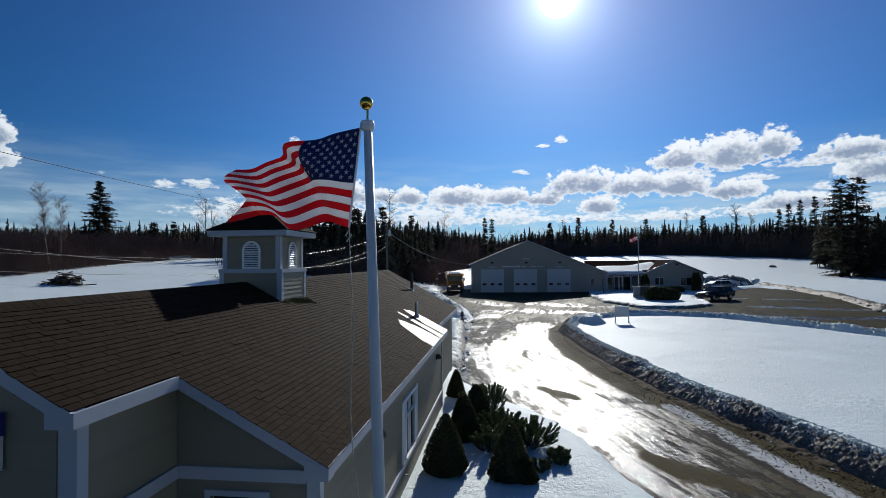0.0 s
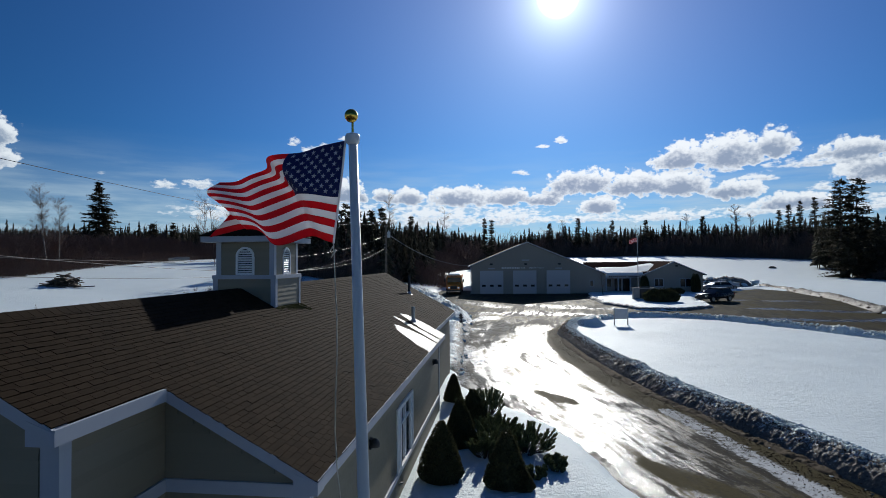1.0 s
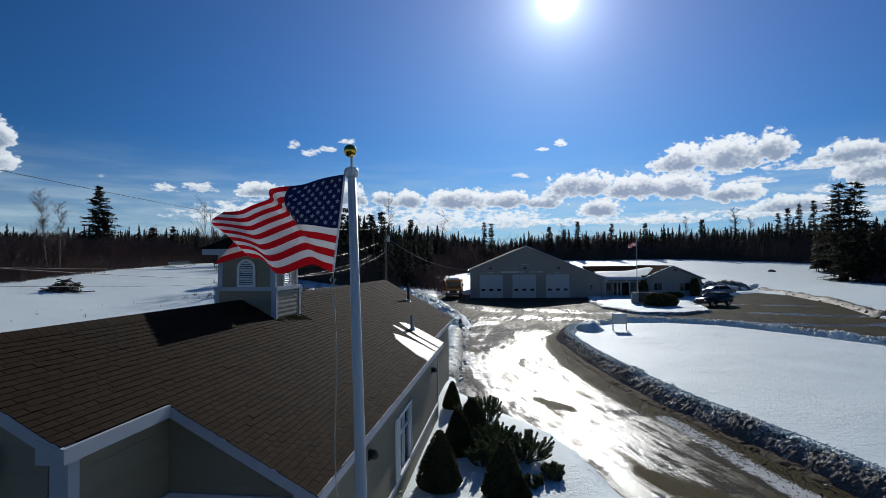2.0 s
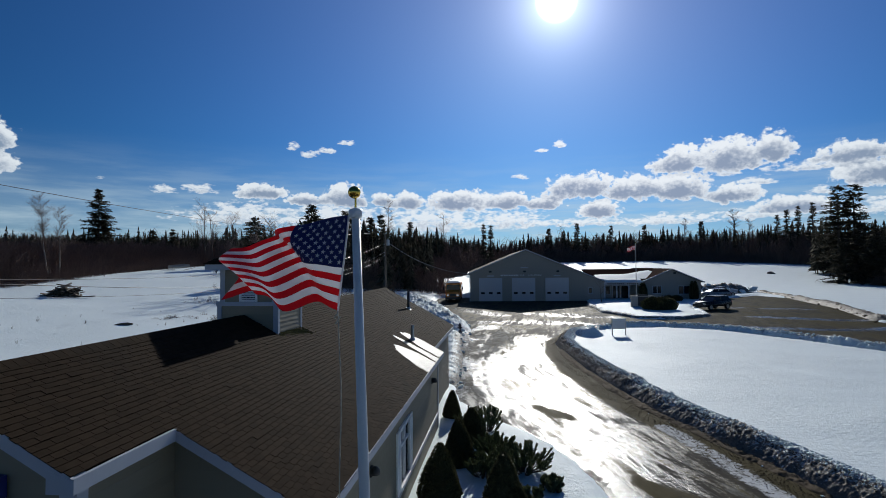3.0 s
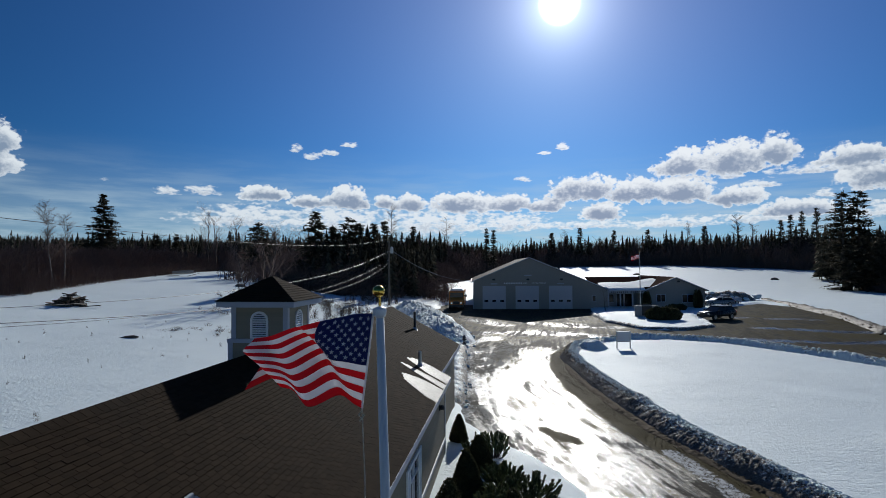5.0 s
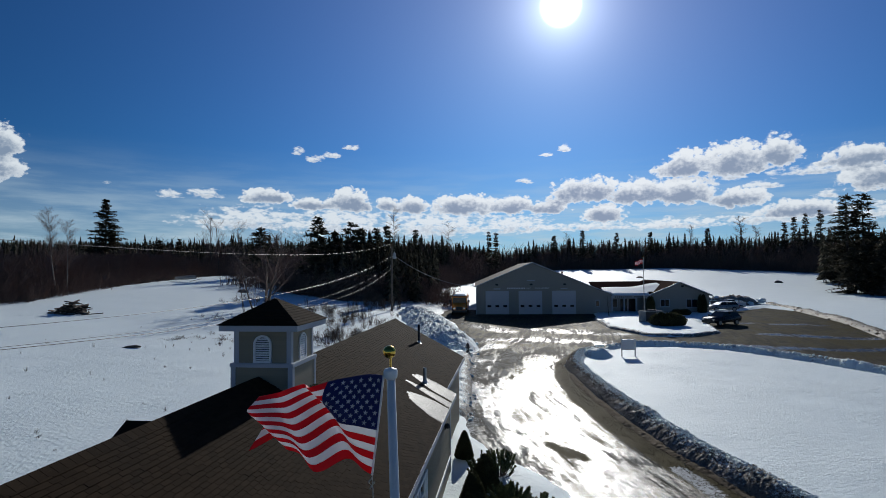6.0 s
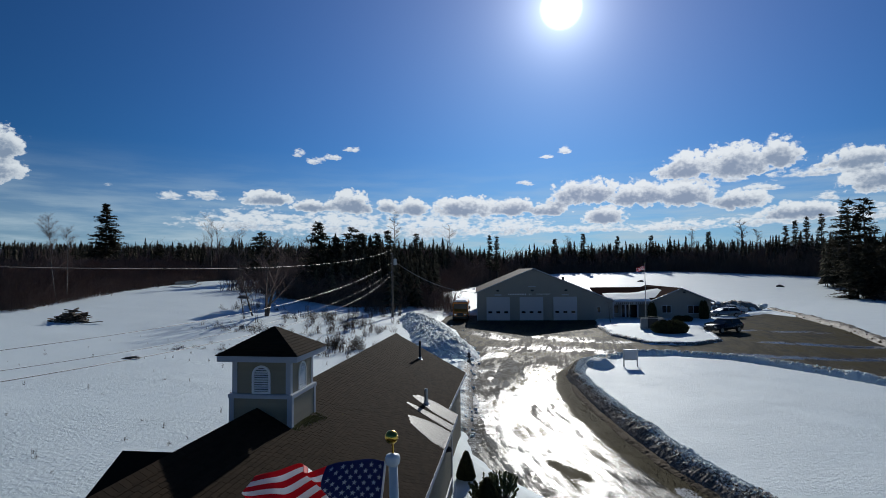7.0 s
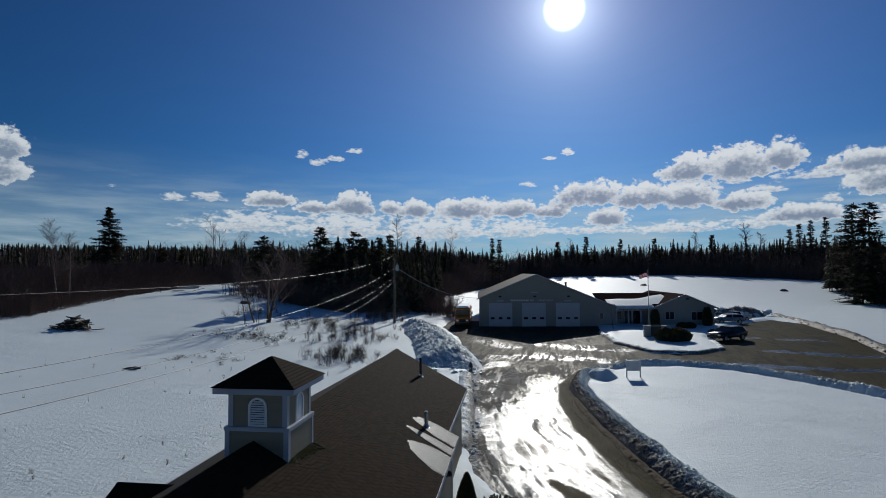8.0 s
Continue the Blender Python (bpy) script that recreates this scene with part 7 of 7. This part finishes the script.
def make_yew(x, y, r, h, seed):
    s = thing("cone_shrub", (x, y, g_at(x, y) - 0.05), "dense dark clipped cone shrub in the snow beside the house", "shrub", "cone shrubs beside the house", turn=seed * 50)
    def radius(f):
        return r * max(0.0, (1 - f)) ** 0.72 * (1.0 if f > 0.10 else 0.80 + 2.0 * f)
    def shape(rng):
        f = 1 - math.sqrt(rng.random())
        if rng.random() < 0.25:
            f = rng.random()
        a = rng.uniform(0, 2 * math.pi)
        lump = 1 + 0.08 * math.sin(3 * a + seed) + 0.06 * math.sin(7 * a + 9 * f)
        rr = radius(f) * lump * rng.uniform(0.90, 1.0)
        return Vector((rr * math.cos(a), rr * math.sin(a), f * h * 0.98 + 0.03)), Vector((math.cos(a), math.sin(a), 0.5))
    leaf_shell(seed, 5200, shape, 0.055, M["yew"], "foliage", s)
    prof = [(max(0.01, radius(f) * 0.9), f * h) for f in (0, 0.05, 0.15, 0.3, 0.45, 0.6, 0.75, 0.88, 0.96)]
    part("core", lathe(bmesh.new(), prof, sides=18), M["yew"], s, "dark inner foliage")
    part("stem", tube(bmesh.new(), [(0, 0, -0.1), (0, 0, h * 0.5)], 0.04, 7), M["bark"], s)


def make_pine_shrub(x, y, r, h, seed, n=34):
    s = thing("pine_shrub", (x, y, g_at(x, y) - 0.05), "low spreading green pine shrub with upright candles", "shrub", "pine shrubs beside the house")
    rng = random.Random(seed)
    n = int(n * 2.6)
    stems = bmesh.new()
    tips = []
    for k in range(n):
        a, q = rng.uniform(0, 6.28), math.sqrt(rng.random())
        base = Vector((0.25 * q * r * math.cos(a), 0.25 * q * r * math.sin(a), 0.0))
        tip = Vector((q * r * math.cos(a), q * r * math.sin(a), h * rng.uniform(0.4, 1.0) * (1 - 0.3 * q)))
        mid = base.lerp(tip, 0.6) - Vector((0, 0, 0.06))
        tube(stems, [base, mid, tip], [0.012, 0.008, 0.004], 5)
        tips.append((mid, tip))
    part("stems", stems, M["bark"], s)
    def shape(g):
        a, b = tips[g.randrange(len(tips))]
        f = g.random() ** 0.6
        axis = (b - a).normalized()
        side = Vector((g.uniform(-1, 1), g.uniform(-1, 1), g.uniform(-0.3, 0.5))).normalized()
        return a.lerp(b, f), (axis * 0.8 + side).normalized()
    leaf_shell(seed + 1, n * 120, shape, 0.062, M["pine_shrub"], "needles", s)


def make_evergreen(x, y, rx, ry, h, seed, label):
    s = thing("evergreen_shrub", (x, y, g_at(x, y) - 0.05), label, "shrub")
    def shape(rng):
        a, f = rng.uniform(0, 6.28), rng.random()
        rr = math.sqrt(max(0.02, 1 - (2 * f - 0.75) ** 2 / 1.6)) * rng.uniform(0.85, 1.02) * (1 + 0.12 * math.sin(4 * a + seed))
        return Vector((rx * rr * math.cos(a), ry * rr * math.sin(a), f * h * (1 + 0.1 * math.sin(3 * a)))), Vector((math.cos(a), math.sin(a), 0.8))
    leaf_shell(seed, 2600, shape, 0.28, M["yew"], "foliage", s)
    bm = bmesh.new()
    prof = [(0.6, 0.0), (0.85, 0.2 * h), (0.9, 0.45 * h), (0.75, 0.75 * h), (0.4, 0.93 * h)]
    lathe(bm, prof, sides=18)
    bmesh.ops.transform(bm, matrix=Matrix.Diagonal((rx, ry, 1, 1)), verts=bm.verts)
    part("core", bm, M["yew"], s, "dark inner foliage")


def build_shrubs():
    make_yew(-1.72, 13.15, 0.58, 1.36, 1)
    make_yew(-0.18, 12.95, 0.54, 1.26, 2)
    make_yew(-1.55, 15.5, 0.52, 1.3, 3)
    make_yew(-1.35, 17.5, 0.5, 1.1, 4)
    make_yew(-2.3, 20.2, 0.35, 1.0, 5)
    make_yew(0.18, 12.75, 0.26, 0.5, 6)
    make_pine_shrub(0.25, 15.2, 0.85, 0.85, 11, 44)
    make_pine_shrub(-0.55, 16.0, 0.7, 0.85, 12, 34)
    make_pine_shrub(-0.75, 14.6, 0.55, 0.8, 13, 26)
    make_pine_shrub(0.95, 14.0, 0.36, 0.45, 14, 16)
    make_pine_shrub(-0.95, 18.6, 0.6, 1.05, 15, 26)
    make_pine_shrub(-1.6, 18.3, 0.4, 1.0, 16, 16)
    make_pine_shrub(0.45, 13.5, 0.3, 0.3, 17, 10)
    make_evergreen(15.9, 65.2, 1.7, 1.0, 1.25, 21, "broad dark evergreen shrub before the monument wall")
    make_evergreen(24.9, 82.9, 0.45, 0.45, 2.3, 22, "dark upright evergreen shrub against the office wall")
    make_evergreen(17.6, 81.6, 0.42, 0.42, 2.1, 23, "dark upright evergreen shrub beside the entrance")
    make_evergreen(21.0, 79.0, 1.2, 0.55, 0.6, 24, "low dark evergreen hedge before the office")


build_single_trees()
build_woods()
build_shrubs()


# ---- utility pole and lines ----
def catenary(a, b, sag, n=40):
    a, b = Vector(a), Vector(b)
    return [a.lerp(b, i / n) - Vector((0, 0, sag * 4 * (i / n) * (1 - i / n))) for i in range(n + 1)]


def build_lines():
    px, py = -18.6, 75.2
    gz = g_at(px, py)
    p = thing("utility_pole", (px, py, gz), "weathered wooden utility pole with a grey transformer", "utility pole")
    top = 10.0 - gz
    part("pole", tube(bmesh.new(), [(0, 0, -0.3), (0, 0, top * 0.5), (0, 0, top)], [0.17, 0.145, 0.115], 12), M["wood_pole"], p)
    tr = part("transformer", lathe(bmesh.new(), [(0.2, 0.0), (0.23, 0.03), (0.23, 0.75), (0.2, 0.82), (0.05, 0.86)], (0.40, -0.05, top - 1.75), 16), M["metal"], p, "grey transformer can")
    part("bushing", lathe(bmesh.new(), [(0.04, 0), (0.05, 0.1), (0.03, 0.2)], (0.40, -0.05, top - 0.9), 8), M["rope"], tr)
    part("bracket", boxes((0.08, 0.25, -0.08, 0.0, top - 1.5, top - 1.4)), M["metal"], p)
    for z in (0.1, 1.55, 2.75, 3.15):
        part("insulator", lathe(bmesh.new(), [(0.05, -0.06), (0.07, 0.0), (0.05, 0.06)], (-0.15, -0.05, top - z), 8), M["metal"], p)
    # four slack lines that pass the house towards the next pole: side reach at the house, and the sag curve
    for near_x, c0, c1, c2, r, mat in ((-11.5, 7.75, -1.38, 2.07, 0.009, "wire"), (-14.5, 5.85, -3.4, 3.47, 0.009, "wire_black"),
                                       (-14.2, 5.69, -4.96, 4.04, 0.008, "wire"), (-10.0, 5.95, -4.6, 3.45, 0.009, "wire")):
        za = c0 + c1 * py / 50 + c2 * (py / 50) ** 2
        w = thing("power_line", (px, py, za), "slack overhead line between utility poles", "cable", "overhead lines")
        pts = []
        for i in range(61):
            y = py + (-12.0 - py) * i / 60
            x = px + (near_x - px) * (py - y) / (py - 5.0)
            pts.append((x - px - 0.12, y - py, c0 + c1 * y / 50 + c2 * (y / 50) ** 2 - za))
        part("cable", tube(bmesh.new(), pts, r, 5), M[mat], w)
    w = thing("service_drop", (px, py, 8.9), "twisted service cable from the pole to the fire station", "cable")
    a, b = Vector((0.1, 0, 0)), Vector((-7.3, 81.3, 4.15)) - Vector((px, py, 8.9))
    line = catenary(a, b, 1.1, 60)
    for ph in (0, math.pi):
        part("strand", tube(bmesh.new(), [q + Vector((0, math.cos(i * 1.3 + ph), math.sin(i * 1.3 + ph))) * 0.03 for i, q in enumerate(line)], 0.018, 5), M["metal"], w)


def build_debris():
    rng = random.Random(8)
    # heap of old boards and limbs
    x0, y0 = -44.4, 48.4
    heap = thing("scrap_wood_heap", (x0, y0, g_at(x0, y0)), "heap of old boards and cut limbs on the snow", "wood pile")
    for i in range(110):
        L = rng.uniform(0.6, 2.2)
        w, t = rng.uniform(0.08, 0.26), rng.uniform(0.04, 0.12)
        bm = boxes((-L / 2, L / 2, -w / 2, w / 2, -t / 2, t / 2))
        r = abs(rng.gauss(0, 0.8))
        a = rng.uniform(0, 6.28)
        m = Matrix.Translation((1.2 * r * math.cos(a), 0.7 * r * math.sin(a), max(0.03, 1.15 - 0.55 * r) * rng.random() + 0.05)) @ Euler((rng.uniform(-0.2, 0.2), rng.uniform(-0.26, 0.26), rng.uniform(0, 3.14))).to_matrix().to_4x4()
        bmesh.ops.transform(bm, matrix=m, verts=bm.verts)
        part("board", bm, M["scrap"], heap)
    # old skiff on the rise
    x0, y0 = -61.8, 92.6
    sk = thing("old_skiff", (x0, y0, g_at(x0, y0) + 0.3), "old pale grey skiff lying in the snow", "boat", turn=15)
    sk.matrix_basis = sk.matrix_basis @ Matrix.Rotation(radians(14), 4, "X") @ Matrix.Diagonal((0.8, 1.0, 0.7, 1))
    V, F = [], []
    n, m = 16, 8
    for i in range(n + 1):
        u = i / n
        half = 0.85 * math.sin(math.pi * min(1, 0.18 + 0.82 * (1 - u) ** 0.6 * 1.0)) ** 0.7 * (1 - u ** 5) + 0.02
        for j in range(m + 1):
            a = math.pi * j / m
            V.append((-2.3 + 4.6 * u, half * math.cos(a), 0.12 + 0.85 * (1 - math.sin(a)) * 0.9 + 0.25 * u * u))
    for i in range(n):
        for j in range(m):
            a = i * (m + 1) + j
            F.append((a, a + 1, a + m + 2, a + m + 1))
    hull = mesh_part("hull", V, F, M["concrete"], sk)
    hull.modifiers.new("planking", "SOLIDIFY").thickness = 0.05
    for x in (-1.2, 0.2, 1.2):
        part("thwart", boxes((x - 0.12, x + 0.12, -0.6, 0.6, 0.55, 0.6)), M["lumber"], sk)
    for q, (x, y) in enumerate(((-1.8, -0.9), (0.6, 1.0), (2.4, -0.4))):
        lm = boxes((-1.3, 1.3, -0.07, 0.07, -0.04, 0.04))
        bmesh.ops.transform(lm, matrix=Matrix.Translation((x, y, 0.1)) @ Matrix.Rotation(0.4 * q, 4, "Z"), verts=lm.verts)
        part("plank", lm, M["lumber"], sk)
    # half-buried log and stones
    x0, y0 = -27.2, 34.6
    log = thing("log", (x0, y0, g_at(x0, y0) + 0.03), "dark log half buried in the snow", "log", turn=20)
    part("stem", tube(bmesh.new(), [(-0.62, 0, 0.03), (-0.2, 0.04, 0.08), (0.3, -0.03, 0.12), (0.62, 0.02, 0.10)], [0.05, 0.11, 0.11, 0.05], 9), M["bark"], log)
    part("stub", tube(bmesh.new(), [(0.2, 0, 0.12), (0.32, 0.1, 0.24)], [0.03, 0.012], 6), M["bark"], log)
    for x, y, r, z in ((69.0, 163.0, 1.1, -0.2), (36.0, 182.0, 1.2, -0.3), (-42.6, 78.1, 1.0, -0.2), (-23.5, 39.5, 0.12, 0.0)):
        bm = bmesh.new()
        bmesh.ops.create_icosphere(bm, subdivisions=3, radius=1)
        for v in bm.verts:
            v.co *= 1 + 0.25 * noise.noise(v.co * 1.7 + Vector((x, y, 0)))
            v.co = Vector((v.co.x * r, v.co.y * r * 0.8, v.co.z * r * 0.7))
        ob = part("boulder", bm, M["rock"], None, smooth=True)
        ob.location = (x, y, g_at(x, y) + z)
        tagged(ob, "dark boulder poking out of the snow", "boulder", "boulders in the fields")


def build_chunks():
    """Broken lumps of snow and ice on the banks and heaps."""
    rng = random.Random(21)
    shapes = []
    for k in range(6):
        bm = bmesh.new()
        bmesh.ops.create_icosphere(bm, subdivisions=2 if k < 3 else 1, radius=1)
        for v in bm.verts:
            v.co *= 1 + 0.8 * noise.noise(v.co * 1.3 + Vector((k * 7, 0, 0)))
        bm.verts.index_update()
        shapes.append(([tuple(v.co) for v in bm.verts], [tuple(v.index for v in f.verts) for f in bm.faces]))
        bm.free()

    def along(line, n, width, r0, r1, lift, dest):
        seg = [math.hypot(b[0] - a[0], b[1] - a[1]) for a, b in zip(line, line[1:])]
        for _ in range(n):
            t = rng.random() * sum(seg)
            for (a, b), L in zip(zip(line, line[1:]), seg):
                if t <= L:
                    break
                t -= L
            f = t / L
            x, y = a[0] + (b[0] - a[0]) * f, a[1] + (b[1] - a[1]) * f
            nx, ny = -(b[1] - a[1]) / L, (b[0] - a[0]) / L
            o = rng.gauss(0, 0.32)
            x, y = x + nx * o * width, y + ny * o * width
            r = r0 + (r1 - r0) * rng.random() ** 3
            z = float(road_level(np.array(x), np.array(y))) + lift * max(0.0, 1 - (2 * o) ** 2) + r * 0.2
            dest.append((rng.randrange(6), x, y, z, r, r * rng.uniform(0.4, 0.9), rng.uniform(0, 6.28)))

    near, heap = [], []
    along(BANK_LINE, 9000, 1.0, 0.008, 0.05, 0.60, near)
    grime = []
    along([(x - 0.35, y) for x, y in BANK_LINE], 5000, 0.9, 0.005, 0.028, 0.50, grime)
    along([(6.0, 47.4), (9, 50.2), (12.6, 50.8), (16.8, 49.2), (19.6, 46.4), (21.8, 43.0), (23.4, 40.0), (27, 34)], 1500, 1.3, 0.02, 0.10, 0.52, near)
    along([(-17.0, 78), (-13.6, 70), (-10.4, 60), (-7.8, 51), (-6.8, 45)], 520, 5.5, 0.05, 0.34, 0.70, heap)
    along([(42, 104), (40.5, 88), (37.6, 71), (33.9, 57), (37, 44)], 900, 1.6, 0.03, 0.16, 0.34, grime)
    along([(28, 94), (34, 99), (40, 103)], 90, 4.0, 0.2, 0.8, 1.0, heap)
    along([(-3.4, 25.8), (-3.9, 32), (-4.6, 39), (-5.4, 46)], 420, 1.5, 0.02, 0.14, 0.26, near)
    clods = []
    along([(x + 0.15, y) for x, y in VERGE], 14000, 1.5, 0.004, 0.022, 0.01, clods)
    joined("dirt_clods", shapes, grime, M["dirt"], "dark gritty clods frozen into the ploughed snow bank", "dirt clods")
    joined("dirt_clods", shapes, clods, M["dirt"], "gritty clods of dirt scraped up along the drive", "dirt clods")
    joined("snow_lumps", shapes, near, M["dirty_snow"], "small dirty lumps of snow along the ploughed banks", "snow lumps")
    joined("snow_lumps", shapes, heap, M["dirty_snow"], "large broken lumps of snow and ice on the heaps", "snow lumps")


build_lines()
build_debris()
build_chunks()


# ---- shingles and clapboards, piece by piece ----


def build_shingles():
    house = bpy.data.objects["post_office"]
    rng = random.Random(4)
    ca, sa = math.cos(SLOPE), math.sin(SLOPE)
    tilt = Matrix.Rotation(SLOPE, 4, "Y")

    def tab_mesh(k):
        # a tab with its lower edge raised and a slightly worn outline
        g, L, t = 0.0035, COURSE * 1.25, 0.009
        w = TAB / 2 - g
        j = [rng.uniform(-0.004, 0.004) for _ in range(4)]
        v = [(-L, -w, -0.002), (-L, w, -0.002), (0 + j[0], w, t + j[2]), (0 + j[1], -w, t), (0 + j[0], w, -0.004), (0 + j[1], -w, -0.004)]
        f = [(0, 3, 2, 1), (2, 3, 5, 4), (0, 5, 3), (1, 2, 4)]
        me = bpy.data.meshes.new("shingle")
        me.from_pydata(v, [], f)
        me.materials.append(M["shingle_piece"])
        return me

    pieces = [tab_mesh(k) for k in range(6)]
    courses = int((RIDGE_X - EAVE_WIDE) * -1 / ca / COURSE) + 1
    far_v, far_f = [], []
    near = 0
    for c in range(courses):
        # lower edge of this course, counted down the slope
        x_low = EAVE_WIDE + 0.03 - c * COURSE * ca
        if x_low < RIDGE_X + 0.05:
            break
        if x_low <= EAVE_IN + 0.06:
            ya, yb = Y_FRONT - 0.04, Y_BACK + 0.04
        elif x_low <= EAVE_FAR + 0.06:
            ya, yb = Y_RECESS - 0.04, Y_BACK + 0.04
        else:
            ya, yb = Y_RECESS - 0.04, Y_WIDE_END + 0.04
        y = ya - (TAB / 2 if c % 2 else 0) + TAB * 0.11 * math.sin(c * 2.4)
        while y < yb:
            y0, y1 = max(y, ya), min(y + TAB, yb)
            y += TAB
            if y1 - y0 < 0.05:
                continue
            mid, frac = (y0 + y1) / 2, (y1 - y0) / TAB
            if -0.75 < x_low + 5.93 < 0.70 and 11.6 < mid < 12.95:
                continue
            lift = 0.004 + rng.uniform(0, 0.003)
            if rng.random() < 0.015:
                lift += 0.007
            at = Vector((x_low, mid, roof_z(x_low) + lift))
            if near < 300 and 4.5 < mid < 7.6 and -5.0 < x_low < -2.9:
                ob = new("shingle", pieces[rng.randrange(6)])
                ob.parent = house
                ob.matrix_basis = Matrix.Translation(at) @ tilt @ Matrix.Diagonal((1, frac, 1, 1))
                near += 1
            else:
                me = pieces[rng.randrange(6)]
                b = len(far_v)
                m = Matrix.Translation(at) @ tilt @ Matrix.Diagonal((1, frac, 1, 1))
                far_v += [m @ v.co for v in me.vertices]
                far_f += [tuple(b + i for i in p.vertices) for p in me.polygons]
    rest = mesh_part("shingles", far_v, far_f, M["shingle"], house, "brown three-tab asphalt shingles")
    tagged(rest, kind="stuff")
    # ridge caps
    y = Y_FRONT
    k = 0
    while y < Y_BACK - 0.05:
        if not (11.3 < y < 12.95):
            bm = bmesh.new()
            for s in (-1, 1):
                xe = RIDGE_X + s * 0.15
                z0, z1 = RIDGE_Z + 0.016, RIDGE_Z - PITCH * 0.15 + 0.014
                vs = [bm.verts.new(p) for p in ((RIDGE_X, y, z0 + 0.004), (xe, y, z1 + 0.004), (xe, y + 0.2, z1), (RIDGE_X, y + 0.2, z0), (RIDGE_X, y, z0 - 0.006), (xe, y, z1 - 0.006))]
                bm.faces.new((vs[0], vs[1], vs[2], vs[3]))
                bm.faces.new((vs[0], vs[4], vs[5], vs[1]))
            bmesh.ops.remove_doubles(bm, verts=bm.verts, dist=0.001)
            part("ridge_cap", bm, M["shingle_piece"], house)
        y += 0.145
    # moss below the cupola
    V, F = [], []
    for i in range(900):
        y = 12.0 + abs(rng.gauss(0, 0.35)) if rng.random() < 0.5 else rng.uniform(11.55, 13.0)
        x = -5.16 + abs(rng.gauss(0, 0.07)) + 0.35 * max(0, y - 12.2) * rng.random()
        z = roof_z(x) + 0.012
        s = rng.uniform(0.008, 0.022)
        b = len(V)
        V += [(x - s, y - s, z), (x + s, y - s, z - s * 0.5), (x, y + s, z), (x, y, z + s * 1.2)]
        F += [(b, b + 1, b + 3), (b + 1, b + 2, b + 3), (b + 2, b, b + 3)]
    moss = mesh_part("moss", V, F, M["moss"], house, "yellowish moss along the cupola's foot")
    tagged(moss, kind="stuff")


def build_clapboards():
    house = bpy.data.objects["post_office"]
    step, proud = 0.115, 0.016

    def board(axis, wall, a, b, z, outward):
        if b - a < 0.03:
            return
        bm = bmesh.new()
        o = outward
        prism(bm, [(wall + o * proud, z), (wall - o * 0.001, z), (wall - o * 0.001, z + step * 1.12), (wall + o * 0.003, z + step * 1.12)], axis, a, b)
        part("clapboard", bm, M["siding"], house)

    # long side wall, round the window and shutters
    z = GROUND_Z
    top = roof_z(WALL_X) - 0.24
    while z < top:
        if z < 0.19 or z > 0.41:
            blocked = [(11.66, 13.54)] if 0.28 < z + 0.06 < 1.80 else []
            a = WALL_RECESS + 0.105
            for b0, b1 in blocked:
                board("y", WALL_X, a, b0, z, 1)
                a = b1
            board("y", WALL_X, a, WALL_WIDE_END - 0.105, z, 1)
        z += step
    # recess gable, its return, the front gable and the far side
    z = GROUND_Z
    while z < 3.2:
        hi = RIDGE_X + (RIDGE_Z - 0.24 - (z + step)) / PITCH
        if not 2.01 < z < 2.29:
            a, b = WALL_IN + 0.036, min(WALL_X - 0.145, hi)
            if 0.56 < z < 2.01:
                board("x", WALL_RECESS, a, -3.98, z, -1)
                board("x", WALL_RECESS, -3.11, b, z, -1)
            else:
                board("x", WALL_RECESS, a, b, z, -1)
            if z < 3.05:
                board("y", WALL_IN, WALL_FRONT + 0.125, WALL_RECESS - 0.036, z, 1)
        board("x", WALL_FRONT, WALL_LEFT + 0.1, min(WALL_IN - 0.205, hi), z, -1)
        if z < 2.3:
            board("y", WALL_FAR, WALL_WIDE_END + 0.035, WALL_BACK, z, 1)
        z += step
    while z < RIDGE_Z - 0.5:
        half = (RIDGE_Z - 0.24 - (z + step)) / PITCH
        board("x", WALL_FRONT, RIDGE_X - half, RIDGE_X + half, z, -1)
        z += step


build_shingles()
build_clapboards()
